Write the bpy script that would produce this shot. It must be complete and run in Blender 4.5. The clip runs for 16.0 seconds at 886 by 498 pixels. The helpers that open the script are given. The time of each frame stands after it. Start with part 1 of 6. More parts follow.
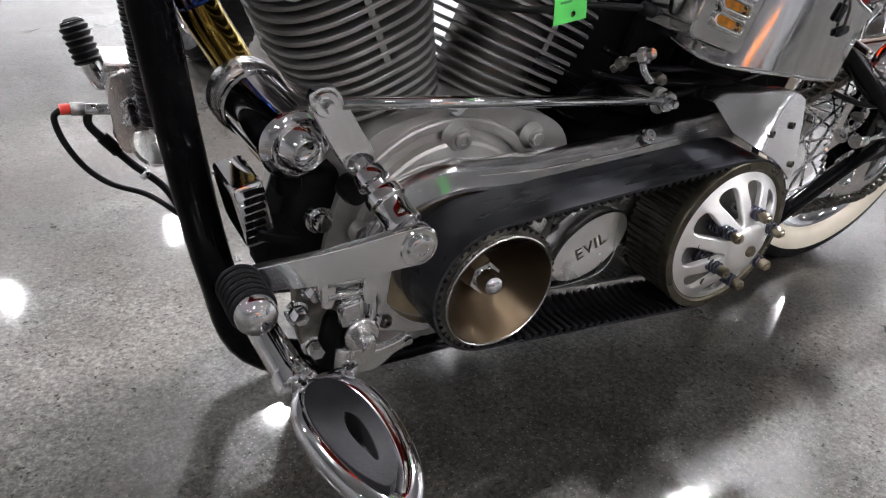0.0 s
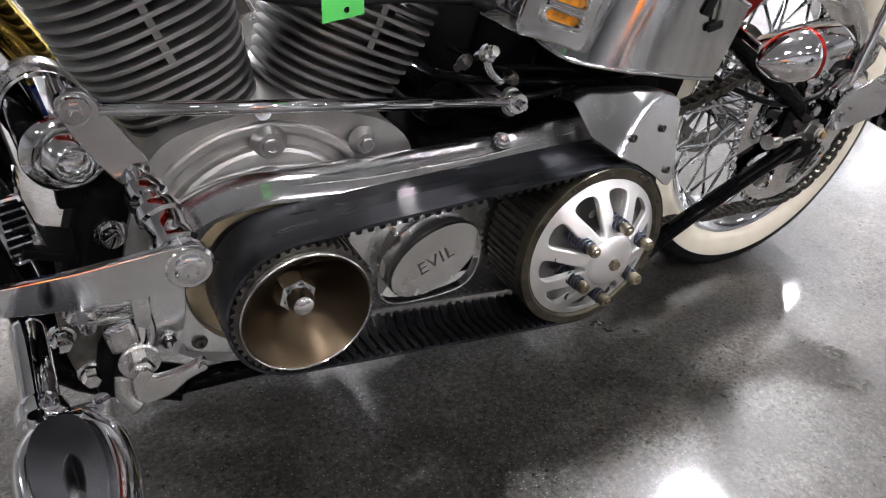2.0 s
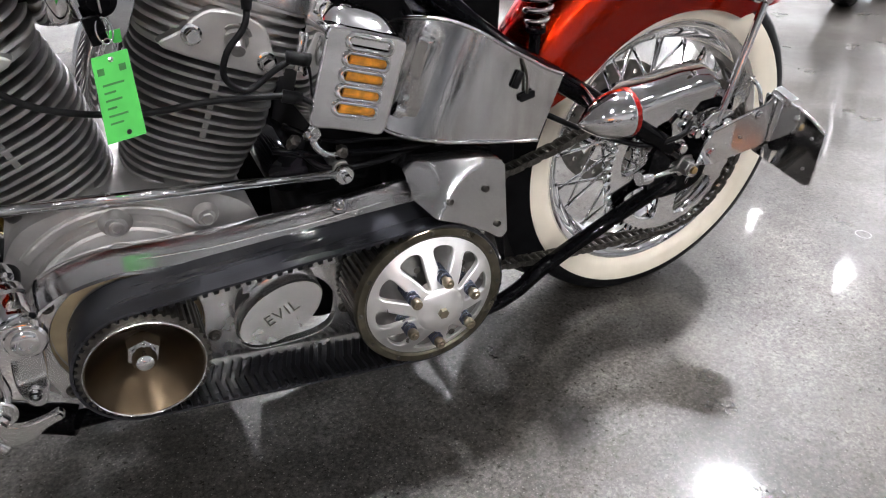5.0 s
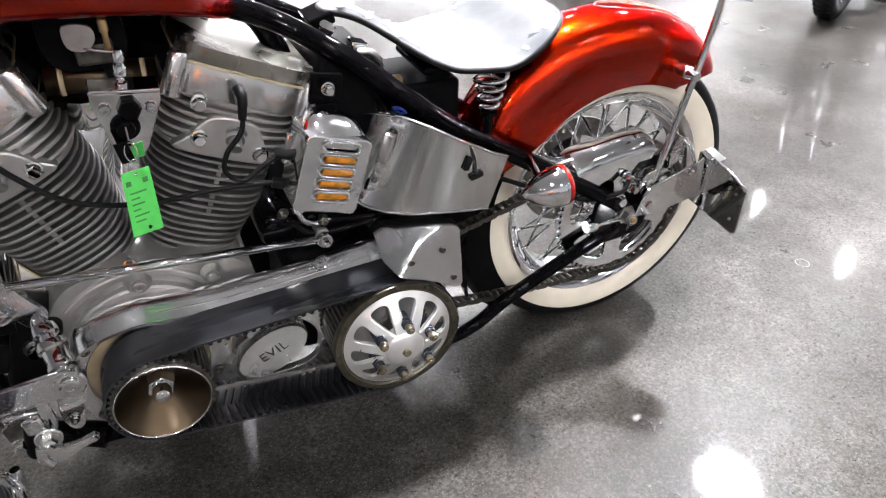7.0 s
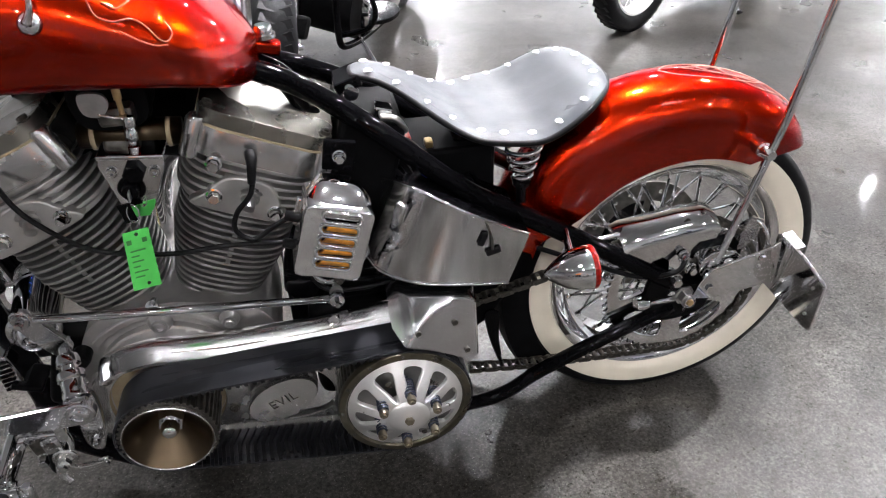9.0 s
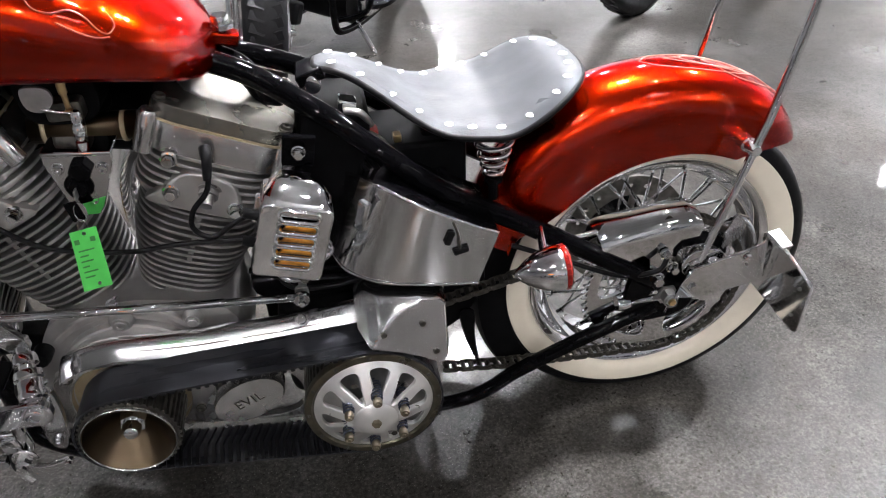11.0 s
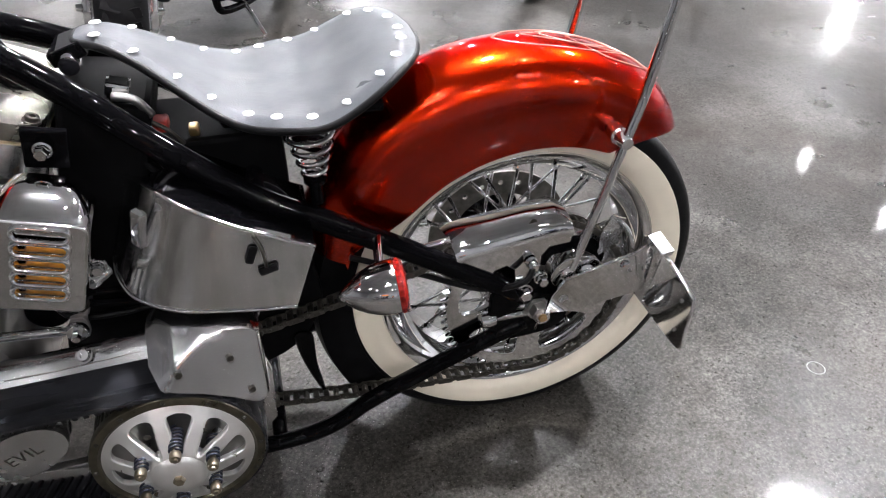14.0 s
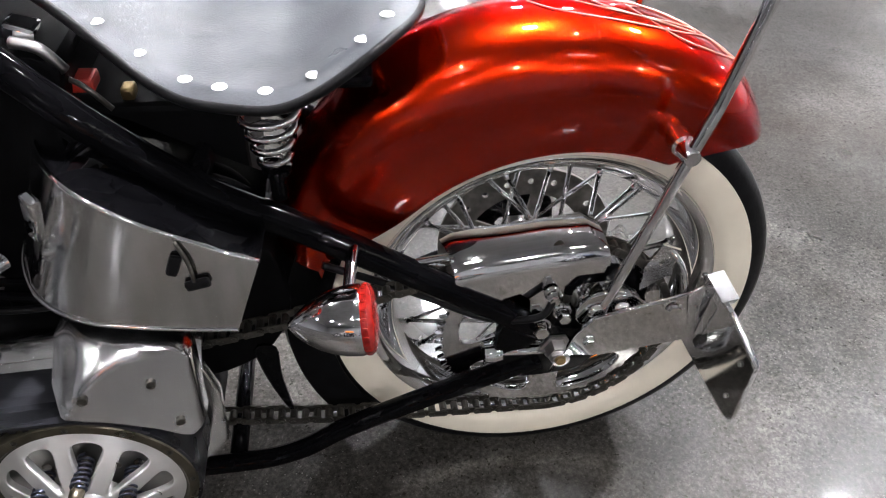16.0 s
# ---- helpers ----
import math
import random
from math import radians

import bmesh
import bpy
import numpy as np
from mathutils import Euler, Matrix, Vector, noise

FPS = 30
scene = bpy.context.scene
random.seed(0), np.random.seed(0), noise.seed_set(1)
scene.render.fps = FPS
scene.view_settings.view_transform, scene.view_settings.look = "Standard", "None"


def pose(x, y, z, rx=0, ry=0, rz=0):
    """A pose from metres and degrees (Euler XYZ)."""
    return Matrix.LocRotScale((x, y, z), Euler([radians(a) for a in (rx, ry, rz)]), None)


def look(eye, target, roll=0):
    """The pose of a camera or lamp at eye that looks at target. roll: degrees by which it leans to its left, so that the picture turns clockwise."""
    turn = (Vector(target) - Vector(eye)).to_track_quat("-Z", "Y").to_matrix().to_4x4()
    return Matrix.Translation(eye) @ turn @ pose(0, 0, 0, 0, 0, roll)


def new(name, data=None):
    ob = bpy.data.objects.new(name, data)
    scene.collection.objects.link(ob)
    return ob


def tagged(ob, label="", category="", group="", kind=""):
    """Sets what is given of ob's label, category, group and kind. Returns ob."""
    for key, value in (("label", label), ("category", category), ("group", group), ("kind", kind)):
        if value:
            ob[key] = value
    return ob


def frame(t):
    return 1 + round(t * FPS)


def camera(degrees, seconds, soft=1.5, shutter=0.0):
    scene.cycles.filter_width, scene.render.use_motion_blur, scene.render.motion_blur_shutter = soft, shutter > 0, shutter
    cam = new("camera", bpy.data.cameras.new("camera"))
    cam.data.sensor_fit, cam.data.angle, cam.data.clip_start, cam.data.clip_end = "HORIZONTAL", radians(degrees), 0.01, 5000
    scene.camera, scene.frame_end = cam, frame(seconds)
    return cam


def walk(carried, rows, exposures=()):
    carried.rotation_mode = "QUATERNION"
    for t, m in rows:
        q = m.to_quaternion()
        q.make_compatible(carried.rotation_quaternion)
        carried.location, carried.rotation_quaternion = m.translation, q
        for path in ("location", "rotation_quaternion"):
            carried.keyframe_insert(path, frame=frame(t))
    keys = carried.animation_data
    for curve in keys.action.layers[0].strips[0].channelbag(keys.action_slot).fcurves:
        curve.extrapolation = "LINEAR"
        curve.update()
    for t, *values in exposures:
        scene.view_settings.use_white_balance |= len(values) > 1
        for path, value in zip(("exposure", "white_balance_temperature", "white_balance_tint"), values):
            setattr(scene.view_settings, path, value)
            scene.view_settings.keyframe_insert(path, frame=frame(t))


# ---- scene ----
cam = camera(63.2, 16.0, 1.1)
PATH = [
    (0, (-1.433, -0.813, 0.740), (-0.661, 0.373, -0.090), 5.9),
    (0.5, (-1.400, -0.809, 0.740), (-0.636, 0.374, -0.098), 5.7),
    (1, (-1.332, -0.819, 0.745), (-0.574, 0.365, -0.099), 5.6),
    (1.5, (-1.255, -0.847, 0.748), (-0.500, 0.341, -0.094), 5.7),
    (2, (-1.197, -0.861, 0.747), (-0.456, 0.331, -0.101), 5.4),
    (2.5, (-1.143, -0.880, 0.745), (-0.414, 0.320, -0.103), 5.2),
    (3, (-1.085, -0.905, 0.750), (-0.343, 0.287, -0.098), 5.3),
    (3.5, (-1.028, -0.927, 0.785), (-0.297, 0.277, -0.055), 4.3),
    (4, (-0.999, -0.964, 0.832), (-0.307, 0.254, -0.021), 3.4),
    (4.2, (-0.987, -0.980, 0.848), (-0.320, 0.247, -0.011), 2.9),
    (6.3, (-0.946, -1.130, 1.037), (-0.357, 0.089, 0.111), 0.7),
    (6.5, (-0.946, -1.144, 1.064), (-0.361, 0.075, 0.135), 0.6),
    (7, (-0.933, -1.170, 1.137), (-0.352, 0.046, 0.203), 1.2),
    (7.5, (-0.870, -1.183, 1.180), (-0.351, 0.085, 0.280), 0.4),
    (8, (-0.793, -1.169, 1.209), (-0.416, 0.137, 0.292), -1.1),
    (8.5, (-0.711, -1.145, 1.206), (-0.401, 0.171, 0.278), -1.6),
    (9, (-0.673, -1.147, 1.217), (-0.427, 0.176, 0.280), -1.5),
    (11.5, (-0.561, -1.107, 1.208), (-0.351, 0.200, 0.240), -2.0),
    (12, (-0.525, -1.105, 1.206), (-0.285, 0.209, 0.255), -1.2),
    (12.5, (-0.484, -1.102, 1.206), (-0.225, 0.208, 0.255), -0.1),
    (13, (-0.445, -1.074, 1.193), (-0.140, 0.227, 0.242), 0.2),
    (13.5, (-0.414, -1.031, 1.160), (-0.078, 0.258, 0.203), 0.4),
    (14, (-0.386, -0.966, 1.118), (-0.049, 0.296, 0.128), 0.4),
    (14.5, (-0.369, -0.892, 1.088), (-0.016, 0.344, 0.069), 0.7),
    (15, (-0.354, -0.825, 1.070), (0.011, 0.377, 0.016), 2.0),
    (15.5, (-0.316, -0.774, 1.053), (-0.007, 0.432, -0.016), 2.6),
    (16, (-0.257, -0.754, 1.042), (-0.065, 0.467, -0.035), 2.5),
]
EXPOSURES = [(0, 0.25), (2, 0.38), (4, 0.47), (6.5, 0.55), (7.5, 0.52), (8.5, 0.2), (9, 0.08), (11.5, 0.0), (13.5, -0.07), (16, -0.05)]
walk(cam, [(t, look(eye, target, roll)) for t, eye, target, roll in PATH], EXPOSURES)

# ---- light: a hall lit by round high-bay lamps, some of them added as fill ----
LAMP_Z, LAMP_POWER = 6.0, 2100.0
# second row: mostly unseen lamps added to brighten the walls and near side
LAMPS = [(4.6, 2.4, 0.25), (0.5, 1.1, 0.21), (2.3, 4.9, 0.17), (0.8, 6.2, 0.17), (9.7, 5.0, 0.07), (9.8, 9.3, 0.055), (-2.1, 10.1, 0.11), (0.6, 11.4, 0.11), (-4.8, 3.0, 0.16), (9.9, 7.2, 0.05), (4.8, 12.0, 0.16),
         (15.5, 15.5, 0.22), (9.0, 16.5, 0.22), (2.5, 17.0, 0.22), (-4.5, 16.5, 0.15), (17.5, 8.5, 0.19), (17.5, 3.0, 0.19), (-10.5, 9.0, 0.1), (0.5, -8.5, 0.12), (-6.5, -8.0, 0.11), (7.0, -8.5, 0.12), (-2.5, -11.5, 0.1), (4.0, -11.5, 0.1), (-12.0, -2.0, 0.1), (13.0, -3.0, 0.12), (-2.1, -4.0, 0.07), (1.8, -0.2, 0.06)]
world = bpy.data.worlds.new("world")
world.use_nodes = True
world.node_tree.nodes["Background"].inputs[0].default_value = (0.75, 0.8, 0.9, 1)
world.node_tree.nodes["Background"].inputs[1].default_value = 0.02
scene.world = world


# ---- materials ----
def mat(name, color, rough=0.5, metal=0.0, coat=0.0, noise_scale=0.0, noise_amt=0.0, bump=0.0, bump_scale=200.0, rough_amt=0.0, spec=0.5, stretch=None, emit=None, emit_power=0.0, tint=None, coat_rough=0.03):
    m = bpy.data.materials.new(name)
    m.use_nodes = True
    nt = m.node_tree
    p = nt.nodes["Principled BSDF"]
    p.inputs["Base Color"].default_value = (*color, 1)
    p.inputs["Roughness"].default_value = rough
    p.inputs["Metallic"].default_value = metal
    p.inputs["Specular IOR Level"].default_value = spec
    p.inputs["Coat Weight"].default_value = coat
    p.inputs["Coat Roughness"].default_value = coat_rough
    if tint:
        p.inputs["Specular Tint"].default_value = (*tint, 1)
    if emit:
        p.inputs["Emission Color"].default_value = (*emit, 1)
        p.inputs["Emission Strength"].default_value = emit_power
    tc = nt.nodes.new("ShaderNodeTexCoord")
    src = tc.outputs["Object"]
    if stretch:
        mp = nt.nodes.new("ShaderNodeMapping")
        mp.inputs["Scale"].default_value = stretch
        nt.links.new(src, mp.inputs[0])
        src = mp.outputs[0]
    if noise_amt > 0:
        n = nt.nodes.new("ShaderNodeTexNoise")
        n.inputs["Scale"].default_value = noise_scale
        n.inputs["Detail"].default_value = 6
        nt.links.new(src, n.inputs["Vector"])
        r = nt.nodes.new("ShaderNodeMapRange")
        r.inputs["From Min"].default_value, r.inputs["From Max"].default_value = 0.3, 0.7
        r.inputs["To Min"].default_value, r.inputs["To Max"].default_value = 1 - noise_amt, 1 + noise_amt
        nt.links.new(n.outputs[0], r.inputs[0])
        mx = nt.nodes.new("ShaderNodeVectorMath")
        mx.operation = "SCALE"
        mx.inputs[0].default_value = color
        nt.links.new(r.outputs[0], mx.inputs["Scale"])
        nt.links.new(mx.outputs[0], p.inputs["Base Color"])
    if rough_amt > 0:
        n2 = nt.nodes.new("ShaderNodeTexNoise")
        n2.inputs["Scale"].default_value = max(noise_scale, 8) * 0.6
        n2.inputs["Detail"].default_value = 5
        nt.links.new(src, n2.inputs["Vector"])
        r2 = nt.nodes.new("ShaderNodeMapRange")
        r2.inputs["From Min"].default_value, r2.inputs["From Max"].default_value = 0.3, 0.7
        r2.inputs["To Min"].default_value, r2.inputs["To Max"].default_value = max(0.01, rough - rough_amt), rough + rough_amt
        nt.links.new(n2.outputs[0], r2.inputs[0])
        nt.links.new(r2.outputs[0], p.inputs["Roughness"])
    if bump > 0:
        n3 = nt.nodes.new("ShaderNodeTexNoise")
        n3.inputs["Scale"].default_value = bump_scale
        n3.inputs["Detail"].default_value = 4
        nt.links.new(src, n3.inputs["Vector"])
        b = nt.nodes.new("ShaderNodeBump")
        b.inputs["Strength"].default_value = bump
        b.inputs["Distance"].default_value = 0.001
        nt.links.new(n3.outputs[0], b.inputs["Height"])
        nt.links.new(b.outputs[0], p.inputs["Normal"])
    return m


def concrete():
    """Polished concrete: cloudy grey, fine aggregate, a little dark staining, glossy with hazy patches."""
    m = bpy.data.materials.new("polished_concrete")
    m.use_nodes = True
    nt = m.node_tree
    p = nt.nodes["Principled BSDF"]
    tc = nt.nodes.new("ShaderNodeTexCoord")

    def noi(scale, detail=5.0, rough=0.55):
        n = nt.nodes.new("ShaderNodeTexNoise")
        n.inputs["Scale"].default_value, n.inputs["Detail"].default_value, n.inputs["Roughness"].default_value = scale, detail, rough
        nt.links.new(tc.outputs["Object"], n.inputs["Vector"])
        return n.outputs[0]

    def ramp(src, stops):
        r = nt.nodes.new("ShaderNodeValToRGB")
        while len(r.color_ramp.elements) < len(stops):
            r.color_ramp.elements.new(0.5)
        for e, (pos, c) in zip(r.color_ramp.elements, stops):
            e.position, e.color = pos, (*c, 1)
        nt.links.new(src, r.inputs[0])
        return r.outputs[0]

    def mix(kind, fac, a, b):
        x = nt.nodes.new("ShaderNodeMix")
        x.data_type, x.blend_type = "RGBA", kind
        if isinstance(fac, float):
            x.inputs[0].default_value = fac
        else:
            nt.links.new(fac, x.inputs[0])
        nt.links.new(a, x.inputs[6])
        if isinstance(b, tuple):
            x.inputs[7].default_value = (*b, 1)
        else:
            nt.links.new(b, x.inputs[7])
        return x.outputs[2]

    cloud = ramp(noi(1.6, 7, 0.66), [(0.3, (0.0115, 0.0106, 0.0094)), (0.5, (0.026, 0.0249, 0.0233)), (0.7, (0.066, 0.0642, 0.0612))])
    fine = ramp(noi(140, 6, 0.75), [(0.33, (0.2, 0.2, 0.2)), (0.5, (0.9, 0.9, 0.9)), (0.67, (2.1, 2.06, 2.0))])
    col = mix("MULTIPLY", 1.0, cloud, fine)
    mid = ramp(noi(22, 5, 0.7), [(0.35, (0.82, 0.82, 0.82)), (0.65, (1.2, 1.2, 1.19))])
    col = mix("MULTIPLY", 1.0, col, mid)
    v = nt.nodes.new("ShaderNodeTexVoronoi")
    v.inputs["Scale"].default_value = 120
    nt.links.new(tc.outputs["Object"], v.inputs["Vector"])
    specks = ramp(v.outputs["Distance"], [(0.1, (1, 1, 1)), (0.18, (0, 0, 0))])
    col = mix("MIX", specks, col, (0.085, 0.082, 0.077))
    dark = ramp(noi(120, 3, 0.6), [(0.62, (0, 0, 0)), (0.69, (1, 1, 1))])
    col = mix("MIX", dark, col, (0.012, 0.0115, 0.0105))
    stain = ramp(noi(0.9, 8, 0.7), [(0.42, (0, 0, 0)), (0.75, (0.5, 0.5, 0.5))])
    col = mix("MIX", stain, col, (0.026, 0.018, 0.0105))
    nt.links.new(col, p.inputs["Base Color"])
    rr = ramp(noi(3.5, 5, 0.6), [(0.35, (0.27, 0.27, 0.27)), (0.7, (0.35, 0.35, 0.35))])
    sheen = mix("MULTIPLY", 1.0, ramp(noi(110, 6, 0.75), [(0.3, (0.09, 0.09, 0.09)), (0.7, (0.25, 0.25, 0.25))]), ramp(noi(2.1, 6, 0.65), [(0.3, (0.35, 0.35, 0.35)), (0.7, (1.0, 1.0, 1.0))]))
    sheen = mix("MIX", dark, sheen, (0.01, 0.01, 0.01))
    nt.links.new(sheen, p.inputs["Specular IOR Level"])
    nt.links.new(rr, p.inputs["Roughness"])
    p.inputs["Coat Weight"].default_value, p.inputs["Coat IOR"].default_value = 0.6, 1.5
    haze = ramp(noi(5, 6, 0.65), [(0.35, (0.03, 0.03, 0.03)), (0.7, (0.08, 0.08, 0.08))])
    nt.links.new(haze, p.inputs["Coat Roughness"])
    b = nt.nodes.new("ShaderNodeBump")
    b.inputs["Strength"].default_value, b.inputs["Distance"].default_value = 0.35, 0.0015
    nt.links.new(noi(230, 4, 0.7), b.inputs["Height"])
    nt.links.new(b.outputs[0], p.inputs["Normal"])
    return m


CHROME = mat("chrome", (0.86, 0.86, 0.87), 0.05, 1.0, rough_amt=0.025, noise_scale=20)
MIRROR = mat("mirror_polished_aluminium", (0.8, 0.8, 0.81), 0.1, 1.0, noise_scale=14, noise_amt=0.06, rough_amt=0.05, bump=0.04, bump_scale=40)
POLISHED = mat("polished_aluminium", (0.78, 0.78, 0.79), 0.17, 1.0, noise_scale=16, noise_amt=0.08, rough_amt=0.07, bump=0.05, bump_scale=120)
BRUSHED = mat("brushed_aluminium", (0.74, 0.74, 0.74), 0.12, 1.0, noise_scale=14, noise_amt=0.1, rough_amt=0.06, bump=0.25, bump_scale=7, stretch=(6, 6, 0.5))
SATIN = mat("satin_aluminium", (0.72, 0.71, 0.7), 0.22, 0.98, noise_scale=30, noise_amt=0.12, rough_amt=0.08, bump=0.1, bump_scale=350)
COVERCAST = mat("buffed_cast_aluminium", (0.3, 0.285, 0.25), 0.3, 0.95, noise_scale=18, noise_amt=0.15, rough_amt=0.1, bump=0.15, bump_scale=300)
CAST = mat("cast_aluminium", (0.4, 0.388, 0.372), 0.42, 0.85, noise_scale=22, noise_amt=0.16, rough_amt=0.1, bump=0.25, bump_scale=500)
MACHINED = mat("machined_aluminium", (0.84, 0.83, 0.81), 0.4, 0.9, noise_scale=18, noise_amt=0.1, rough_amt=0.1, bump=0.06, bump_scale=200)
FIN = mat("fin_aluminium", (0.22, 0.213, 0.205), 0.42, 0.8, noise_scale=30, noise_amt=0.2, rough_amt=0.08, bump=0.2, bump_scale=400)
DARKCAST = mat("black_casting", (0.0035, 0.0035, 0.0038), 0.5, 0.0, spec=0.03, noise_scale=30, noise_amt=0.3, bump=0.2, bump_scale=400)
BLACK = mat("black_gloss_paint", (0.002, 0.002, 0.0024), 0.05, 0.0, spec=0.08, noise_scale=20, noise_amt=0.2, rough_amt=0.02)
GREYRUBBER = mat("worn_grey_rubber", (0.011, 0.011, 0.012), 0.55, 0.0, spec=0.05, noise_scale=25, noise_amt=0.3, rough_amt=0.1, bump=0.3, bump_scale=300)
RUBBER = mat("black_rubber", (0.0045, 0.0045, 0.005), 0.42, 0.0, spec=0.12, noise_scale=60, noise_amt=0.35, rough_amt=0.1, bump=0.3, bump_scale=300)
BELT = mat("belt_back", (0.013, 0.0135, 0.016), 0.3, 0.0, spec=0.28, noise_scale=9, noise_amt=0.5, rough_amt=0.1, bump=0.15, bump_scale=120, stretch=(0.4, 4, 4))
WHITEWALL = mat("whitewall_rubber", (0.66, 0.6, 0.49), 0.5, 0.0, noise_scale=14, noise_amt=0.06, bump=0.1, bump_scale=250)
RED = mat("candy_red_paint", (0.37, 0.013, 0.0008), 0.24, 1.0, coat=0.6, coat_rough=0.012, tint=(0.45, 0.03, 0.003), noise_scale=900, noise_amt=0.12)
LEATHER = mat("grey_leather", (0.05, 0.054, 0.06), 0.38, 0.0, spec=0.2, noise_scale=16, noise_amt=0.22, rough_amt=0.12, bump=0.35, bump_scale=380)
BRONZE = mat("tinted_steel", (0.075, 0.055, 0.035), 0.28, 1.0, noise_scale=12, noise_amt=0.15, rough_amt=0.06)
STEEL = mat("dull_steel", (0.42, 0.41, 0.4), 0.36, 1.0, noise_scale=40, noise_amt=0.2, rough_amt=0.1)
DARKSTEEL = mat("dark_steel", (0.09, 0.085, 0.075), 0.42, 0.9, noise_scale=60, noise_amt=0.4, rough_amt=0.12, bump=0.2, bump_scale=400)
OLIVE = mat("olive_tinted_steel", (0.1, 0.09, 0.066), 0.35, 0.9, noise_scale=40, noise_amt=0.3, rough_amt=0.1)
BRASSY = mat("yellow_zinc_plating", (0.32, 0.28, 0.21), 0.28, 1.0, noise_scale=60, noise_amt=0.2)
BLUESPRING = mat("blued_spring_steel", (0.1, 0.11, 0.15), 0.3, 1.0, noise_scale=80, noise_amt=0.3)
BRASS = mat("brass", (0.55, 0.4, 0.2), 0.3, 1.0, noise_scale=40, noise_amt=0.2)
REDLENS = mat("red_lens", (0.16, 0.006, 0.004), 0.2, 0.0, coat=0.3, spec=0.25, noise_scale=150, noise_amt=0.4)
REDPLASTIC = mat("red_plastic", (0.5, 0.03, 0.02), 0.4, noise_scale=50, noise_amt=0.1)
BLUEWIRE = mat("blue_wire", (0.02, 0.06, 0.5), 0.4, noise_scale=50, noise_amt=0.1)
COILWRAP = mat("orange_coil_wrap", (0.75, 0.3, 0.02), 0.3, coat=0.5, noise_scale=90, noise_amt=0.35)
GREEN = mat("green_card", (0.07, 0.5, 0.08), 0.6, noise_scale=40, noise_amt=0.1)
INK = mat("dark_ink", (0.03, 0.16, 0.035), 0.7, noise_scale=80, noise_amt=0.2)
PINSTRIPE = mat("pale_pinstripe_paint", (0.6, 0.28, 0.22), 0.3, noise_scale=80, noise_amt=0.15)
CHALK = mat("worn_chalk", (0.13, 0.128, 0.125), 0.5, noise_scale=200, noise_amt=0.6)
SCROLL = mat("faint_scroll_paint", (0.3, 0.05, 0.03), 0.3, noise_scale=60, noise_amt=0.5)
CREAM = mat("cream_gasket", (0.36, 0.29, 0.18), 0.5, noise_scale=40, noise_amt=0.12)
BLUED = mat("heat_blued_chrome", (0.36, 0.25, 0.06), 0.12, 1.0, noise_scale=6, noise_amt=0.5)
BLUEPIPE = mat("blue_tempered_chrome", (0.02, 0.06, 0.26), 0.14, 1.0, noise_scale=6, noise_amt=0.4)
CONCRETE = concrete()
PLASTER = mat("pale_hall_paint", (0.2, 0.202, 0.206), 0.8, noise_scale=1.5, noise_amt=0.06)
PALEWALL = mat("white_bounce_paint", (0.75, 0.76, 0.77), 0.8, noise_scale=1.2, noise_amt=0.12)
CEILING = mat("hall_ceiling_paint", (0.32, 0.325, 0.33), 0.8, noise_scale=1.0, noise_amt=0.1)
LAMPGLASS = mat("lamp_glass", (0.9, 0.9, 0.9), 0.4, emit=(1.0, 0.985, 1.03), emit_power=LAMP_POWER)
UPGLOW = mat("added_uplight_glow", (0.8, 0.8, 0.8), 0.4, emit=(1.0, 0.985, 1.0), emit_power=LAMP_POWER * 0.02)
TUBEGLOW = mat("glowing_strip_diffuser", (0.85, 0.85, 0.85), 0.4, emit=(1.0, 0.97, 0.93), emit_power=LAMP_POWER * 0.025)
HOUSING = mat("lamp_housing", (0.35, 0.36, 0.37), 0.4, 0.8, noise_scale=10, noise_amt=0.1)


# ---- building helpers ----
def part(name, bm, material, parent=None, label="", smooth=40.0):
    """One mesh object from a bmesh, under a thing or a part."""
    me = bpy.data.meshes.new(name)
    if smooth:
        for f in bm.faces:
            f.smooth = True
        for e in bm.edges:
            if len(e.link_faces) == 2 and e.calc_face_angle(0) > radians(smooth):
                e.smooth = False
    bm.to_mesh(me)
    bm.free()
    me.materials.append(material)
    ob = new(name, me)
    ob.parent = parent
    if label:
        tagged(ob, label)
    return ob


def piece(name, src, parent, m):
    """Another object on the mesh of src."""
    ob = new(name, src.data)
    ob.parent = parent
    ob.matrix_local = m
    return ob


def smooth_path(pts, n=6):
    """A rounded line through points."""
    p = [Vector(q) for q in pts]
    if len(p) < 3:
        return p
    ext = [p[0] * 2 - p[1]] + p + [p[-1] * 2 - p[-2]]
    out = []
    for i in range(1, len(ext) - 2):
        a, b, c, d = ext[i - 1:i + 3]
        for k in range(n):
            t = k / n
            out.append(0.5 * (2 * b + (c - a) * t + (2 * a - 5 * b + 4 * c - d) * t * t + (3 * b - a - 3 * c + d) * t ** 3))
    out.append(p[-1])
    return out


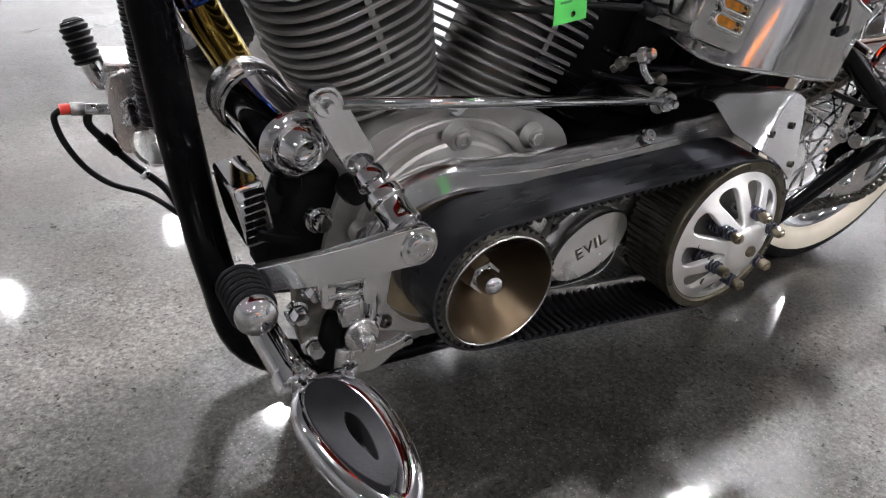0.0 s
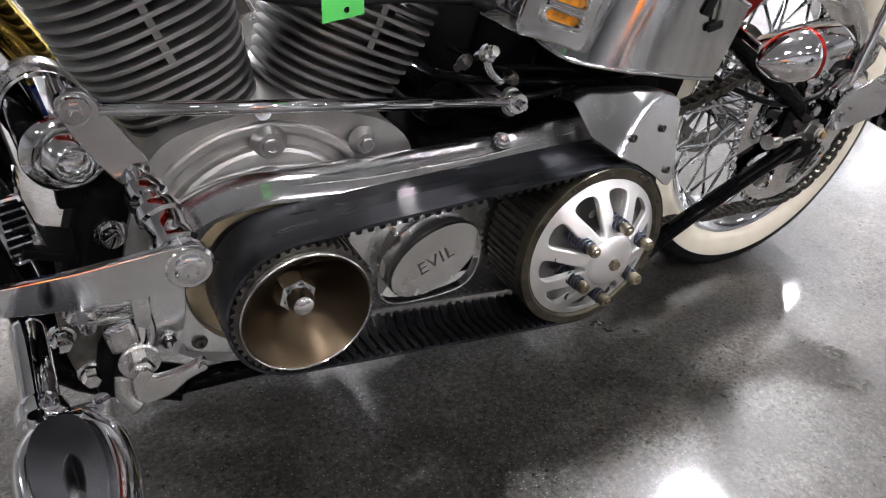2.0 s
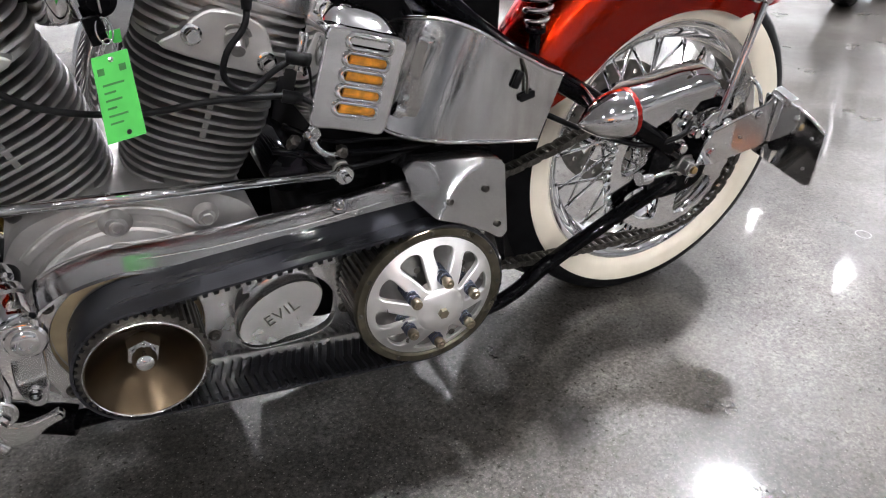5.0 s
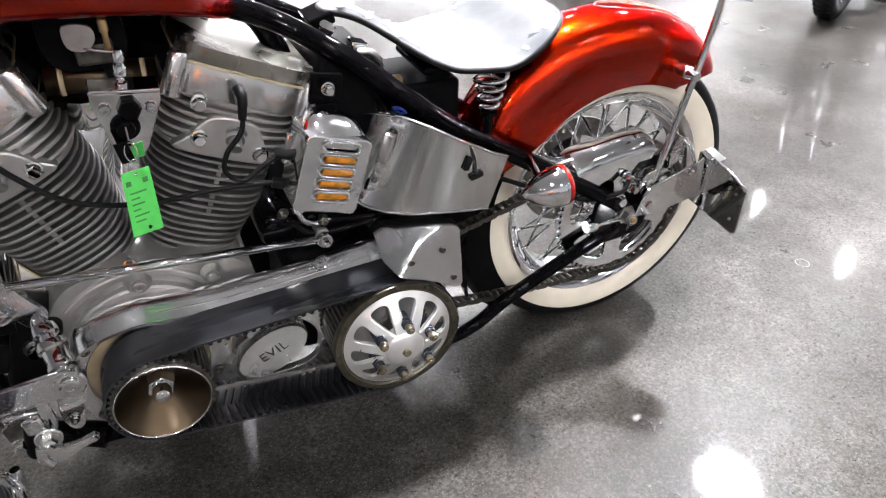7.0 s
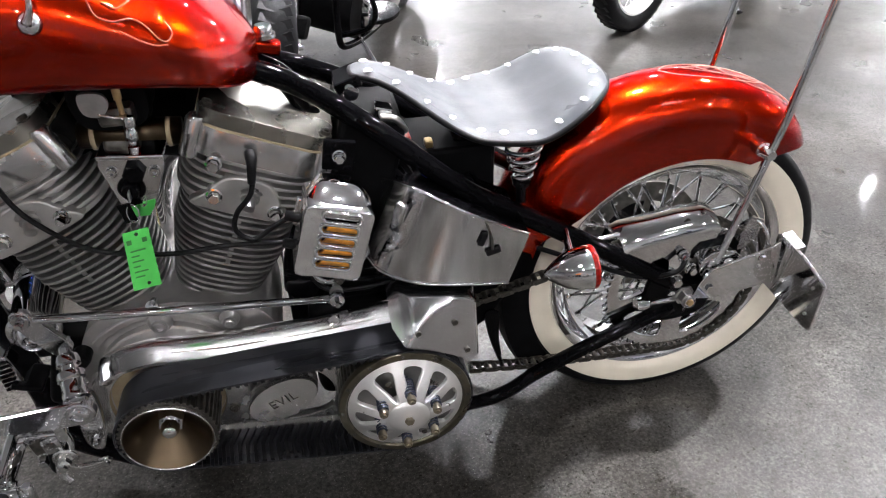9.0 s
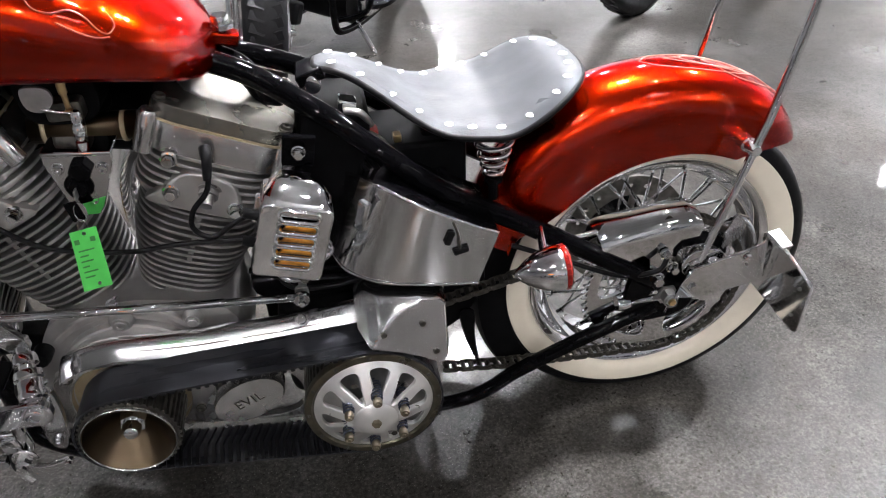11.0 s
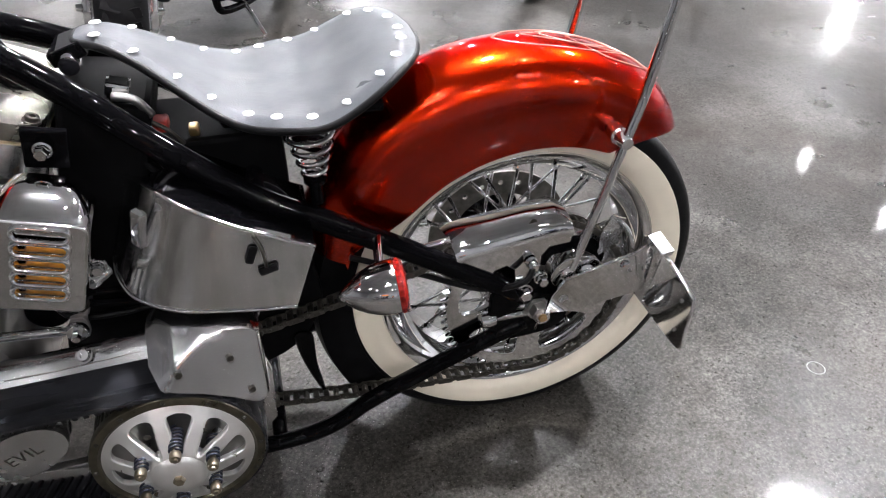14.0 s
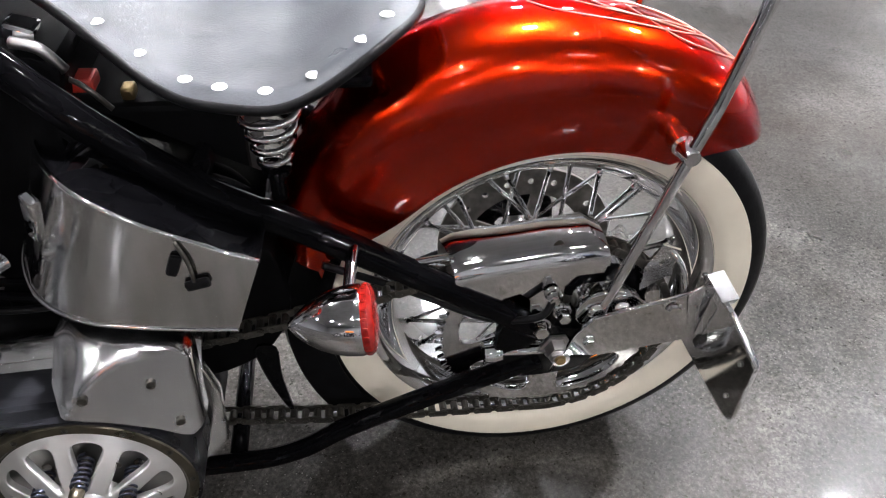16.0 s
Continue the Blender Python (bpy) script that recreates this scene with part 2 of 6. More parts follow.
def sweep(bm, pts, radius, seg=12, closed=False, flat=1.0, caps=True):
    """A tube along points; radius is a number or one per point."""
    pts = [Vector(p) for p in pts]
    n = len(pts)
    rad = radius if isinstance(radius, (list, tuple)) else [radius] * n
    nrm, rings = None, []
    for i, p in enumerate(pts):
        a = pts[(i - 1) % n] if closed or i else p
        b = pts[(i + 1) % n] if closed or i < n - 1 else p
        t = (b - a).normalized()
        if nrm is None:
            nrm = t.orthogonal().normalized()
        nrm = (nrm - t * nrm.dot(t)).normalized()
        bi = t.cross(nrm)
        rings.append([bm.verts.new(p + (nrm * math.cos(k * math.tau / seg) + bi * math.sin(k * math.tau / seg) * flat) * rad[i]) for k in range(seg)])
    for i in range(n if closed else n - 1):
        a, b = rings[i], rings[(i + 1) % n]
        for k in range(seg):
            bm.faces.new((a[k], a[(k + 1) % seg], b[(k + 1) % seg], b[k]))
    if caps and not closed:
        bm.faces.new(rings[0][::-1])
        bm.faces.new(rings[-1])
    return bm


def tube(pts, radius, seg=12, round_n=6, closed=False, flat=1.0):
    return sweep(bmesh.new(), smooth_path(pts, round_n) if round_n else pts, radius, seg, closed, flat)


def lathe(profile, m=None, seg=32, bm=None, arc=(0, 360)):
    """A turned shape: (radius, height) along the local z axis, placed by m."""
    bm = bm or bmesh.new()
    full = abs(arc[1] - arc[0]) >= 359.9
    count = seg if full else seg + 1
    rings = []
    for k in range(count):
        a = radians(arc[0] + (arc[1] - arc[0]) * k / seg)
        ring = []
        for r, h in profile:
            v = Vector((r * math.cos(a), r * math.sin(a), h))
            ring.append(bm.verts.new(m @ v if m else v))
        rings.append(ring)
    for k in range(seg):
        a, b = rings[k], rings[(k + 1) % count]
        for i in range(len(profile) - 1):
            bm.faces.new((a[i], b[i], b[i + 1], a[i + 1]))
    bmesh.ops.remove_doubles(bm, verts=bm.verts[:], dist=1e-6)
    return bm


def out_y(x, y, z, spin=0.0):
    """A frame whose z axis points out of the machine's left side (towards -y)."""
    return Matrix.Translation((x, y, z)) @ Matrix.Rotation(radians(90), 4, "X") @ Matrix.Rotation(radians(spin), 4, "Z")


def box(size, m=None, bevel=0.0, seg=2, bm=None):
    b2 = bmesh.new()
    bmesh.ops.create_cube(b2, size=1.0, matrix=Matrix.Diagonal((*size, 1)))
    if bevel:
        bmesh.ops.bevel(b2, geom=b2.edges[:], offset=bevel, segments=seg, profile=0.5, affect="EDGES")
        for e in b2.edges:
            if len(e.link_faces) == 2 and sum(max(abs(c) for c in f.normal) > 0.999 for f in e.link_faces) == 1:
                e.smooth = False
    if m:
        bmesh.ops.transform(b2, matrix=m, verts=b2.verts[:])
    if bm is None:
        return b2
    me = bpy.data.meshes.new("tmp")
    b2.to_mesh(me)
    b2.free()
    bm.from_mesh(me)
    bpy.data.meshes.remove(me)
    return bm


def slab(outline, thick, m=None, holes=(), bevel=0.0, seg=2):
    """A flat plate: an outline in local x, y, pushed out to z = thick, with holes cut through it."""
    bm = bmesh.new()
    edges = []
    for loop in (outline, *holes):
        vs = [bm.verts.new((x, y, 0)) for x, y in loop]
        edges += [bm.edges.new((vs[i], vs[(i + 1) % len(vs)])) for i in range(len(vs))]
    bmesh.ops.triangle_fill(bm, edges=edges, use_beauty=True, use_dissolve=False)
    bmesh.ops.recalc_face_normals(bm, faces=bm.faces[:])
    if bm.faces and sum(f.normal.z for f in bm.faces) > 0:
        bmesh.ops.reverse_faces(bm, faces=bm.faces[:])
    ex = bmesh.ops.extrude_face_region(bm, geom=bm.faces[:])
    bmesh.ops.translate(bm, vec=(0, 0, thick), verts=[v for v in ex["geom"] if isinstance(v, bmesh.types.BMVert)])
    bmesh.ops.recalc_face_normals(bm, faces=bm.faces[:])
    if bevel:
        rim = [e for e in bm.edges if len(e.link_faces) == 2 and e.calc_face_angle(0) > 1.2 and all(abs(v.co.z - thick) < 1e-6 for v in e.verts)]
        bmesh.ops.bevel(bm, geom=rim, offset=bevel, segments=seg, profile=0.5, affect="EDGES", clamp_overlap=True)
        bm.normal_update()
        for e in bm.edges:
            if len(e.link_faces) == 2 and sum(abs(f.normal.z) > 0.999 for f in e.link_faces) == 1:
                e.smooth = False
    if m:
        bmesh.ops.transform(bm, matrix=m, verts=bm.verts[:])
    return bm


def round_outline(pts, n=5):
    return [(v.x, v.y) for v in closed_path([(x, y, 0) for x, y in pts], n)]


def closed_path(pts, n=6):
    p = [Vector(q) for q in pts]
    k, out = len(p), []
    for i in range(k):
        a, b, c, d = p[i - 1], p[i], p[(i + 1) % k], p[(i + 2) % k]
        for j in range(n):
            t = j / n
            out.append(0.5 * (2 * b + (c - a) * t + (2 * a - 5 * b + 4 * c - d) * t * t + (3 * b - a - 3 * c + d) * t ** 3))
    return out


def circle(x, y, r, n=16):
    return [(x + r * math.cos(i * math.tau / n), y + r * math.sin(i * math.tau / n)) for i in range(n)]


def bolt(m, r=0.006, h=0.005, hexed=True, bm=None):
    """A bolt head with a washer, and a socket where it is not hexagonal."""
    bm = lathe([(0, 0), (r * 1.35, 0), (r * 1.35, h * 0.25), (r * 1.05, h * 0.3)], m, 20, bm)
    if hexed:
        lathe([(r, h * 0.3), (r, h * 0.85), (r * 0.85, h), (0, h)], m, 6, bm)
    else:
        lathe([(r, h * 0.3), (r, h * 0.9), (r * 0.9, h), (r * 0.5, h), (r * 0.5, h * 0.45), (0, h * 0.45)], m, 20, bm)
    return bm


def coil(m, r0, r1, height, turns, wire, seg=8, bm=None):
    n = int(turns * 18)
    pts = [m @ Vector(((r0 + (r1 - r0) * i / n) * math.cos(i / 18 * math.tau), (r0 + (r1 - r0) * i / n) * math.sin(i / 18 * math.tau), height * i / n)) for i in range(n + 1)]
    return sweep(bm or bmesh.new(), pts, wire, seg)


XZ = Matrix.Rotation(radians(90), 4, "X")  # local (x, y) to world (x, z), local z to world -y


def at_y(y):
    """Plates drawn in world x, z; pushed out from this y towards the left side."""
    return Matrix.Translation((0, y, 0)) @ XZ


def thing(name, label, category, loc=(0, 0, 0), group=""):
    ob = new(name)
    ob.location = loc
    return tagged(ob, label, category, group)


# ---- the hall ----
FLOOR = -0.012


def grid_sheet(x0, y0, x1, y1, z, name, material, flip=False):
    bm = bmesh.new()
    vs = [bm.verts.new(c) for c in ((x0, y0, z), (x1, y0, z), (x1, y1, z), (x0, y1, z))]
    bm.faces.new(vs[::-1] if flip else vs)
    return part(name, bm, material, None, smooth=0)


floor = tagged(grid_sheet(-16, -14, 20, 20, FLOOR, "floor", CONCRETE), "polished grey concrete hall floor with fine aggregate", "floor", kind="structure")
ceiling = part("ceiling", box((36.6, 34.6, 0.3), Matrix.Translation((2, 3, 6.75))), CEILING, None, smooth=0)
tagged(ceiling, "pale painted ceiling of the exhibition hall", "ceiling", kind="structure")
# unseen walls; north and east are white to bounce light to the far floor
for nm, size, loc in (("wall_north", (36.6, 0.3, 6.6), (2, 20.15, 3.3)), ("wall_south", (36.6, 0.3, 6.6), (2, -14.15, 3.3)),
                      ("wall_east", (0.3, 34, 6.6), (20.15, 3, 3.3)), ("wall_west", (0.3, 34, 6.6), (-16.15, 3, 3.3))):
    pale = nm in ("wall_north", "wall_east")
    tagged(part(nm, box(size, Matrix.Translation(loc)), PALEWALL if pale else PLASTER, None, smooth=0), "unseen hall wall, white to bounce light onto the far floor" if pale else "plain grey painted hall wall", "wall", kind="structure")


def ceiling_lamp(x, y, r):
    lamp = thing("ceiling_lamp", "round high-bay ceiling lamp, switched on, hanging from a rod", "lamp", (x, y, LAMP_Z), "ceiling lamps of the hall")
    # the shade is given a glow of its own, added to light the ceiling
    part("shade", lathe([(0.07, 0.26), (r * 0.6, 0.16), (r + 0.03, 0.05), (r + 0.03, 0.0), (r + 0.004, 0.0), (r + 0.004, 0.014), (0, 0.014)], seg=32), UPGLOW, lamp, "lamp shade with an added glow that brightens the ceiling")
    part("housing", lathe([(0.0, 0.38), (0.06, 0.38), (0.075, 0.36), (0.075, 0.265), (0.068, 0.262), (0, 0.262)], seg=24), HOUSING, lamp)
    part("glass", lathe([(0, 0.0), (r * 0.9, 0.0), (r, 0.004), (r, 0.012), (0, 0.012)], seg=32), LAMPGLASS, lamp, smooth=0)
    part("rod", tube([(0, 0, 0.3), (0, 0, 0.62)], 0.012, 8, 0), HOUSING, lamp)


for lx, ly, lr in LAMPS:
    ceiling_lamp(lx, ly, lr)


def strip_light(x, y):
    lamp = thing("strip_light", "long white strip light, switched on, hung under the ceiling", "lamp", (x, y, LAMP_Z), "strip lights of the hall")
    part("tray", box((1.3, 0.2, 0.05), Matrix.Translation((0, 0, 0.055)), 0.01, 2), HOUSING, lamp)
    part("diffuser", box((1.22, 0.15, 0.035), Matrix.Translation((0, 0, 0.017)), 0.012, 3), TUBEGLOW, lamp, "glowing white diffuser")
    for s in (-0.5, 0.5):
        part("rod", tube([(s, 0, 0.06), (s, 0, 0.62)], 0.006, 8, 0), HOUSING, lamp)


for lx in (-7.4, -2.4, 2.6, 7.4):
    strip_light(lx, -5.2)

bm = lathe([(0.0172, 0.0004), (0.0172, 0.0012), (0.019, 0.0012), (0.019, 0.0004)], Matrix.Translation((0.665, -0.131, FLOOR)), 40)
tagged(part("floor_mark", bm, CHALK), "thin white chalk ring on the concrete floor", "floor mark", kind="structure")

for k, pts in enumerate(([(-3.2, 1.2), (-2.75, 1.05), (-2.45, 0.8), (-2.2, 0.72), (-1.95, 0.5)], [(-3.0, 0.2), (-2.6, 0.42), (-2.3, 0.38), (-2.0, 0.52)])):
    bm = sweep(bmesh.new(), smooth_path([(x, y, FLOOR - 0.0004) for x, y in pts], 6), 0.0022, 6)
    tagged(part("floor_crack", bm, CHALK), "fine pale filled crack in the concrete floor", "crack", kind="structure")

# ---- the motorcycle: rear axle over the origin, rear towards +x, left side towards -y ----
bike = thing("motorcycle", "custom candy-red and chrome v-twin motorcycle with whitewall rear tyre", "motorcycle")
AX, WX = 0.316, -0.003


def rear_wheel():
    y = lambda: Matrix.Translation((WX, 0, AX)) @ Matrix.Rotation(radians(90), 4, "X")
    m = y()
    rim = part("rear_wheel", lathe([(0.246, 0.049), (0.251, 0.056), (0.2475, 0.0605), (0.238, 0.058), (0.232, 0.05), (0.226, 0.043), (0.221, 0.032), (0.208, 0.022), (0.205, 0.0), (0.208, -0.022),
                                    (0.221, -0.032), (0.232, -0.05), (0.2475, -0.0605), (0.251, -0.056), (0.238, -0.046), (0.216, -0.02), (0.214, 0), (0.216, 0.02), (0.238, 0.046), (0.246, 0.049)], m, 96), CHROME, bike, "chrome drop-centre wire wheel")
    prof = [(0.247, 0.056), (0.255, 0.0635), (0.27, 0.069), (0.288, 0.0695), (0.303, 0.0685), (0.314, 0.066), (0.3225, 0.0595), (0.327, 0.046), (0.328, 0.02), (0.328, 0.003), (0.324, 0.002)]
    prof = prof + [(r, -h) for r, h in prof[::-1]]
    part("tyre", lathe(prof, m, 96), RUBBER, rim, "black road tyre with a grooved tread")
    for s in (1, -1):
        part("whitewall", lathe([(0.2495, 0.0585 * s), (0.256, 0.0655 * s), (0.27, 0.0707 * s), (0.286, 0.0714 * s), (0.293, 0.0712 * s), (0.2965, 0.0705 * s), (0.2975, 0.068 * s)], m, 96), WHITEWALL, rim, "cream-white tyre sidewall band")
    part("hub", lathe([(0.0, 0.075), (0.042, 0.075), (0.05, 0.07), (0.052, 0.055), (0.036, 0.05), (0.03, 0.02), (0.03, -0.02), (0.036, -0.05), (0.052, -0.055), (0.05, -0.07), (0.0, -0.075)], m, 40), CHROME, rim)
    spoke = None
    nip = lathe([(0.0045, 0.0), (0.0045, 0.014), (0.003, 0.016), (0.003, 0.0)], None, 8)
    nipple0 = None
    for i in range(40):
        a = i * math.tau / 40
        side = 1 if i % 2 else -1
        off = radians(78) * (1 if (i // 2) % 2 else -1)
        p0 = Vector((0.046 * math.cos(a + off), 0.052 * side, 0.046 * math.sin(a + off)))
        p1 = Vector((0.213 * math.cos(a), 0.012 * side, 0.213 * math.sin(a)))
        p0 += Vector((WX, 0, AX))
        p1 += Vector((WX, 0, AX))
        q = (p1 - p0).to_track_quat("Z", "Y").to_matrix().to_4x4()
        if spoke is None:
            spoke = part("spoke", sweep(bmesh.new(), [(0, 0, 0), (0, 0, 1)], 0.0031, 8), CHROME, rim)
            spoke.matrix_local = Matrix.Translation(p0) @ q @ Matrix.Diagonal((1, 1, (p1 - p0).length, 1))
            nipple0 = part("spoke_nipple", nip, CHROME, rim)
            nipple0.matrix_local = Matrix.Translation(p1) @ q @ pose(0, 0, -0.016)
        else:
            piece("spoke", spoke, rim, Matrix.Translation(p0) @ q @ Matrix.Diagonal((1, 1, (p1 - p0).length, 1)))
            piece("spoke_nipple", nipple0, rim, Matrix.Translation(p1) @ q @ pose(0, 0, -0.016))
    # the brake disc on the far side and the chain sprocket on the near side
    disc_holes = [circle(0.113 * math.cos(a), 0.113 * math.sin(a), 0.005, 8) for a in np.arange(0, math.tau, math.tau / 20)]
    part("brake_disc", slab(circle(0, 0, 0.135, 64), 0.006, Matrix.Translation((0, 0.085, AX)) @ XZ, [circle(0, 0, 0.09, 32)] + disc_holes), DARKSTEEL, rim)
    teeth = []
    n = 62
    for i in range(n):
        a0 = i * math.tau / n
        for da, r in ((0.0, 0.151), (0.3, 0.1535), (0.5, 0.1625), (0.7, 0.1535)):
            a = a0 + da * math.tau / n
            teeth.append((r * math.cos(a), r * math.sin(a)))
    wins = []
    for i in range(5):
        a = i * math.tau / 5 + 0.3
        wins.append(round_outline([(0.07 * math.cos(a - 0.25), 0.07 * math.sin(a - 0.25)), (0.125 * math.cos(a - 0.42), 0.125 * math.sin(a - 0.42)),
                                   (0.132 * math.cos(a), 0.132 * math.sin(a)), (0.125 * math.cos(a + 0.42), 0.125 * math.sin(a + 0.42)), (0.07 * math.cos(a + 0.25), 0.07 * math.sin(a + 0.25))], 4))
    part("sprocket", slab(teeth, 0.007, Matrix.Translation((0, -0.1065, AX)) @ XZ, [circle(0, 0, 0.03, 24)] + wins, 0.001, 1), CHROME, rim, "chrome rear chain sprocket")
    for k in range(5):
        a = k * math.tau / 5 + 0.2
        part("disc_arm", box((0.055, 0.005, 0.014), Matrix.Translation((0.066 * math.cos(a), 0.082, AX + 0.066 * math.sin(a))) @ Matrix.Rotation(-a, 4, "Y"), 0.001, 1), DARKSTEEL, rim)
    part("axle", lathe([(0.0, 0.163), (0.009, 0.163), (0.011, 0.16), (0.011, -0.17), (0, -0.17)], m, 20), STEEL, rim)
    for k in range(5):
        a = k * math.tau / 5 + 0.9
        part("sprocket_bolt", bolt(out_y(0.048 * math.cos(a), -0.113, AX + 0.048 * math.sin(a)), 0.006, 0.008), CHROME, rim)


rear_wheel()


def drive_chain():
    r1, c1 = 0.158, Vector((0, AX))
    r2, c2 = 0.058, Vector((-0.575, 0.258))
    d = c2 - c1
    base = math.atan2(d.y, d.x)
    th = math.acos((r1 - r2) / d.length)
    pts = []
    a_low, a_up = base + th, base - th
    for k in range(41):  # round the rear, from the lower tangent under and behind to the upper one
        a = a_low + (a_up + math.tau - a_low) * k / 40
        pts.append(c1 + Vector((math.cos(a), math.sin(a))) * r1)
    pts.append((pts[-1] + c2 + Vector((math.cos(a_up), math.sin(a_up))) * r2) / 2 - Vector((0, 0.01)))
    for k in range(13):
        a = a_up + (a_low - a_up) * k / 12
        pts.append(c2 + Vector((math.cos(a), math.sin(a))) * r2)
    pts.append((pts[-1] + pts[0]) / 2 - Vector((0, 0.012)))
    loop = closed_path([(p.x, 0, p.y) for p in pts], 6)
    cum = [0.0]
    for i in range(len(loop)):
        cum.append(cum[-1] + (loop[(i + 1) % len(loop)] - loop[i]).length)
    n = int(cum[-1] / 0.0165) // 2 * 2
    joints = []
    for i in range(n):
        s = cum[-1] * i / n
        k = max(j for j in range(len(loop)) if cum[j] <= s)
        t = (s - cum[k]) / max(cum[k + 1] - cum[k], 1e-9)
        joints.append(loop[k].lerp(loop[(k + 1) % len(loop)], t))
    bm = bmesh.new()
    for j in joints:
        lathe([(0, -0.014), (0.0032, -0.014), (0.0032, -0.0065), (0.0055, -0.0065), (0.0055, 0.0065), (0.0032, 0.0065), (0.0032, 0.014), (0, 0.014)], Matrix.Translation((j.x, -0.11, j.z)) @ Matrix.Rotation(radians(90), 4, "X"), 8, bm)
    chain = part("drive_chain", bm, DARKSTEEL, bike, "oily dark steel roller chain")
    p = (cum[-1] / n)
    outl = []
    for i in range(16):
        a = i * math.tau / 16
        outl.append((math.copysign(p / 2, math.cos(a)) + 0.0062 * math.cos(a), (0.0062 if abs(math.cos(a)) > 0.3 else 0.0052) * math.sin(a)))
    outer = None
    for i in range(n):
        a, b = joints[i], joints[(i + 1) % n]
        ang = math.atan2(b.z - a.z, b.x - a.x)
        c = (a + b) / 2
        m = Matrix.Translation((c.x, -0.11, c.z)) @ Matrix.Rotation(-ang, 4, "Y") @ XZ
        for s in (1, -1):
            off = (0.0105 if i % 2 else 0.0078) if s > 0 else (-0.0125 if i % 2 else -0.0098)
            mm = m @ Matrix.Translation((0, 0, off))
            if outer is None:
                outer = part("link_plate", slab(outl, 0.002), DARKSTEEL, chain)
                outer.matrix_local = mm
            else:
                piece("link_plate", outer, chain, mm)


drive_chain()


def fender():
    """A round-sided rear fender, swept about the axle."""
    sect = [(0.272, 0.0865), (0.276, 0.0875), (0.30, 0.088), (0.325, 0.0855), (0.343, 0.077), (0.356, 0.062), (0.364, 0.042), (0.3685, 0.02), (0.37, 0.0)]
    sect = sect + [(r, -w) for r, w in sect[-2::-1]]
    sect = [(v.x, v.y) for v in smooth_path([(r, w, 0) for r, w in sect], 3)]
    def lifted(r, a):
        crown = float(np.interp(math.degrees(a), (42, 60, 90, 110, 125, 145, 160), (0.382, 0.398, 0.416, 0.424, 0.423, 0.406, 0.388)))
        return r + (crown - 0.37) * max(0.0, min(1.0, (r - 0.295) / 0.075))
    bm = bmesh.new()
    n = 72
    a0, a1 = radians(45), radians(160)
    rings = []
    for i in range(n + 1):
        a = a0 + (a1 - a0) * i / n
        # the tail rounds in to a point, the front end stays square
        tip = max(0.0, 1 - i / (n * 0.36))
        ring = []
        rise = max(0.0, min(1.0, (math.degrees(a) - 132) / 24))
        for r, w in sect:
            aa = a + tip * tip * radians(19) * (max(0.0, 0.37 - r) / 0.098) ** 1.0
            r = lifted(max(r, 0.272 + 0.046 * rise * rise), aa)
            pinch = 1 - 0.28 * max(0.0, tip - 0.6) ** 2 * max(0.0, min(1.0, (r - 0.28) / 0.08))
            ring.append(bm.verts.new((r * pinch * math.cos(aa), w * (1 - 0.3 * max(0.0, tip - 0.5) ** 2), AX + r * pinch * math.sin(aa))))
        rings.append(ring)
    for i in range(n):
        for k in range(len(sect) - 1):
            bm.faces.new((rings[i][k], rings[i][k + 1], rings[i + 1][k + 1], rings[i + 1][k]))
    bmesh.ops.recalc_face_normals(bm, faces=bm.faces[:])
    bmesh.ops.solidify(bm, geom=bm.faces[:], thickness=0.003)
    f = part("rear_fender", bm, RED, bike, "glossy candy red rear fender")
    # the fender carried on below its front end, its deep shade coloured black
    inner = bmesh.new()
    rr = [[inner.verts.new((rad * math.cos(radians(a)), w, AX + rad * math.sin(radians(a)))) for rad, w in ((0.303, 0.0775), (0.358, 0.076), (0.367, 0.05), (0.369, 0.0), (0.367, -0.05), (0.358, -0.076), (0.303, -0.0775))] for a in range(158, 217, 3)]
    for u, v in zip(rr, rr[1:]):
        for k in range(6):
            inner.faces.new((u[k], u[k + 1], v[k + 1], v[k]))
    bmesh.ops.recalc_face_normals(inner, faces=inner.faces[:])
    bmesh.ops.solidify(inner, geom=inner.faces[:], thickness=0.003)
    part("shaded_fender_end", inner, DARKCAST, bike, "lower front end of the fender, coloured black for its shade")
    # scrolled pinstripes on the crown
    def on(a, w, lift=0.0012):
        a = radians(a)
        best = min(range(len(sect)), key=lambda k: abs(sect[k][1] - w))
        k = best if sect[best][1] >= w else max(best - 1, 0)
        k2 = min(k + 1, len(sect) - 1)
        (r0, w0), (r1, w1) = sect[k], sect[k2]
        t = 0 if w0 == w1 else (w - w0) / (w1 - w0)
        r = lifted(r0 + (r1 - r0) * t, a) + lift
        return (r * math.cos(a), w, AX + r * math.sin(a))
    for sgn in (1, -1):
        for pts in ([(98, 0.0), (94, 0.022), (84, 0.033), (74, 0.026), (67, 0.004), (61, -0.012), (56, -0.004)], [(92, 0.0), (84, 0.017), (75, 0.012), (69, -0.006), (76, -0.018), (86, -0.01), (88, 0.004)],
                    [(82, 0.0), (74, 0.035), (66, 0.03), (59, 0.008), (55, 0.0)]):
            part("pinstripe", tube([on(a, w * sgn) for a, w in pts], 0.0009, 6, 8), PINSTRIPE, f)
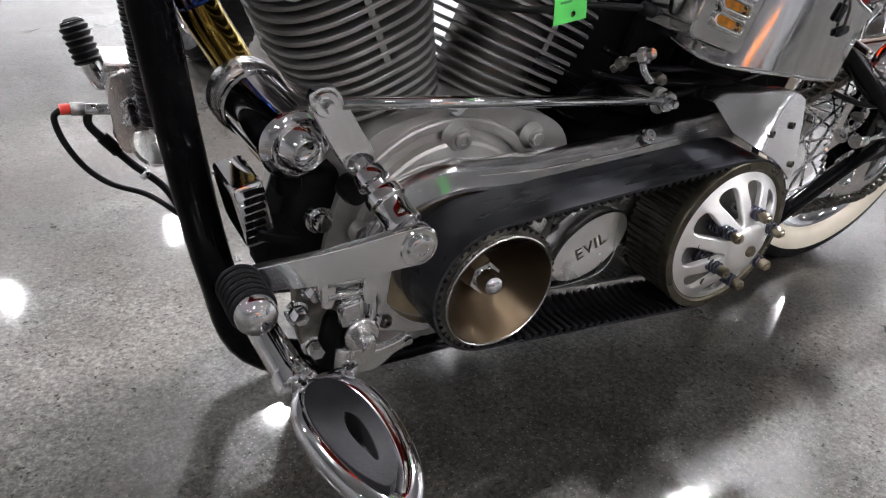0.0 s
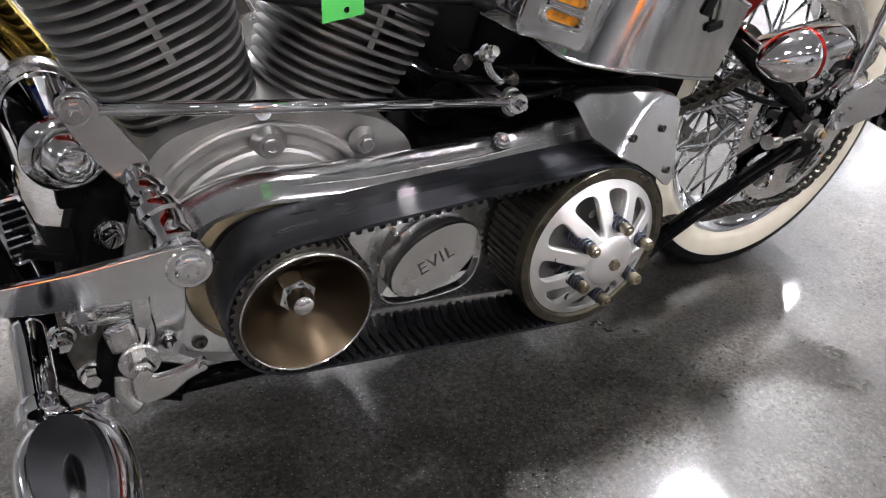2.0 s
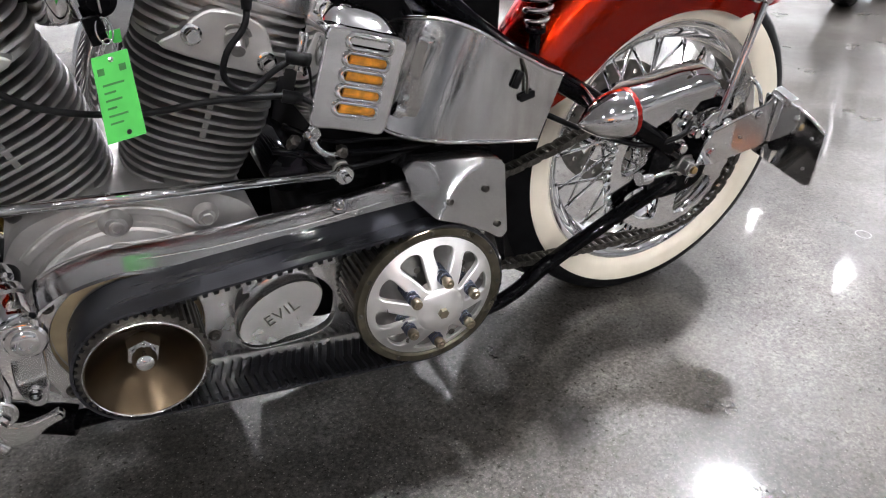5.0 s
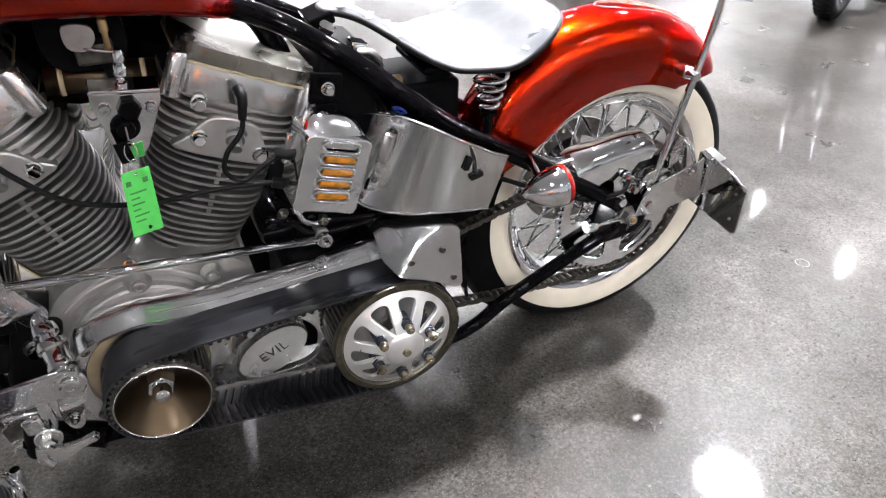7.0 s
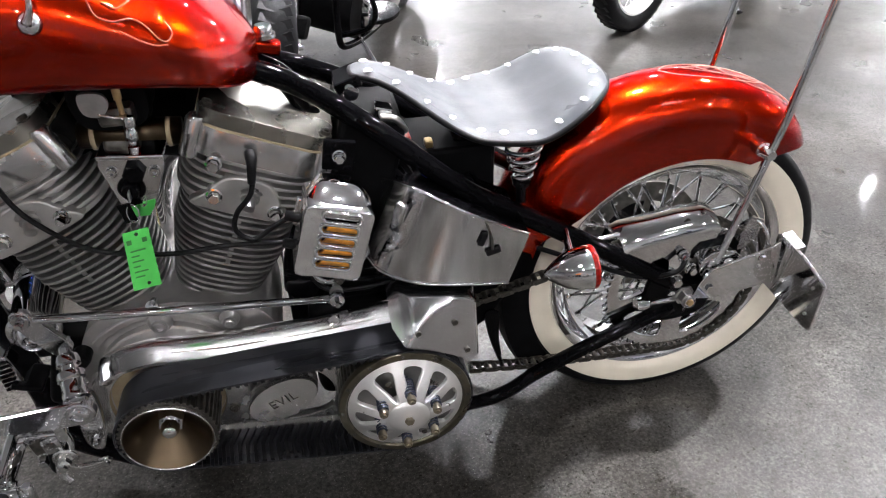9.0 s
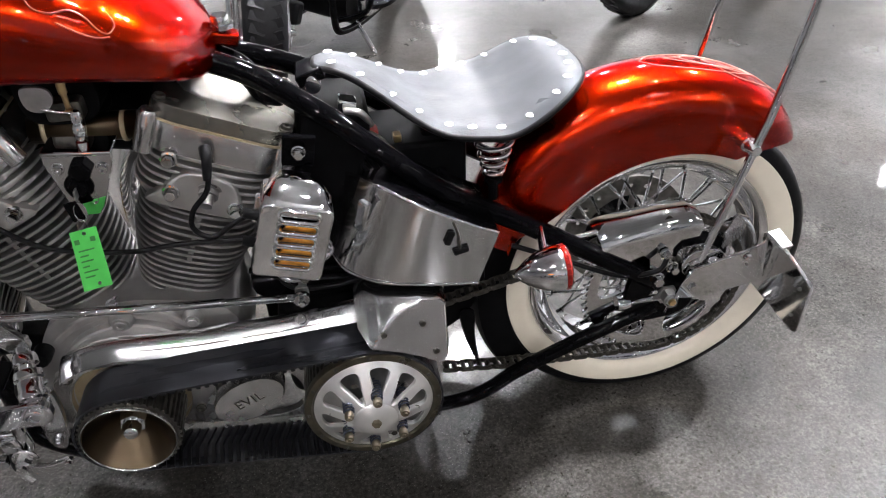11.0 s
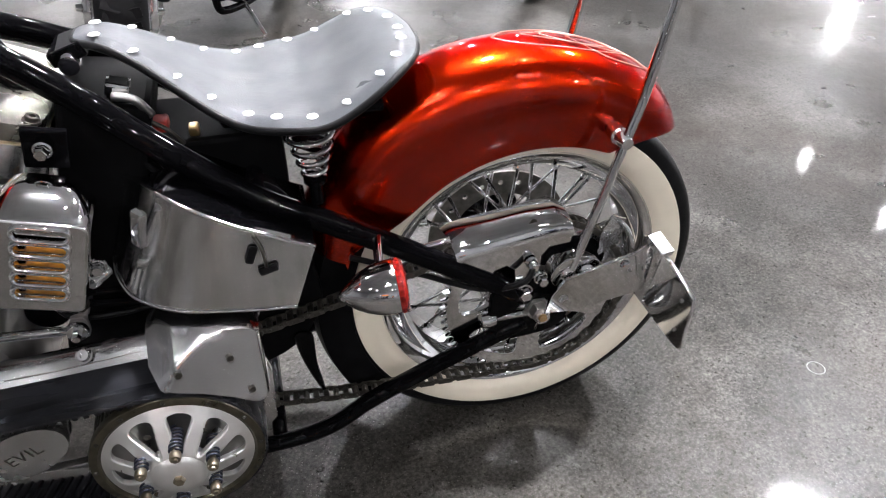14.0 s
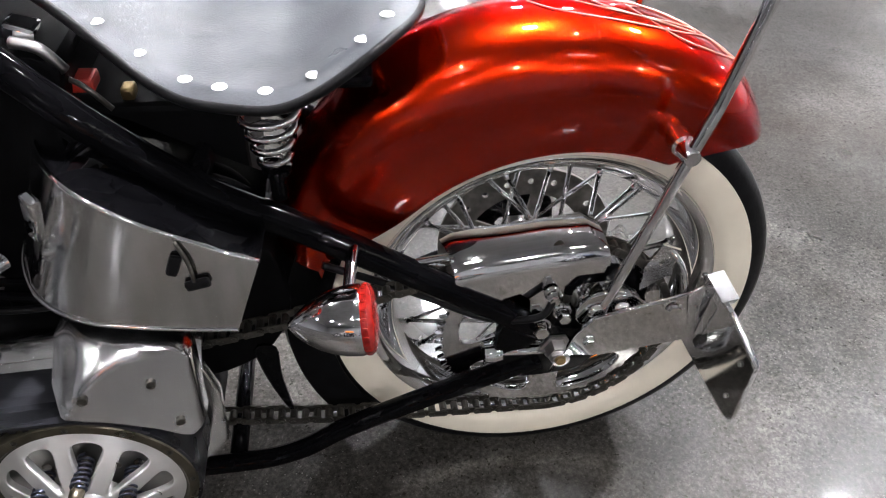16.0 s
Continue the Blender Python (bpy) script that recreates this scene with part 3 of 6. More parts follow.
    # struts: chrome rods from the axle plates up past the fender
    for s in (-1, 1):
        st = part("fender_strut", tube([(0.033, 0.15 * s, 0.345), (0.112, 0.135 * s, 0.62), (0.135, 0.13 * s, 0.71), (0.19, 0.12 * s, 1.02)], 0.0075, 14, 6), CHROME, bike, "chrome sissy bar strut")
        part("strut_clamp", lathe([(0, 0.047), (0.009, 0.047), (0.011, 0.04), (0.011, 0.022), (0.014, 0.02), (0.014, 0.0), (0.009, -0.005), (0.009, -0.012), (0, -0.012)], Matrix.Translation((0.108, 0.099 * s, 0.612)) @ Matrix.Rotation(radians(90 * -s), 4, "X"), 20), CHROME, st)
        part("foot_bolt", bolt(Matrix.Translation((0.033, 0.153 * s, 0.345)) @ Matrix.Rotation(radians(-90 * s), 4, "X"), 0.009, 0.016), CHROME, st)
    part("fender_strut", tube([(0.19, -0.12, 1.02), (0.2, -0.1, 1.075), (0.205, 0, 1.09), (0.2, 0.1, 1.075), (0.19, 0.12, 1.02)], 0.0075, 14, 6), CHROME, bike)


fender()


def chassis():
    """The black tubular frame."""
    up = [(-0.79, -0.02, 0.822), (-0.70, -0.045, 0.79), (-0.6, -0.085, 0.732), (-0.508, -0.112, 0.66), (-0.415, -0.122, 0.587), (-0.311, -0.122, 0.524), (-0.198, -0.126, 0.455), (-0.02, -0.132, 0.343)]
    low = [(-1.12, -0.11, 0.096), (-0.7, -0.13, 0.098), (-0.45, -0.132, 0.1), (-0.36, -0.132, 0.118), (-0.29, -0.132, 0.162), (-0.166, -0.132, 0.222), (-0.02, -0.132, 0.285)]
    ch = part("frame", tube([(-1.42, 0, 0.9), (-1.1, 0, 0.865), (-0.86, 0, 0.835), (-0.76, 0, 0.812), (-0.7, 0, 0.76), (-0.66, 0, 0.6), (-0.64, 0, 0.2)], 0.019, 16), BLACK, bike, "gloss black tubular steel frame")
    for s in (1, -1):
        part("upper_rail", tube([(x, y * s, z) for x, y, z in up], 0.0175, 16), BLACK, ch)
        part("lower_rail", tube([(x, y * s, z) for x, y, z in low], 0.0145, 16), BLACK, ch)
        outline = round_outline([(-0.075, 0.365), (0.0, 0.375), (0.05, 0.36), (0.052, 0.28), (0.0, 0.255), (-0.075, 0.265)], 4)
        part("axle_plate", slab(outline, 0.012, at_y(-0.125 if s == 1 else 0.137), [round_outline([(-0.03, 0.325), (0.025, 0.325), (0.025, 0.301), (-0.03, 0.301)], 3)], 0.002), BLACK, ch)
    part("down_tube", tube([(-1.325, -0.01, 0.78), (-1.3, -0.02, 0.562), (-1.283, -0.02, 0.407), (-1.257, -0.025, 0.23), (-1.225, -0.06, 0.125), (-1.1, -0.11, 0.095)], 0.0245, 18), BLACK, ch)
    part("down_tube", tube([(-1.325, 0.02, 0.78), (-1.29, 0.075, 0.562), (-1.268, 0.11, 0.407), (-1.245, 0.115, 0.23), (-1.215, 0.117, 0.125), (-1.1, 0.118, 0.095)], 0.0235, 18), BLACK, ch)
    for x in (-1.0, -0.45):
        part("cross_tube", tube([(x, -0.12, 0.1), (x, 0.12, 0.1)], 0.013, 12, 0), BLACK, ch)
    part("cross_tube", tube([(-0.42, -0.12, 0.59), (-0.42, 0.12, 0.59)], 0.013, 12, 0), BLACK, ch)
    # a thin fin-like tab under the gearbox
    part("mud_tab", slab(round_outline([(-0.4, 0.31), (-0.372, 0.31), (-0.37, 0.25), (-0.362, 0.172), (-0.385, 0.23)], 4), 0.004, at_y(-0.1)), BLACK, ch)
    # axle nut, adjusters
    part("axle_nut", lathe([(0.0, 0.022), (0.008, 0.022), (0.008, 0.016), (0.015, 0.016), (0.0165, 0.012), (0.0165, 0.0), (0.022, 0.0), (0.022, -0.004), (0, -0.004)], out_y(-0.002, -0.142, AX), 6), STEEL, ch)
    part("axle_end", lathe([(0.0, 0.026), (0.0065, 0.026), (0.0075, 0.022), (0, 0.02)], out_y(-0.002, -0.142, AX), 20), BRASS, ch)
    part("axle_adjuster", tube([(-0.09, -0.128, 0.3), (-0.005, -0.138, 0.31)], 0.0075, 12, 0), CHROME, ch)
    part("axle_adjuster", lathe([(0, -0.012), (0.014, -0.012), (0.016, 0), (0.014, 0.012), (0, 0.012)], pose(-0.085, -0.128, 0.3, 0, 90, 0), 18), CHROME, ch)
    part("shock_end", bolt(out_y(-0.03, -0.139, 0.36), 0.011, 0.018), CHROME, ch)
    part("shock_end", bolt(out_y(-0.004, -0.139, 0.385), 0.009, 0.02), CHROME, ch)
    part("shock_end", tube([(-0.03, -0.1, 0.39), (0.01, -0.12, 0.375)], 0.012, 12, 0), DARKSTEEL, ch)


chassis()


def seat_z(x, y):
    rear = max(0.0, min(1.0, (x + 0.34) / 0.15))
    nose = max(0.0, min(1.0, (-0.40 - x) / 0.2))
    s = lambda t: t * t * (3 - 2 * t)
    return 0.704 + 0.058 * s(rear) + 0.092 * s(nose) - 0.10 * max(0, 0.02 - (y * y) * 0.7) + 0.12 * y * y * (1 - rear)


SEAT_W = [(-0.607, 0.0), (-0.603, 0.022), (-0.58, 0.034), (-0.55, 0.046), (-0.50, 0.073), (-0.45, 0.106), (-0.4, 0.135), (-0.35, 0.152), (-0.3, 0.156), (-0.25, 0.145), (-0.215, 0.118), (-0.19, 0.08), (-0.178, 0.035), (-0.176, 0.0)]


def seat_half(x):
    for (x0, w0), (x1, w1) in zip(SEAT_W, SEAT_W[1:]):
        if x0 <= x <= x1:
            return w0 + (w1 - w0) * (x - x0) / (x1 - x0)
    return 0.0


def seat():
    rim = [(x, w) for x, w in SEAT_W] + [(x, -w) for x, w in SEAT_W[-2:0:-1]]
    rim = [(v.x, v.y) for v in closed_path([(x, y, 0) for x, y in rim], 5)]
    cx = -0.36
    bm = bmesh.new()
    rings = []
    for k in range(1, 13):
        t = k / 12
        rings.append([bm.verts.new((cx + (x - cx) * t, y * t, seat_z(cx + (x - cx) * t, y * t) - (0.006 if k == 12 else 0))) for x, y in rim])
    c = bm.verts.new((cx, 0, seat_z(cx, 0)))
    n = len(rim)
    for i in range(n):
        bm.faces.new((c, rings[0][i], rings[0][(i + 1) % n]))
        for a, b in zip(rings, rings[1:]):
            bm.faces.new((a[i], b[i], b[(i + 1) % n], a[(i + 1) % n]))
    bmesh.ops.recalc_face_normals(bm, faces=bm.faces[:])
    if sum(f.normal.z for f in bm.faces) < 0:
        bmesh.ops.reverse_faces(bm, faces=bm.faces[:])
    bmesh.ops.solidify(bm, geom=bm.faces[:], thickness=0.011)
    st = part("seat", bm, LEATHER, bike, "smooth grey leather sprung solo seat")
    part("seat_edge", sweep(bmesh.new(), [(x, y, seat_z(x, y) - 0.011) for x, y in rim], 0.0055, 8, True), RUBBER, st, "black rolled seat edging")
    part("seat_pan", box((0.22, 0.14, 0.016), pose(-0.34, 0, 0.676), 0.006), BLACK, st)
    # rivets, evenly spaced inside the edge
    loop = []
    for i in range(len(rim)):
        x, y = rim[i]
        dx, dy = x - cx, y
        L = math.hypot(dx, dy)
        loop.append((x - dx / L * 0.02, y - dy / L * 0.02))
    cum = [0.0]
    for i in range(len(loop)):
        a, b = loop[i], loop[(i + 1) % len(loop)]
        cum.append(cum[-1] + math.hypot(b[0] - a[0], b[1] - a[1]))
    first = None
    count = 23
    for i in range(count):
        s = cum[-1] * (i + 0.5) / count
        k = max(j for j in range(len(loop)) if cum[j] <= s)
        x, y = loop[k]
        m = Matrix.Translation((x, y, seat_z(x, y) + 0.0005))
        if first is None:
            first = part("rivet", lathe([(0, 0.0014), (0.005, 0.0013), (0.0066, 0.0009), (0.0075, 0), (0, -0.002)], None, 18), MACHINED, st, "bright metal rivet")
            first.matrix_local = m
        else:
            piece("rivet", first, st, m)
    for s in (-1, 1):
        sp = part("seat_spring", coil(pose(-0.338, 0.105 * s, 0.6), 0.013, 0.033, 0.077, 4.4, 0.004), CHROME, bike, "chrome conical seat spring")
        part("spring_foot", lathe([(0, -0.03), (0.009, -0.03), (0.009, 0.0), (0.016, 0.004), (0.016, 0.01), (0, 0.01)], pose(-0.338, 0.105 * s, 0.59), 16), BLACK, sp)
        part("spring_post", tube([(-0.338, 0.105 * s, 0.56), (-0.338, 0.105 * s, 0.6)], 0.007, 10, 0), BLACK, sp)
    part("seat_hinge", box((0.045, 0.07, 0.02), pose(-0.615, 0, 0.772, 0, -18, 0), 0.004), BLACK, st)
    part("hinge_bolt", lathe([(0, 0.05), (0.012, 0.05), (0.013, 0.046), (0.013, 0.03), (0.009, 0.03), (0.009, -0.05), (0, -0.05)], out_y(-0.612, 0, 0.765), 20), CHROME, st)


seat()


def tank():
    """The red fuel tank, lofted along the machine."""
    # station, half width, bottom, top
    keys = [(-1.52, 0.06, 0.95, 1.02), (-1.5, 0.1, 0.92, 1.05), (-1.42, 0.16, 0.89, 1.085), (-1.3, 0.195, 0.872, 1.09), (-1.15, 0.205, 0.868, 1.075), (-1.0, 0.203, 0.865, 1.045), (-0.93, 0.198, 0.861, 1.012),
            (-0.87, 0.187, 0.854, 0.975), (-0.82, 0.164, 0.842, 0.935), (-0.79, 0.135, 0.83, 0.905), (-0.77, 0.102, 0.82, 0.884), (-0.757, 0.068, 0.816, 0.87), (-0.748, 0.03, 0.82, 0.858)]
    keys = [(x, hw, zb - 0.012, zt) for x, hw, zb, zt in keys]
    keys = [(x, hw, zb + 0.68 * (zt - zb) / 1.68, (zt - zb) / 1.68) for x, hw, zb, zt in keys]
    xs = [k[0] for k in keys]
    sects = [(x, *[float(np.interp(x, xs, [k[j] for k in keys])) for j in (1, 2, 3)]) for x in list(np.linspace(-1.52, -0.86, 40)) + list(np.linspace(-0.85, -0.748, 20))]
    for it in range(3):
        sects = [sects[0]] + [(b[0], *[(a[j] + 2 * b[j] + c[j]) / 4 for j in (1, 2, 3)]) for a, b, c in zip(sects, sects[1:], sects[2:])] + [sects[-1]]
    bm = bmesh.new()
    rings = []
    seg = 48
    for x, hw, zc, hh in sects:
        ring = []
        for k in range(seg):
            a = k * math.tau / seg
            c, s = math.cos(a), math.sin(a)
            e = 2 / (2.6 if s > 0 else 6.0)
            yy = math.copysign(abs(c) ** e, c) * hw
            zz = math.copysign(abs(s) ** e, s) * hh
            if zz < 0:
                zz *= 0.68
            ring.append(bm.verts.new((x, yy, zc + zz)))
        rings.append(ring)
    for a, b in zip(rings, rings[1:]):
        for k in range(seg):
            bm.faces.new((a[k], b[k], b[(k + 1) % seg], a[(k + 1) % seg]))
    bm.faces.new(rings[0])
    bm.faces.new(rings[-1][::-1])
    bmesh.ops.recalc_face_normals(bm, faces=bm.faces[:])
    sub = bm
    tk = part("fuel_tank", sub, RED, bike, "glossy candy red fuel tank", 60)
    part("tank_mount", box((0.05, 0.03, 0.02), pose(-0.737, 0, 0.838, 0, 12, 0), 0.004), RED, tk)
    part("tank_bolt", lathe([(0, 0.02), (0.012, 0.02), (0.014, 0.016), (0.014, 0.006), (0.018, 0.006), (0.018, 0), (0, 0)], pose(-0.735, 0, 0.852), 20), CHROME, tk)
    def flank(x, z):
        hw, zc, hh = [float(np.interp(x, xs, [k[j] for k in keys])) for j in (1, 2, 3)]
        return (x, -hw * max(0.0, 1 - abs((z - zc) / hh) ** 2.6) ** (1 / 2.6) - 0.0012, z)
    for pts in ([(-0.93, 0.972), (-0.922, 0.955), (-0.905, 0.946), (-0.885, 0.945), (-0.87, 0.935), (-0.858, 0.918), (-0.848, 0.912), (-0.842, 0.92), (-0.852, 0.936)], [(-0.915, 0.967), (-0.9, 0.958), (-0.886, 0.962)],
                [(-0.9, 0.935), (-0.88, 0.921), (-0.862, 0.911), (-0.848, 0.908)]):
        part("scroll_line", tube([flank(x, z) for x, z in pts], 0.0011, 6, 6), SCROLL, tk)
    part("side_emblem", lathe([(0, 0.014), (0.008, 0.013), (0.013, 0.008), (0.015, 0), (0, 0)], out_y(-0.995, -0.198, 0.955), 24), CHROME, tk)
    part("side_emblem", tube([(-0.995, -0.209, 0.958), (-0.985, -0.212, 0.978), (-0.985, -0.203, 1.003)], [0.007, 0.006, 0.005, 0.005, 0.0045, 0.004, 0.004, 0.004, 0.0035, 0.003, 0.003, 0.003, 0.002], 10, 6), CHROME, tk)


tank()


CR = Vector((-0.96, 0, 0.244))


def cylinder(name, tilt, top_label):
    """One barrel of the V-twin with its fins, head and rocker box, built along its own axis."""
    m = Matrix.Translation(CR) @ Matrix.Rotation(radians(tilt), 4, "Y")
    body = part(name, lathe([(0.0, 0.14), (0.062, 0.14), (0.064, 0.4), (0, 0.4)], m, 40), FIN, bike, "bare cast aluminium cylinder with cooling fins")

    def squircle(rx, ry, n=40, e=2.7):
        out = []
        for k in range(n):
            a = k * math.tau / n
            c, s = math.cos(a), math.sin(a)
            out.append((math.copysign(abs(c) ** (2 / e), c) * rx, math.copysign(abs(s) ** (2 / e), s) * ry))
        return out
    for i in range(16):
        r = 0.073 + 0.027 * min(1, i / 10)
        part("fin", slab(squircle(r, r + 0.01), 0.0045, m @ Matrix.Translation((0, 0, 0.172 + i * 0.0136)), (), 0.0012, 1), FIN, body)
    part("fin_rib", slab([(-0.004, 0), (0.004, 0), (0.003, 0.003), (-0.003, 0.003)], 0.1, m @ Matrix.Translation((0.0, -0.1035, 0.28))), FIN, body)
    head = part("cylinder_head", slab(squircle(0.082, 0.096, 40, 4), 0.105, m @ Matrix.Translation((0, 0, 0.388))), CAST, bike, "cast aluminium cylinder head")
    part("head_base", slab(squircle(0.102, 0.108, 40, 3.2), 0.009, m @ Matrix.Translation((0, 0, 0.39)), (), 0.002, 1), CAST, head)
    for i in range(6):
        part("head_fin", slab(squircle(0.112 - 0.0012 * i, 0.112, 40, 3.6), 0.005, m @ Matrix.Translation((0.002, 0, 0.404 + i * 0.0138)), (), 0.0014, 1), CAST, head)
    part("plug_boss", slab(round_outline([(-0.075, 0.392), (0.07, 0.392), (0.058, 0.42), (0.03, 0.455), (-0.032, 0.455), (-0.062, 0.42)], 4), 0.018, m @ Matrix.Translation((0, -0.1, 0)) @ XZ, (), 0.004), CAST, head)
    for bx, bz in ((-0.048, 0.418), (0.05, 0.41), (-0.06, 0.472)):
        part("head_bolt", bolt(m @ out_y(bx, -0.117, bz), 0.0095, 0.017), CHROME, head)
    part("spark_plug", lathe([(0, 0.03), (0.009, 0.03), (0.01, 0.012), (0.015, 0.012), (0.015, 0.004), (0.02, 0.003), (0.02, 0), (0, 0)], m @ out_y(0.006, -0.112, 0.43) @ pose(0, 0, 0, 25, 0, 0), 16), STEEL, head)
    # the rocker box in two tiers, with a pale gasket line
    rb = part("rocker_box", slab(squircle(0.106, 0.112, 56, 6), 0.046, m @ Matrix.Translation((0.004, 0, 0.479)), (), 0.005), SATIN, bike, top_label)
    part("gasket", slab(squircle(0.1065, 0.1125, 56, 6), 0.0032, m @ Matrix.Translation((0.004, 0, 0.5255))), CREAM, rb)
    part("rocker_cover", slab(squircle(0.105, 0.111, 56, 6), 0.024, m @ Matrix.Translation((0.004, 0, 0.529)), (), 0.011, 4), COVERCAST, rb)
    for bx, by in ((-0.098, -0.1), (0.105, -0.1), (-0.098, 0.1), (0.105, 0.1)):
        part("corner_boss", lathe([(0, 0.05), (0.012, 0.05), (0.0155, 0.044), (0.0155, -0.016), (0.012, -0.02), (0, -0.02)], m @ Matrix.Translation((bx, by, 0.487)), 18), SATIN, rb)
        part("cover_bolt", bolt(m @ Matrix.Translation((bx * 0.9, by * 0.9, 0.5515)), 0.008, 0.008, False), DARKSTEEL, rb)


cylinder("rear_cylinder", 22.5, "polished two-tier aluminium rocker box")
cylinder("front_cylinder", -22.5, "polished two-tier aluminium rocker box")


def engine_lower():
    """Crankcase, gearbox and the things bolted round them."""
    outline = round_outline([(-1.135, 0.19), (-1.15, 0.27), (-1.125, 0.37), (-1.09, 0.425), (-1.02, 0.447), (-0.98, 0.45), (-0.93, 0.447), (-0.83, 0.42), (-0.79, 0.36), (-0.8, 0.22), (-0.86, 0.13), (-0.98, 0.105), (-1.08, 0.13)], 5)
    cc = part("crankcase", slab(outline, 0.23, at_y(0.115), (), 0.006), CAST, bike, "bare cast aluminium crankcase")
    # the raised arch on its left face
    arch = [(-0.985 + r * math.cos(a), 0.285 + r * math.sin(a)) for r, a in [(0.128, radians(t)) for t in range(20, 165, 8)]] + [(-0.985 + 0.09 * math.cos(radians(t)), 0.285 + 0.09 * math.sin(radians(t))) for t in range(160, 15, -8)]
    part("case_arch", slab(arch, 0.017, at_y(-0.112), (), 0.006), CAST, cc)
    arch2 = [(-0.985 + 0.155 * math.cos(radians(t)), 0.285 + 0.155 * math.sin(radians(t))) for t in range(40, 145, 7)] + [(-0.985 + 0.14 * math.cos(radians(t)), 0.285 + 0.14 * math.sin(radians(t))) for t in range(140, 38, -7)]
    part("case_arch", slab(arch2, 0.010, at_y(-0.113), (), 0.004), CAST, cc)
    for x, z, r in ((-0.98, 0.416, 0.012), (-0.866, 0.404, 0.010), (-1.105, 0.31, 0.009)):
        b = part("case_boss", lathe([(0, 0.012), (r * 1.1, 0.012), (r * 1.3, 0.009), (r * 1.7, 0.003), (r * 1.8, 0), (0, 0)], out_y(x, -0.122, z), 28), CAST, cc)
        part("case_bolt", bolt(out_y(x, -0.133, z), r * 0.9, 0.007, r < 0.011), STEEL, cc)
    part("cylinder_base", lathe([(0, 0.11), (0.085, 0.11), (0.088, 0.118), (0.088, 0.135), (0.08, 0.138), (0, 0.138)], Matrix.Translation(CR) @ Matrix.Rotation(radians(22.5), 4, "Y") @ pose(0, 0, 0.03), 40), CAST, cc)
    part("cylinder_base", lathe([(0, 0.11), (0.085, 0.11), (0.088, 0.118), (0.088, 0.135), (0.08, 0.138), (0, 0.138)], Matrix.Translation(CR) @ Matrix.Rotation(radians(-22.5), 4, "Y") @ pose(0, 0, 0.03), 40), CAST, cc)
    part("breather", lathe([(0, 0.03), (0.006, 0.03), (0.006, 0.02), (0.01, 0.02), (0.01, 0), (0, 0)], pose(-0.985, -0.105, 0.447, 70, 0, 0), 14), CHROME, cc)
    # gearbox, black, behind the clutch
    gb = part("gearbox", box((0.27, 0.2, 0.23), pose(-0.6, 0.01, 0.25), 0.03, 3), DARKCAST, bike, "black cast gearbox")
    part("gearbox_lid", box((0.2, 0.15, 0.05), pose(-0.6, 0.02, 0.375), 0.012, 3), DARKCAST, gb)
    part("starter", lathe([(0, 0.05), (0.03, 0.05), (0.034, 0.04), (0.034, -0.09), (0, -0.09)], out_y(-0.735, -0.03, 0.42), 28), BLACK, gb)
    part("shift_shaft", tube([(-0.676, -0.02, 0.44), (-0.676, -0.15, 0.44)], 0.007, 12, 0), STEEL, gb)
    # a chrome oil filter at the front of the case, its closed end facing out and forward
    fm = Matrix.Translation((-1.185, -0.078, 0.432)) @ Vector((0.12, -1.0, -0.1)).to_track_quat("Z", "Y").to_matrix().to_4x4()
    of = part("oil_filter", lathe([(0.0, -0.085), (0.034, -0.085), (0.04, -0.08), (0.0425, -0.07), (0.0425, -0.066), (0.04, -0.064), (0.04, 0.03), (0.043, 0.033), (0.043, 0.037), (0.04, 0.043), (0.034, 0.047), (0.031, 0.043), (0.0, 0.043)], fm, 48), CHROME, bike, "chrome spin-on oil filter")
    part("filter_nut", lathe([(0.03, 0.042), (0.021, 0.064), (0.018, 0.066), (0.016, 0.064), (0.014, 0.05), (0.0, 0.05)], fm, 10), CHROME, of)
    part("filter_mount", lathe([(0, -0.11), (0.042, -0.11), (0.045, -0.105), (0.045, -0.086), (0, -0.084)], fm, 32), SATIN, of)
    part("filter_mount", box((0.03, 0.03, 0.05), pose(-1.185, -0.09, 0.385), 0.006), DARKCAST, of)
    # the finned voltage regulator under it
    rg = part("regulator", box((0.035, 0.075, 0.075), pose(-1.238, -0.105, 0.365, 0, -12, 0), 0.004), CHROME, bike, "chrome slotted voltage regulator")
    for i in range(7):
        part("slot", box((0.002, 0.004, 0.05), pose(-1.257, -0.135 + i * 0.009, 0.365, 0, -12, 0)), BLACK, rg)
        part("slot", box((0.022, 0.0024, 0.0045), pose(-1.238, -0.1438, 0.336 + i * 0.0095, 0, -12, 0)), BLACK, rg)
    part("regulator_lid", box((0.05, 0.06, 0.012), pose(-1.215, -0.12, 0.335, 0, 20, 0), 0.003), DARKCAST, rg)
    # the front lug of the case
    part("case_lug", box((0.12, 0.09, 0.16), pose(-1.14, -0.06, 0.3, 0, 18, 0), 0.02, 3), DARKCAST, cc)
    part("oil_cap", lathe([(0, 0.02), (0.01, 0.02), (0.012, 0.016), (0.012, 0.006), (0.017, 0.006), (0.018, 0), (0, 0)], out_y(-1.155, -0.11, 0.33), 20), CHROME, cc)
    part("case_plug", lathe([(0, 0.03), (0.013, 0.03), (0.016, 0.02), (0.016, 0.0), (0, 0)], out_y(-1.12, -0.115, 0.37), 16), RUBBER, cc)
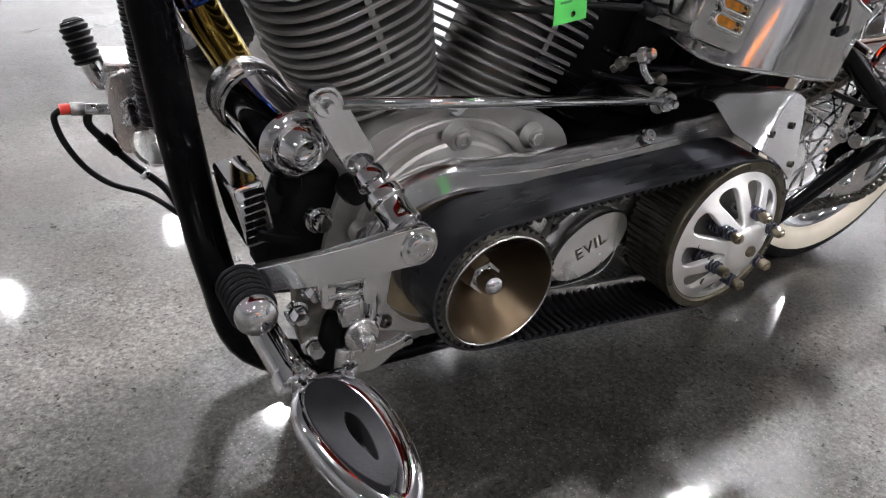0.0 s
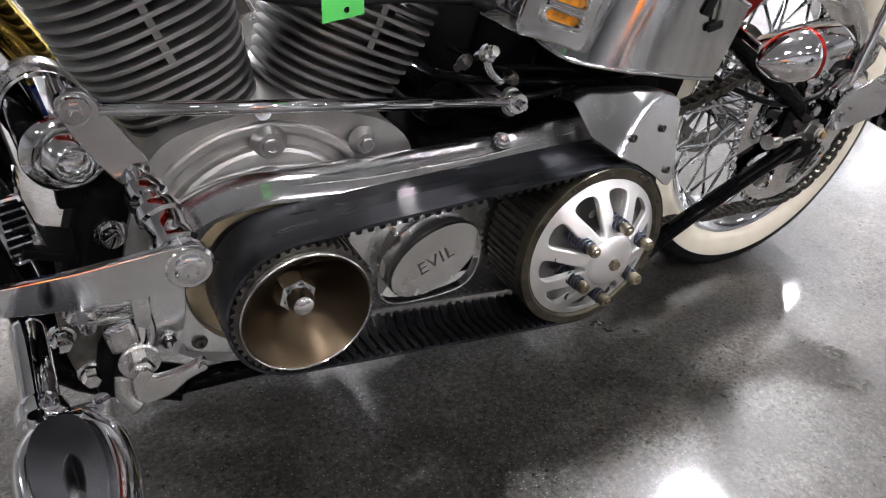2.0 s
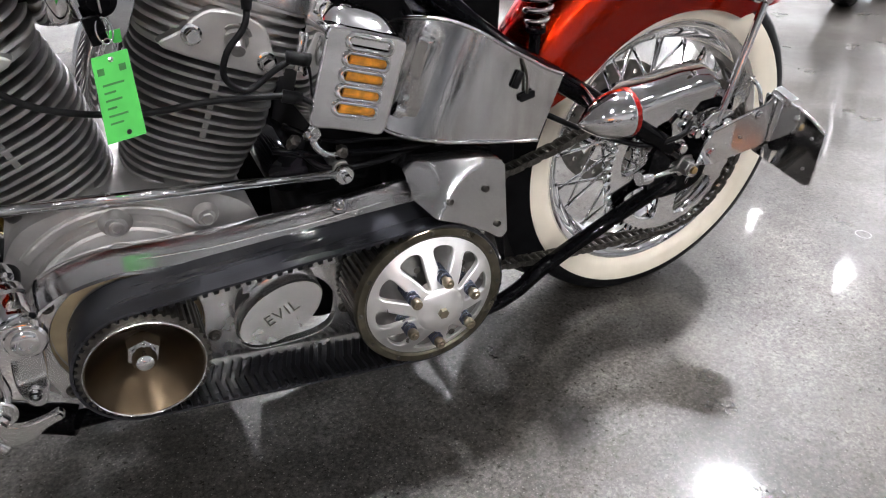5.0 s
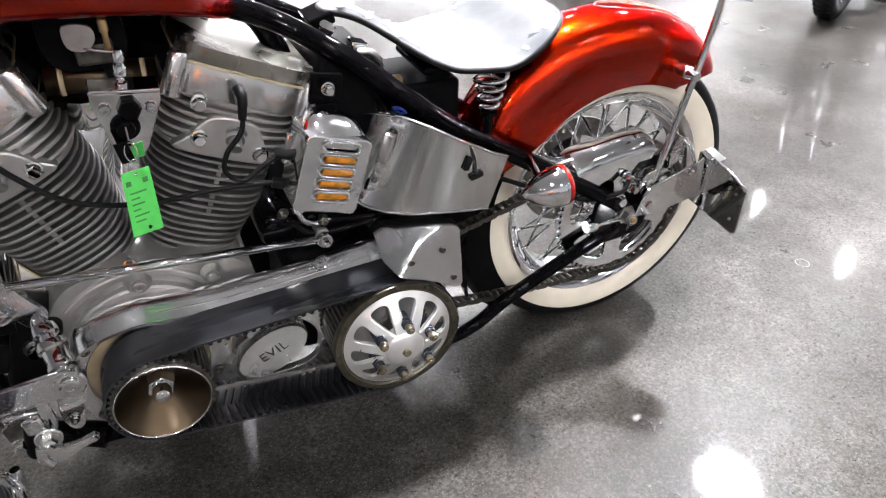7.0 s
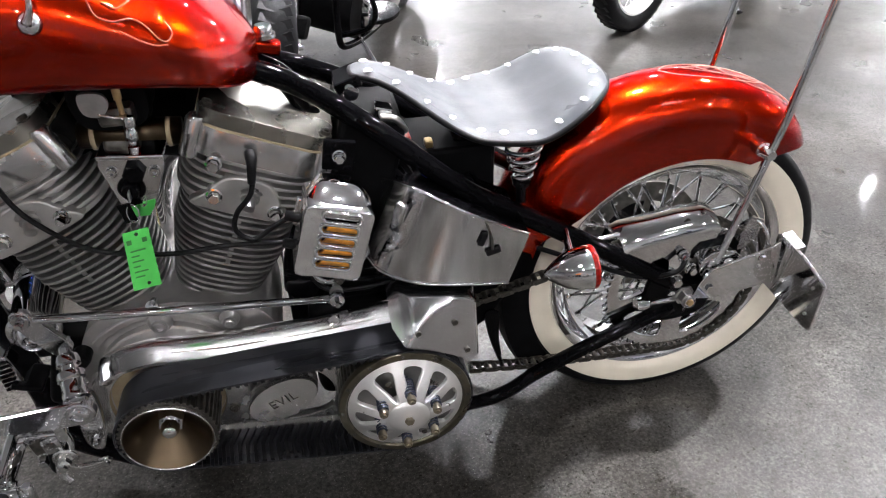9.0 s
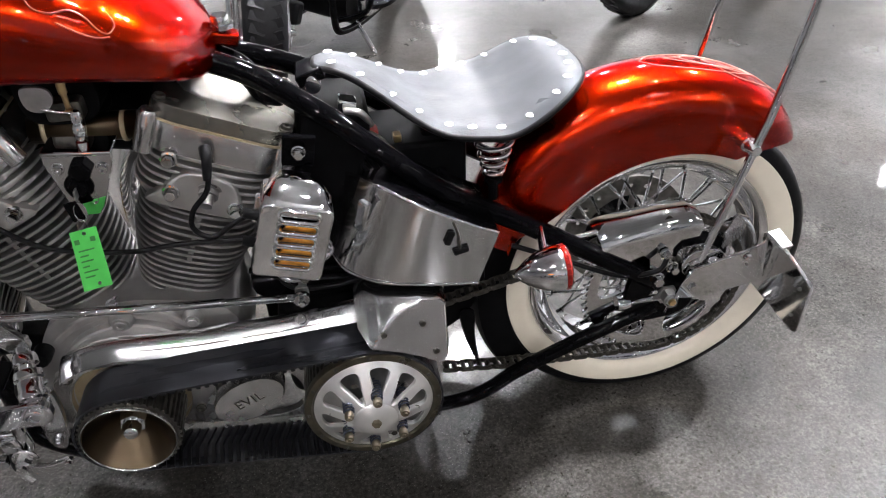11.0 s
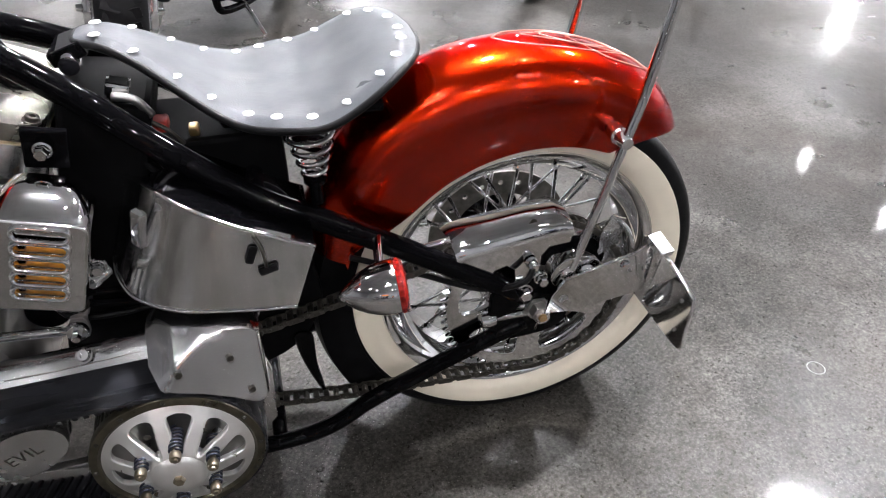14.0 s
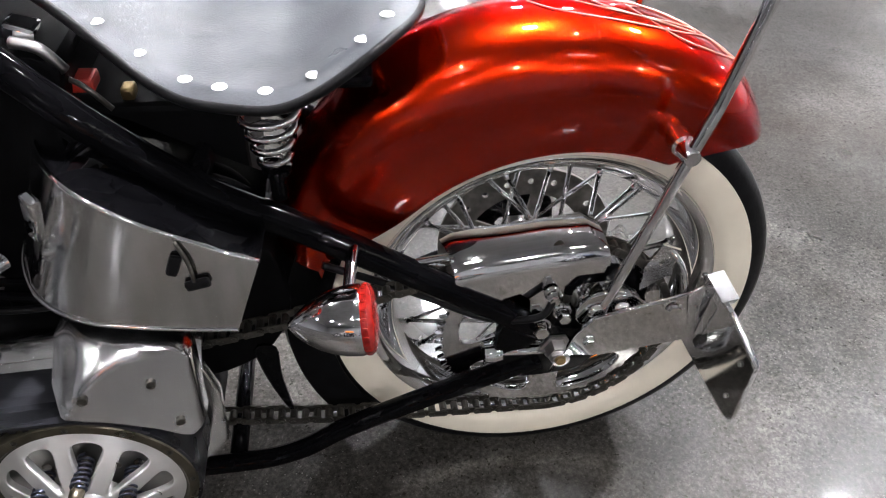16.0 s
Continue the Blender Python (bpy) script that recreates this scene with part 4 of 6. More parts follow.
    # exhaust headers on the far side, heat coloured near the ports
    ex = part("exhaust_pipe", tube([(-1.13, 0.08, 0.69), (-1.21, 0.085, 0.69), (-1.262, 0.09, 0.625), (-1.227, 0.09, 0.53), (-1.181, 0.1, 0.444), (-1.14, 0.13, 0.33), (-1.06, 0.155, 0.25), (-0.97, 0.165, 0.2), (-0.86, 0.17, 0.165)], 0.025, 20), BLUED, bike, "heat-blued chrome exhaust pipe")
    part("heat_bloom", tube([(-1.262, 0.09, 0.627), (-1.252, 0.09, 0.585), (-1.229, 0.09, 0.535)], 0.0256, 20), BLUEPIPE, ex)
    # plate added so that the gap behind the engine stays black
    part("dark_gap_plate", box((0.2, 0.006, 0.32), Matrix.Translation((-0.68, 0.12, 0.34)), 0.002, 1), DARKCAST, bike, "black plate added to darken the gap behind the engine")
    ex2 = part("exhaust_pipe", tube([(-0.86, 0.09, 0.66), (-0.95, 0.12, 0.6), (-0.98, 0.13, 0.45), (-0.9, 0.15, 0.3), (-0.84, 0.165, 0.26)], 0.021, 18), CHROME, bike, "chrome exhaust pipe")
    # the inlet between the cylinders: manifold, carburettor body, cables
    cb = part("carburettor", box((0.09, 0.08, 0.07), pose(-0.985, 0.04, 0.75), 0.014, 3), DARKCAST, bike, "small cast carburettor with brass fittings")
    part("inlet_pipe", tube([(-1.08, 0, 0.69), (-1.02, 0, 0.7), (-0.95, 0, 0.7), (-0.89, 0, 0.69)], 0.024, 16), DARKCAST, cb)
    part("float_bowl", lathe([(0, -0.045), (0.026, -0.045), (0.03, -0.038), (0.03, 0.0), (0, 0)], pose(-0.985, -0.02, 0.7), 24), CHROME, cb)
    part("inlet_sleeve", tube([(-1.03, -0.05, 0.742), (-0.88, -0.05, 0.733)], 0.022, 20, 0), BRONZE, cb, "dark bronze inlet manifold")
    for x in (-1.012, -0.902):
        part("sleeve_band", tube([(x, -0.05, 0.741 + (x + 1.03) * -0.06), (x + 0.007, -0.05, 0.7406 + (x + 1.03) * -0.06)], 0.0232, 20, 0), CREAM, cb)
    part("throttle_body", slab(round_outline([(-1.01, 0.85), (-0.93, 0.85), (-0.91, 0.8), (-0.93, 0.765), (-1.0, 0.765), (-1.02, 0.8)], 4), 0.07, at_y(-0.02), (), 0.006), DARKCAST, cb)
    part("choke_lever", slab(round_outline([(-0.985, 0.842), (-0.955, 0.84), (-0.95, 0.822), (-0.965, 0.808), (-0.985, 0.815)], 4), 0.006, at_y(-0.145), (), 0.002), STEEL, cb)
    part("choke_link", tube([(-0.967, -0.15, 0.812), (-0.945, -0.15, 0.806), (-0.926, -0.15, 0.802)], 0.0022, 8), CHROME, cb)
    part("idle_screw", lathe([(0, 0.02), (0.005, 0.02), (0.006, 0.016), (0.006, 0.004), (0.004, 0.004), (0.004, -0.018), (0.006, -0.02), (0, -0.022)], pose(-0.937, -0.14, 0.824), 12), BRASS, cb)
    part("fuel_tap", lathe([(0, 0.028), (0.005, 0.027), (0.0075, 0.022), (0.0075, 0.012), (0.005, 0.01), (0.0085, 0.004), (0.0085, -0.008), (0.005, -0.011), (0.0065, -0.016), (0.0045, -0.024), (0, -0.025)], pose(-0.93, -0.15, 0.779, 0, 7, 0), 16), CHROME, cb)
    part("float_chamber", box((0.05, 0.05, 0.03), pose(-0.955, -0.09, 0.79), 0.006), DARKSTEEL, cb)
    # black disc and sheet added to darken the view between the cylinders
    ac = part("dark_gap_disc", lathe([(0, 0.05), (0.105, 0.05), (0.115, 0.035), (0.115, -0.01), (0.1, -0.02), (0, -0.02)], Matrix.Translation((-0.965, 0.11, 0.77)) @ Matrix.Rotation(radians(-90), 4, "X"), 48), BLACK, bike, "black disc added to darken the gap between the cylinders")
    part("dark_gap_sheet", slab(round_outline([(-1.12, 0.66), (-1.12, 0.86), (-0.8, 0.86), (-0.82, 0.66)], 5), 0.006, at_y(0.09), (), 0.002), DARKCAST, ac)


engine_lower()


def key_switch():
    out = [(-0.974, 0.764), (-0.888, 0.757), (-0.889, 0.744), (-0.917, 0.68), (-0.926, 0.668), (-0.948, 0.668), (-0.958, 0.68), (-0.975, 0.752)]
    br = part("switch_bracket", slab(out, 0.004, at_y(-0.188), [circle(-0.94, 0.716, 0.014, 20)], 0.001, 1), CHROME, bike, "polished bracket with the ignition switch")
    part("bracket_flange", box((0.088, 0.05, 0.006), pose(-0.931, -0.168, 0.763, 0, 5, 0), 0.002), CHROME, br)
    for x, z in ((-0.959, 0.744), (-0.903, 0.739)):
        part("bracket_bolt", bolt(out_y(x, -0.192, z), 0.0065, 0.006, False), CHROME, br)
    part("ignition_switch", lathe([(0, 0.016), (0.011, 0.016), (0.0125, 0.012), (0.0125, 0.002), (0.019, 0.002), (0.019, -0.03), (0, -0.03)], out_y(-0.94, -0.192, 0.716), 24), BLACK, br)
    part("key", box((0.002, 0.016, 0.014), pose(-0.94, -0.213, 0.715), 0.0006), STEEL, br)
    ring = [(-0.941 + 0.008 * math.sin(a), -0.219 + 0.003 * math.cos(a), 0.69 + 0.013 * math.cos(a)) for a in np.linspace(0, math.tau, 18)[:-1]]
    part("key_ring", sweep(bmesh.new(), ring, 0.001, 6, True), CHROME, br)
    part("switch_nut", lathe([(0.0155, 0.0), (0.0155, 0.01), (0.013, 0.012), (0, 0.012)], out_y(-0.93, -0.192, 0.741), 6), BLACK, br)
    part("key_fob", box((0.018, 0.003, 0.03), pose(-0.949, -0.216, 0.69, 0, -10, 0), 0.001), BLACK, br)
    part("switch_wire", tube([(-0.94, -0.16, 0.72), (-0.94, -0.12, 0.76), (-0.95, -0.06, 0.8)], 0.008, 10), RUBBER, br)
    # the green show tag on the key ring
    tg = thing("show_tag", "bright green printed card tag hanging from the ignition key", "tag")
    a, b, c, d = Vector((-0.960, -0.232, 0.667)), Vector((-0.925, -0.232, 0.673)), Vector((-0.922, -0.25, 0.582)), Vector((-0.963, -0.25, 0.574))
    u, v = (b - a).normalized(), (d - a).normalized()
    nrm = u.cross(v).normalized()
    m = Matrix((( u.x, v.x, nrm.x, a.x), (u.y, v.y, nrm.y, a.y), (u.z, v.z, nrm.z, a.z), (0, 0, 0, 1)))
    card = part("card", slab([(0, 0), (0.037, 0), (0.040, 0.09), (-0.001, 0.09)], 0.0008, m, [circle(0.019, 0.006, 0.0028, 12), circle(0.023, 0.083, 0.0028, 12)]), GREEN, tg)
    part("tag_ring", sweep(bmesh.new(), [m @ Vector((0.019 + 0.006 * math.cos(t), -0.004 + 0.011 * math.sin(t), 0.001 + 0.002 * math.sin(t))) for t in np.linspace(0, math.tau, 16)[:-1]], 0.0008, 6, True), CHROME, tg)
    for k, w in enumerate((0.022, 0.012, 0.017, 0.01, 0.02, 0.014)):
        part("print_line", box((w, 0.0022, 0.0003), m @ Matrix.Translation((0.006 + w / 2, 0.03 + k * 0.008, -0.0004))), INK, card)
    for s in (0, 1):
        part("print_line", box((0.007, 0.007, 0.0003), m @ Matrix.Translation((0.007 + 0.022 * s, 0.016, -0.0004))), INK, card)


key_switch()

PC, PR = Vector((-0.985, 0.273)), 0.0727   # crank pulley
CC, CLR = Vector((-0.581, 0.261)), 0.105   # clutch


def primary_drive():
    """The open belt drive: back plate, pulleys, wide toothed belt, clutch and guard."""
    top = [(-1.11, 0.33), (-1.085, 0.356), (-1.05, 0.372), (-1.0, 0.381), (-0.95, 0.378), (-0.87, 0.374), (-0.8, 0.376), (-0.725, 0.378), (-0.65, 0.385), (-0.58, 0.392), (-0.5, 0.396), (-0.46, 0.38)]
    low = [(-0.44, 0.30), (-0.445, 0.2), (-0.5, 0.135), (-0.6, 0.13), (-0.8, 0.15), (-0.95, 0.155), (-1.05, 0.165), (-1.1, 0.185), (-1.118, 0.25)]
    slot = round_outline([(-0.856, 0.226), (-0.85, 0.195), (-0.82, 0.178), (-0.74, 0.178), (-0.708, 0.2), (-0.706, 0.25), (-0.74, 0.29), (-0.8, 0.3), (-0.845, 0.29)], 4)
    eng_hole = circle(-0.995, 0.268, 0.098, 40)
    pl = part("primary_plate", slab(top + low, 0.014, at_y(-0.148), [slot, eng_hole], 0.002), SATIN, bike, "polished aluminium inner primary plate")
    # the rolled upper flange of the plate
    bm = bmesh.new()
    sec = [(-0.132, 0.012), (-0.138, 0.0135), (-0.146, 0.011), (-0.158, 0.002), (-0.169, -0.0075), (-0.1735, -0.0105), (-0.1735, -0.0155), (-0.167, -0.0135), (-0.152, -0.002), (-0.14, 0.006), (-0.133, 0.006)]
    path = smooth_path([(x, 0, z) for x, z in [(-1.094, 0.347)] + top[1:-1] + [(-0.45, 0.37)]], 5)
    rings = [[bm.verts.new((p.x, y, p.z + dz)) for y, dz in sec] for p in path]
    for a, b in zip(rings, rings[1:]):
        for k in range(len(sec)):
            bm.faces.new((a[k], a[(k + 1) % len(sec)], b[(k + 1) % len(sec)], b[k]))
    bm.faces.new(rings[0])
    bm.faces.new(rings[-1][::-1])
    bmesh.ops.recalc_face_normals(bm, faces=bm.faces[:])
    part("plate_flange", bm, POLISHED, pl, "mirror-polished belt guard rail")
    for x, z in ((-1.085, 0.195), (-0.888, 0.226), (-1.083, 0.338), (-0.69, 0.215)):
        part("plate_bolt", bolt(out_y(x, -0.162, z), 0.0068, 0.007, False), DARKSTEEL, pl)
    part("flange_bolt", bolt(out_y(-0.685, -0.155, 0.392, 0) @ pose(0, 0, 0, -50, 0, 0), 0.0085, 0.008, False), CHROME, pl)
    part("case_seal", lathe([(0.075, 0.0), (0.098, 0.0), (0.098, 0.004), (0.075, 0.004)], out_y(-0.995, -0.138, 0.268), 40), CREAM, pl)
    # belt
    ya, yb = -0.172, -0.252
    d = CC - PC
    r1, r2 = 0.0845, 0.119
    base = math.atan2(d.y, d.x)
    th = math.acos((r1 - r2) / d.length)
    loop = []
    for k in range(25):
        a = base + th + (math.tau - 2 * th) * k / 24
        loop.append((PC + Vector((math.cos(a), math.sin(a))) * r1, Vector((math.cos(a), math.sin(a)))))
    for k in range(1, 24):
        t = k / 24
        p = loop[24][0].lerp(CC + loop[24][1] * r2, t)
        loop.append((p, loop[24][1]))
    for k in range(33):
        a = base - th + 2 * th * k / 32
        loop.append((CC + Vector((math.cos(a), math.sin(a))) * r2, Vector((math.cos(a), math.sin(a)))))
    for k in range(1, 24):
        loop.append((loop[80][0].lerp(loop[0][0], k / 24), loop[0][1]))
    bm = bmesh.new()
    rings = []
    for p, nn in loop:
        q = p + nn * 0.0035
        rings.append([bm.verts.new((q.x, ya, q.y)), bm.verts.new((q.x, yb, q.y)), bm.verts.new((p.x, yb - 0.0005, p.y)), bm.verts.new((p.x, ya, p.y))])
    n = len(rings)
    for i in range(n):
        for k in range(4):
            bm.faces.new((rings[i][k], rings[i][(k + 1) % 4], rings[(i + 1) % n][(k + 1) % 4], rings[(i + 1) % n][k]))
    bmesh.ops.recalc_face_normals(bm, faces=bm.faces[:])
    belt = part("drive_belt", bm, BELT, bike, "wide black toothed primary belt", 50)
    cum = [0.0]
    for i in range(n):
        cum.append(cum[-1] + (loop[(i + 1) % n][0] - loop[i][0]).length)
    nt = int(cum[-1] / 0.0138)
    tooth = None
    for i in range(nt):
        s = cum[-1] * i / nt
        k = max(j for j in range(n) if cum[j] <= s)
        t = (s - cum[k]) / (cum[k + 1] - cum[k])
        p = loop[k][0].lerp(loop[(k + 1) % n][0], t)
        nn = loop[k][1].lerp(loop[(k + 1) % n][1], t).normalized()
        ang = math.atan2(nn.y, nn.x)
        m = Matrix.Translation((p.x, (ya + yb) / 2, p.y)) @ Matrix.Rotation(-ang, 4, "Y")
        if tooth is None:
            bmt = bmesh.new()
            h = (ya - yb) / 2 - 0.0005
            # two slanted halves meet in a chevron, as on a helical-cut belt
            pr = [(0.0, -0.0036), (-0.0058, -0.0032), (-0.0062, 0.0), (-0.0058, 0.0032), (0.0, 0.0036)]
            for sy, dz0, dz1 in ((1, 0.0, 0.013), (-1, 0.0, 0.004)):
                r0 = [bmt.verts.new((x + 0.0004, 0.0, z + dz0)) for x, z in pr]
                r1_ = [bmt.verts.new((x + 0.0004, sy * h, z + dz1)) for x, z in pr]
                for k2 in range(4):
                    bmt.faces.new((r0[k2], r0[k2 + 1], r1_[k2 + 1], r1_[k2]))
                bmt.faces.new(r1_)
            bmesh.ops.recalc_face_normals(bmt, faces=bmt.faces[:])
            tooth = part("belt_tooth", bmt, RUBBER, belt)
            tooth.matrix_local = m
        else:
            piece("belt_tooth", tooth, belt, m)
    # crank pulley: toothed drum, hollow spun cone, nut and domed end
    pm = out_y(PC.x, 0, PC.y)
    drum = []
    for i in range(46):
        for da, r in ((0.0, 0.0785), (0.35, 0.0785), (0.5, 0.0825), (0.85, 0.0825)):
            a = (i + da) * math.tau / 46
            drum.append((r * math.cos(a), r * math.sin(a)))
    fp = part("crank_pulley", slab(drum, 0.082, pm @ Matrix.Translation((0, 0, 0.17)), [circle(0, 0, 0.0742, 40)]), DARKSTEEL, bike, "toothed front belt pulley")
    part("pulley_cone", lathe([(0.0, 0.2), (0.018, 0.2), (0.03, 0.211), (0.045, 0.2275), (0.06, 0.2455), (0.0695, 0.2575), (0.0715, 0.2592), (0.0738, 0.2585), (0.0738, 0.18), (0.0, 0.18)], pm, 64), BRONZE, fp, "spun steel dished pulley face")
    part("pulley_rim", lathe([(0.0728, 0.2592), (0.0738, 0.2605), (0.0752, 0.2592), (0.0752, 0.254), (0.0728, 0.254)], pm, 64), SATIN, fp)
    part("pulley_nut", lathe([(0.024, 0.2), (0.024, 0.22), (0.0215, 0.224), (0.017, 0.224), (0.017, 0.22), (0, 0.22)], pm @ Matrix.Rotation(0.3, 4, "Z"), 6), CHROME, fp)
    part("end_cap", lathe([(0.0155, 0.22), (0.0155, 0.236), (0.0145, 0.243), (0.011, 0.248), (0.006, 0.2505), (0, 0.251)], pm, 28), CHROME, fp)
    # clutch: toothed drum, ring, dished pressure plate with cut-outs, springs and studs
    cm = out_y(CC.x, 0, CC.y)
    drum = []
    for i in range(66):
        for da, r in ((0.0, 0.113), (0.35, 0.113), (0.5, 0.117), (0.85, 0.117)):
            a = (i + da) * math.tau / 66
            drum.append((r * math.cos(a), r * math.sin(a)))
    cl = part("clutch", slab(drum, 0.082, cm @ Matrix.Translation((0, 0, 0.17)), [circle(0, 0, 0.1, 48)]), DARKSTEEL, bike, "open dry clutch basket")
    part("clutch_ring", lathe([(0.1045, 0.24), (0.119, 0.24), (0.1195, 0.251), (0.118, 0.2545), (0.1075, 0.2555), (0.1045, 0.252)], cm, 72), OLIVE, cl, "dull olive-tinted steel clutch rim")
    part("clutch_pack", lathe([(0, 0.253), (0.036, 0.251), (0.06, 0.244), (0.082, 0.2415), (0.093, 0.2455), (0.104, 0.2475), (0.104, 0.18), (0, 0.18)], cm, 64), STEEL, cl)
    # the domed pressure plate: deep scalloped windows leave ten narrow ribs that climb to the hub
    wins = []
    for i in range(10):
        a = i * math.tau / 10 + 0.13
        drop = [(0.041, 0.0), (0.044, 0.075), (0.055, 0.12), (0.07, 0.17), (0.082, 0.195), (0.0885, 0.17), (0.091, 0.08), (0.0915, 0.0)]
        drop = round_outline([(r, w) for r, w in drop] + [(r, -w) for r, w in drop[-2:0:-1]], 3)
        wins.append([(r * math.cos(a + w), r * math.sin(a + w)) for r, w in drop])
    bm = slab(circle(0, 0, 0.1055, 96), 0.009, None, wins, 0.0025, 3)
    for v in bm.verts:
        r = math.hypot(v.co.x, v.co.y)
        v.co.z += 0.2465 + 0.034 * max(0.0, min(1.0, (0.094 - r) / 0.064)) ** 0.85 - 0.005 * max(0.0, (r - 0.096) / 0.01)
    bmesh.ops.transform(bm, matrix=cm, verts=bm.verts[:])
    pp = part("pressure_plate", bm, MACHINED, bike, "domed satin aluminium clutch pressure plate with windows", 35)
    part("plate_hub", lathe([(0.043, 0.268), (0.0415, 0.2795), (0.037, 0.2865), (0.03, 0.2905), (0.016, 0.2935), (0.0, 0.294)], cm, 48), MACHINED, pp)
    for i in range(6):
        mm = cm @ Matrix.Rotation(i * math.tau / 6 + 0.42, 4, "Z") @ Matrix.Translation((0.0535, 0, 0.25))
        part("clutch_stud", lathe([(0.0, 0.056), (0.0035, 0.056), (0.0038, 0.053), (0.007, 0.053), (0.008, 0.051), (0.008, 0.043), (0.007, 0.041), (0.0045, 0.041), (0.0045, 0.0), (0, 0)], mm, 18), BRASSY, cl, "plated adjusting nut and stud")
        part("clutch_spring", coil(mm, 0.0082, 0.0082, 0.041, 7, 0.0018, 7), BLUESPRING, cl, "blued steel coil spring")
        part("boss_hole", lathe([(0.0, 0.0005), (0.0045, 0.0005), (0.0055, 0.0), (0, -0.001)], cm @ Matrix.Rotation(i * math.tau / 6 + 0.94, 4, "Z") @ Matrix.Translation((0.072, 0, 0.2665)), 14), DARKSTEEL, pp)
    part("clutch_adjuster", lathe([(0, 0.3), (0.007, 0.3), (0.0085, 0.298), (0.0085, 0.293), (0, 0.293)], cm, 6), BRASSY, cl)
    for i in range(12):
        part("rim_bolt", bolt(cm @ Matrix.Rotation(i * math.tau / 12, 4, "Z") @ Matrix.Translation((0.1125, 0, 0.2548)), 0.0028, 0.002, False), DARKSTEEL, cl)
    # oval maker's plug between the pulleys, with its engraved word
    bd = part("belt_badge", lathe([(0, 0.0), (1.0, 0.0), (1.04, 0.004), (1.04, 0.03), (1.0, 0.034), (0.97, 0.034), (0.0, 0.034)], at_y(-0.166) @ Matrix.Translation((-0.795, 0.262, 0)) @ Matrix.Rotation(radians(28), 4, "Z") @ Matrix.Diagonal((0.066, 0.042, 1, 1)), 56), SATIN, bike, "oval satin aluminium badge engraved EVIL")
    cu = bpy.data.curves.new("badge_text", "FONT")
    cu.body, cu.size, cu.extrude, cu.align_x, cu.align_y, cu.space_character = "EVIL", 0.027, 0.0003, "CENTER", "CENTER", 1.1
    tx = new("engraved_word", cu)
    dg = bpy.context.evaluated_depsgraph_get()
    me = bpy.data.meshes.new_from_object(tx.evaluated_get(dg))
    bpy.data.objects.remove(tx)
    wt = new("engraved_word", me)
    me.materials.clear()
    me.materials.append(DARKSTEEL)
    wt.parent = bd
    wt.matrix_local = at_y(-0.2005) @ Matrix.Translation((-0.795, 0.262, 0)) @ Matrix.Rotation(radians(24), 4, "Z")
    tagged(wt, "thin engraved lettering EVIL")
    # idler teeth that peep out above the badge
    part("ratchet", slab([(-0.81 + (0.04 if k % 2 else 0.033) * math.cos(k * math.tau / 28), 0.315 + (0.04 if k % 2 else 0.033) * math.sin(k * math.tau / 28)) for k in range(28)], 0.012, at_y(-0.158), (), 0.001, 1), CHROME, pl)
    # the rear guard plate over the belt, rolled in at the top
    def sheet_y(x, z):
        crease = float(np.interp(x, (-0.6, -0.575, -0.555, -0.53, -0.51, -0.48, -0.44), (0.37, 0.398, 0.425, 0.446, 0.455, 0.46, 0.463)))
        return -0.249 + 0.25 * (x + 0.552) + 0.19 * (z - 0.419) + 1.3 * max(0.0, z - crease)
    bm = bmesh.new()
    rows = []
    for x in list(np.linspace(-0.592, -0.447, 30)) + [-0.444, -0.4425, -0.4425]:
        z0 = float(np.interp(x, (-0.592, -0.578, -0.53, -0.49, -0.465, -0.455, -0.446), (0.411, 0.399, 0.376, 0.352, 0.333, 0.33, 0.338)))
        z1 = float(np.interp(x, (-0.592, -0.575, -0.53, -0.49, -0.46, -0.45, -0.445), (0.438, 0.451, 0.461, 0.46, 0.451, 0.445, 0.436)))
        roll = 0.004 if x > -0.4445 else 0.0
        roll = (0.004, 0.012, 0.032)[len(rows) - 30] if len(rows) >= 30 else 0.0
        col = [bm.verts.new((x, sheet_y(x, z0 + (z1 - z0) * k / 14) + roll, z0 + (z1 - z0) * k / 14)) for k in range(15)]
        yt = sheet_y(x, z1) + roll
        col += [bm.verts.new((x, yt + dy, z1 + dz)) for dy, dz in ((0.004, 0.002), (0.012, 0.003), (0.03, 0.001), (0.05, -0.006))]
        rows.append(col)
    for a, b in zip(rows, rows[1:]):
        for k in range(len(a) - 1):
            bm.faces.new((a[k], b[k], b[k + 1], a[k + 1]))
    bmesh.ops.recalc_face_normals(bm, faces=bm.faces[:])
    bmesh.ops.solidify(bm, geom=bm.faces[:], thickness=0.003)
    gp = part("guard_plate", bm, POLISHED, bike, "polished aluminium belt guard end plate", 35)
    for x, z in ((-0.552, 0.416), (-0.486, 0.415), (-0.466, 0.355)):
        part("plate_hole", lathe([(0.0052, -0.004), (0.0052, 0.0034), (0.0044, 0.004), (0.004, 0.0015), (0.0, 0.0015)], Matrix.Translation((x, sheet_y(x, z), z)) @ Vector((0.25, -1.0, 0.19)).to_track_quat("Z", "Y").to_matrix().to_4x4(), 20), DARKSTEEL, gp)


primary_drive()


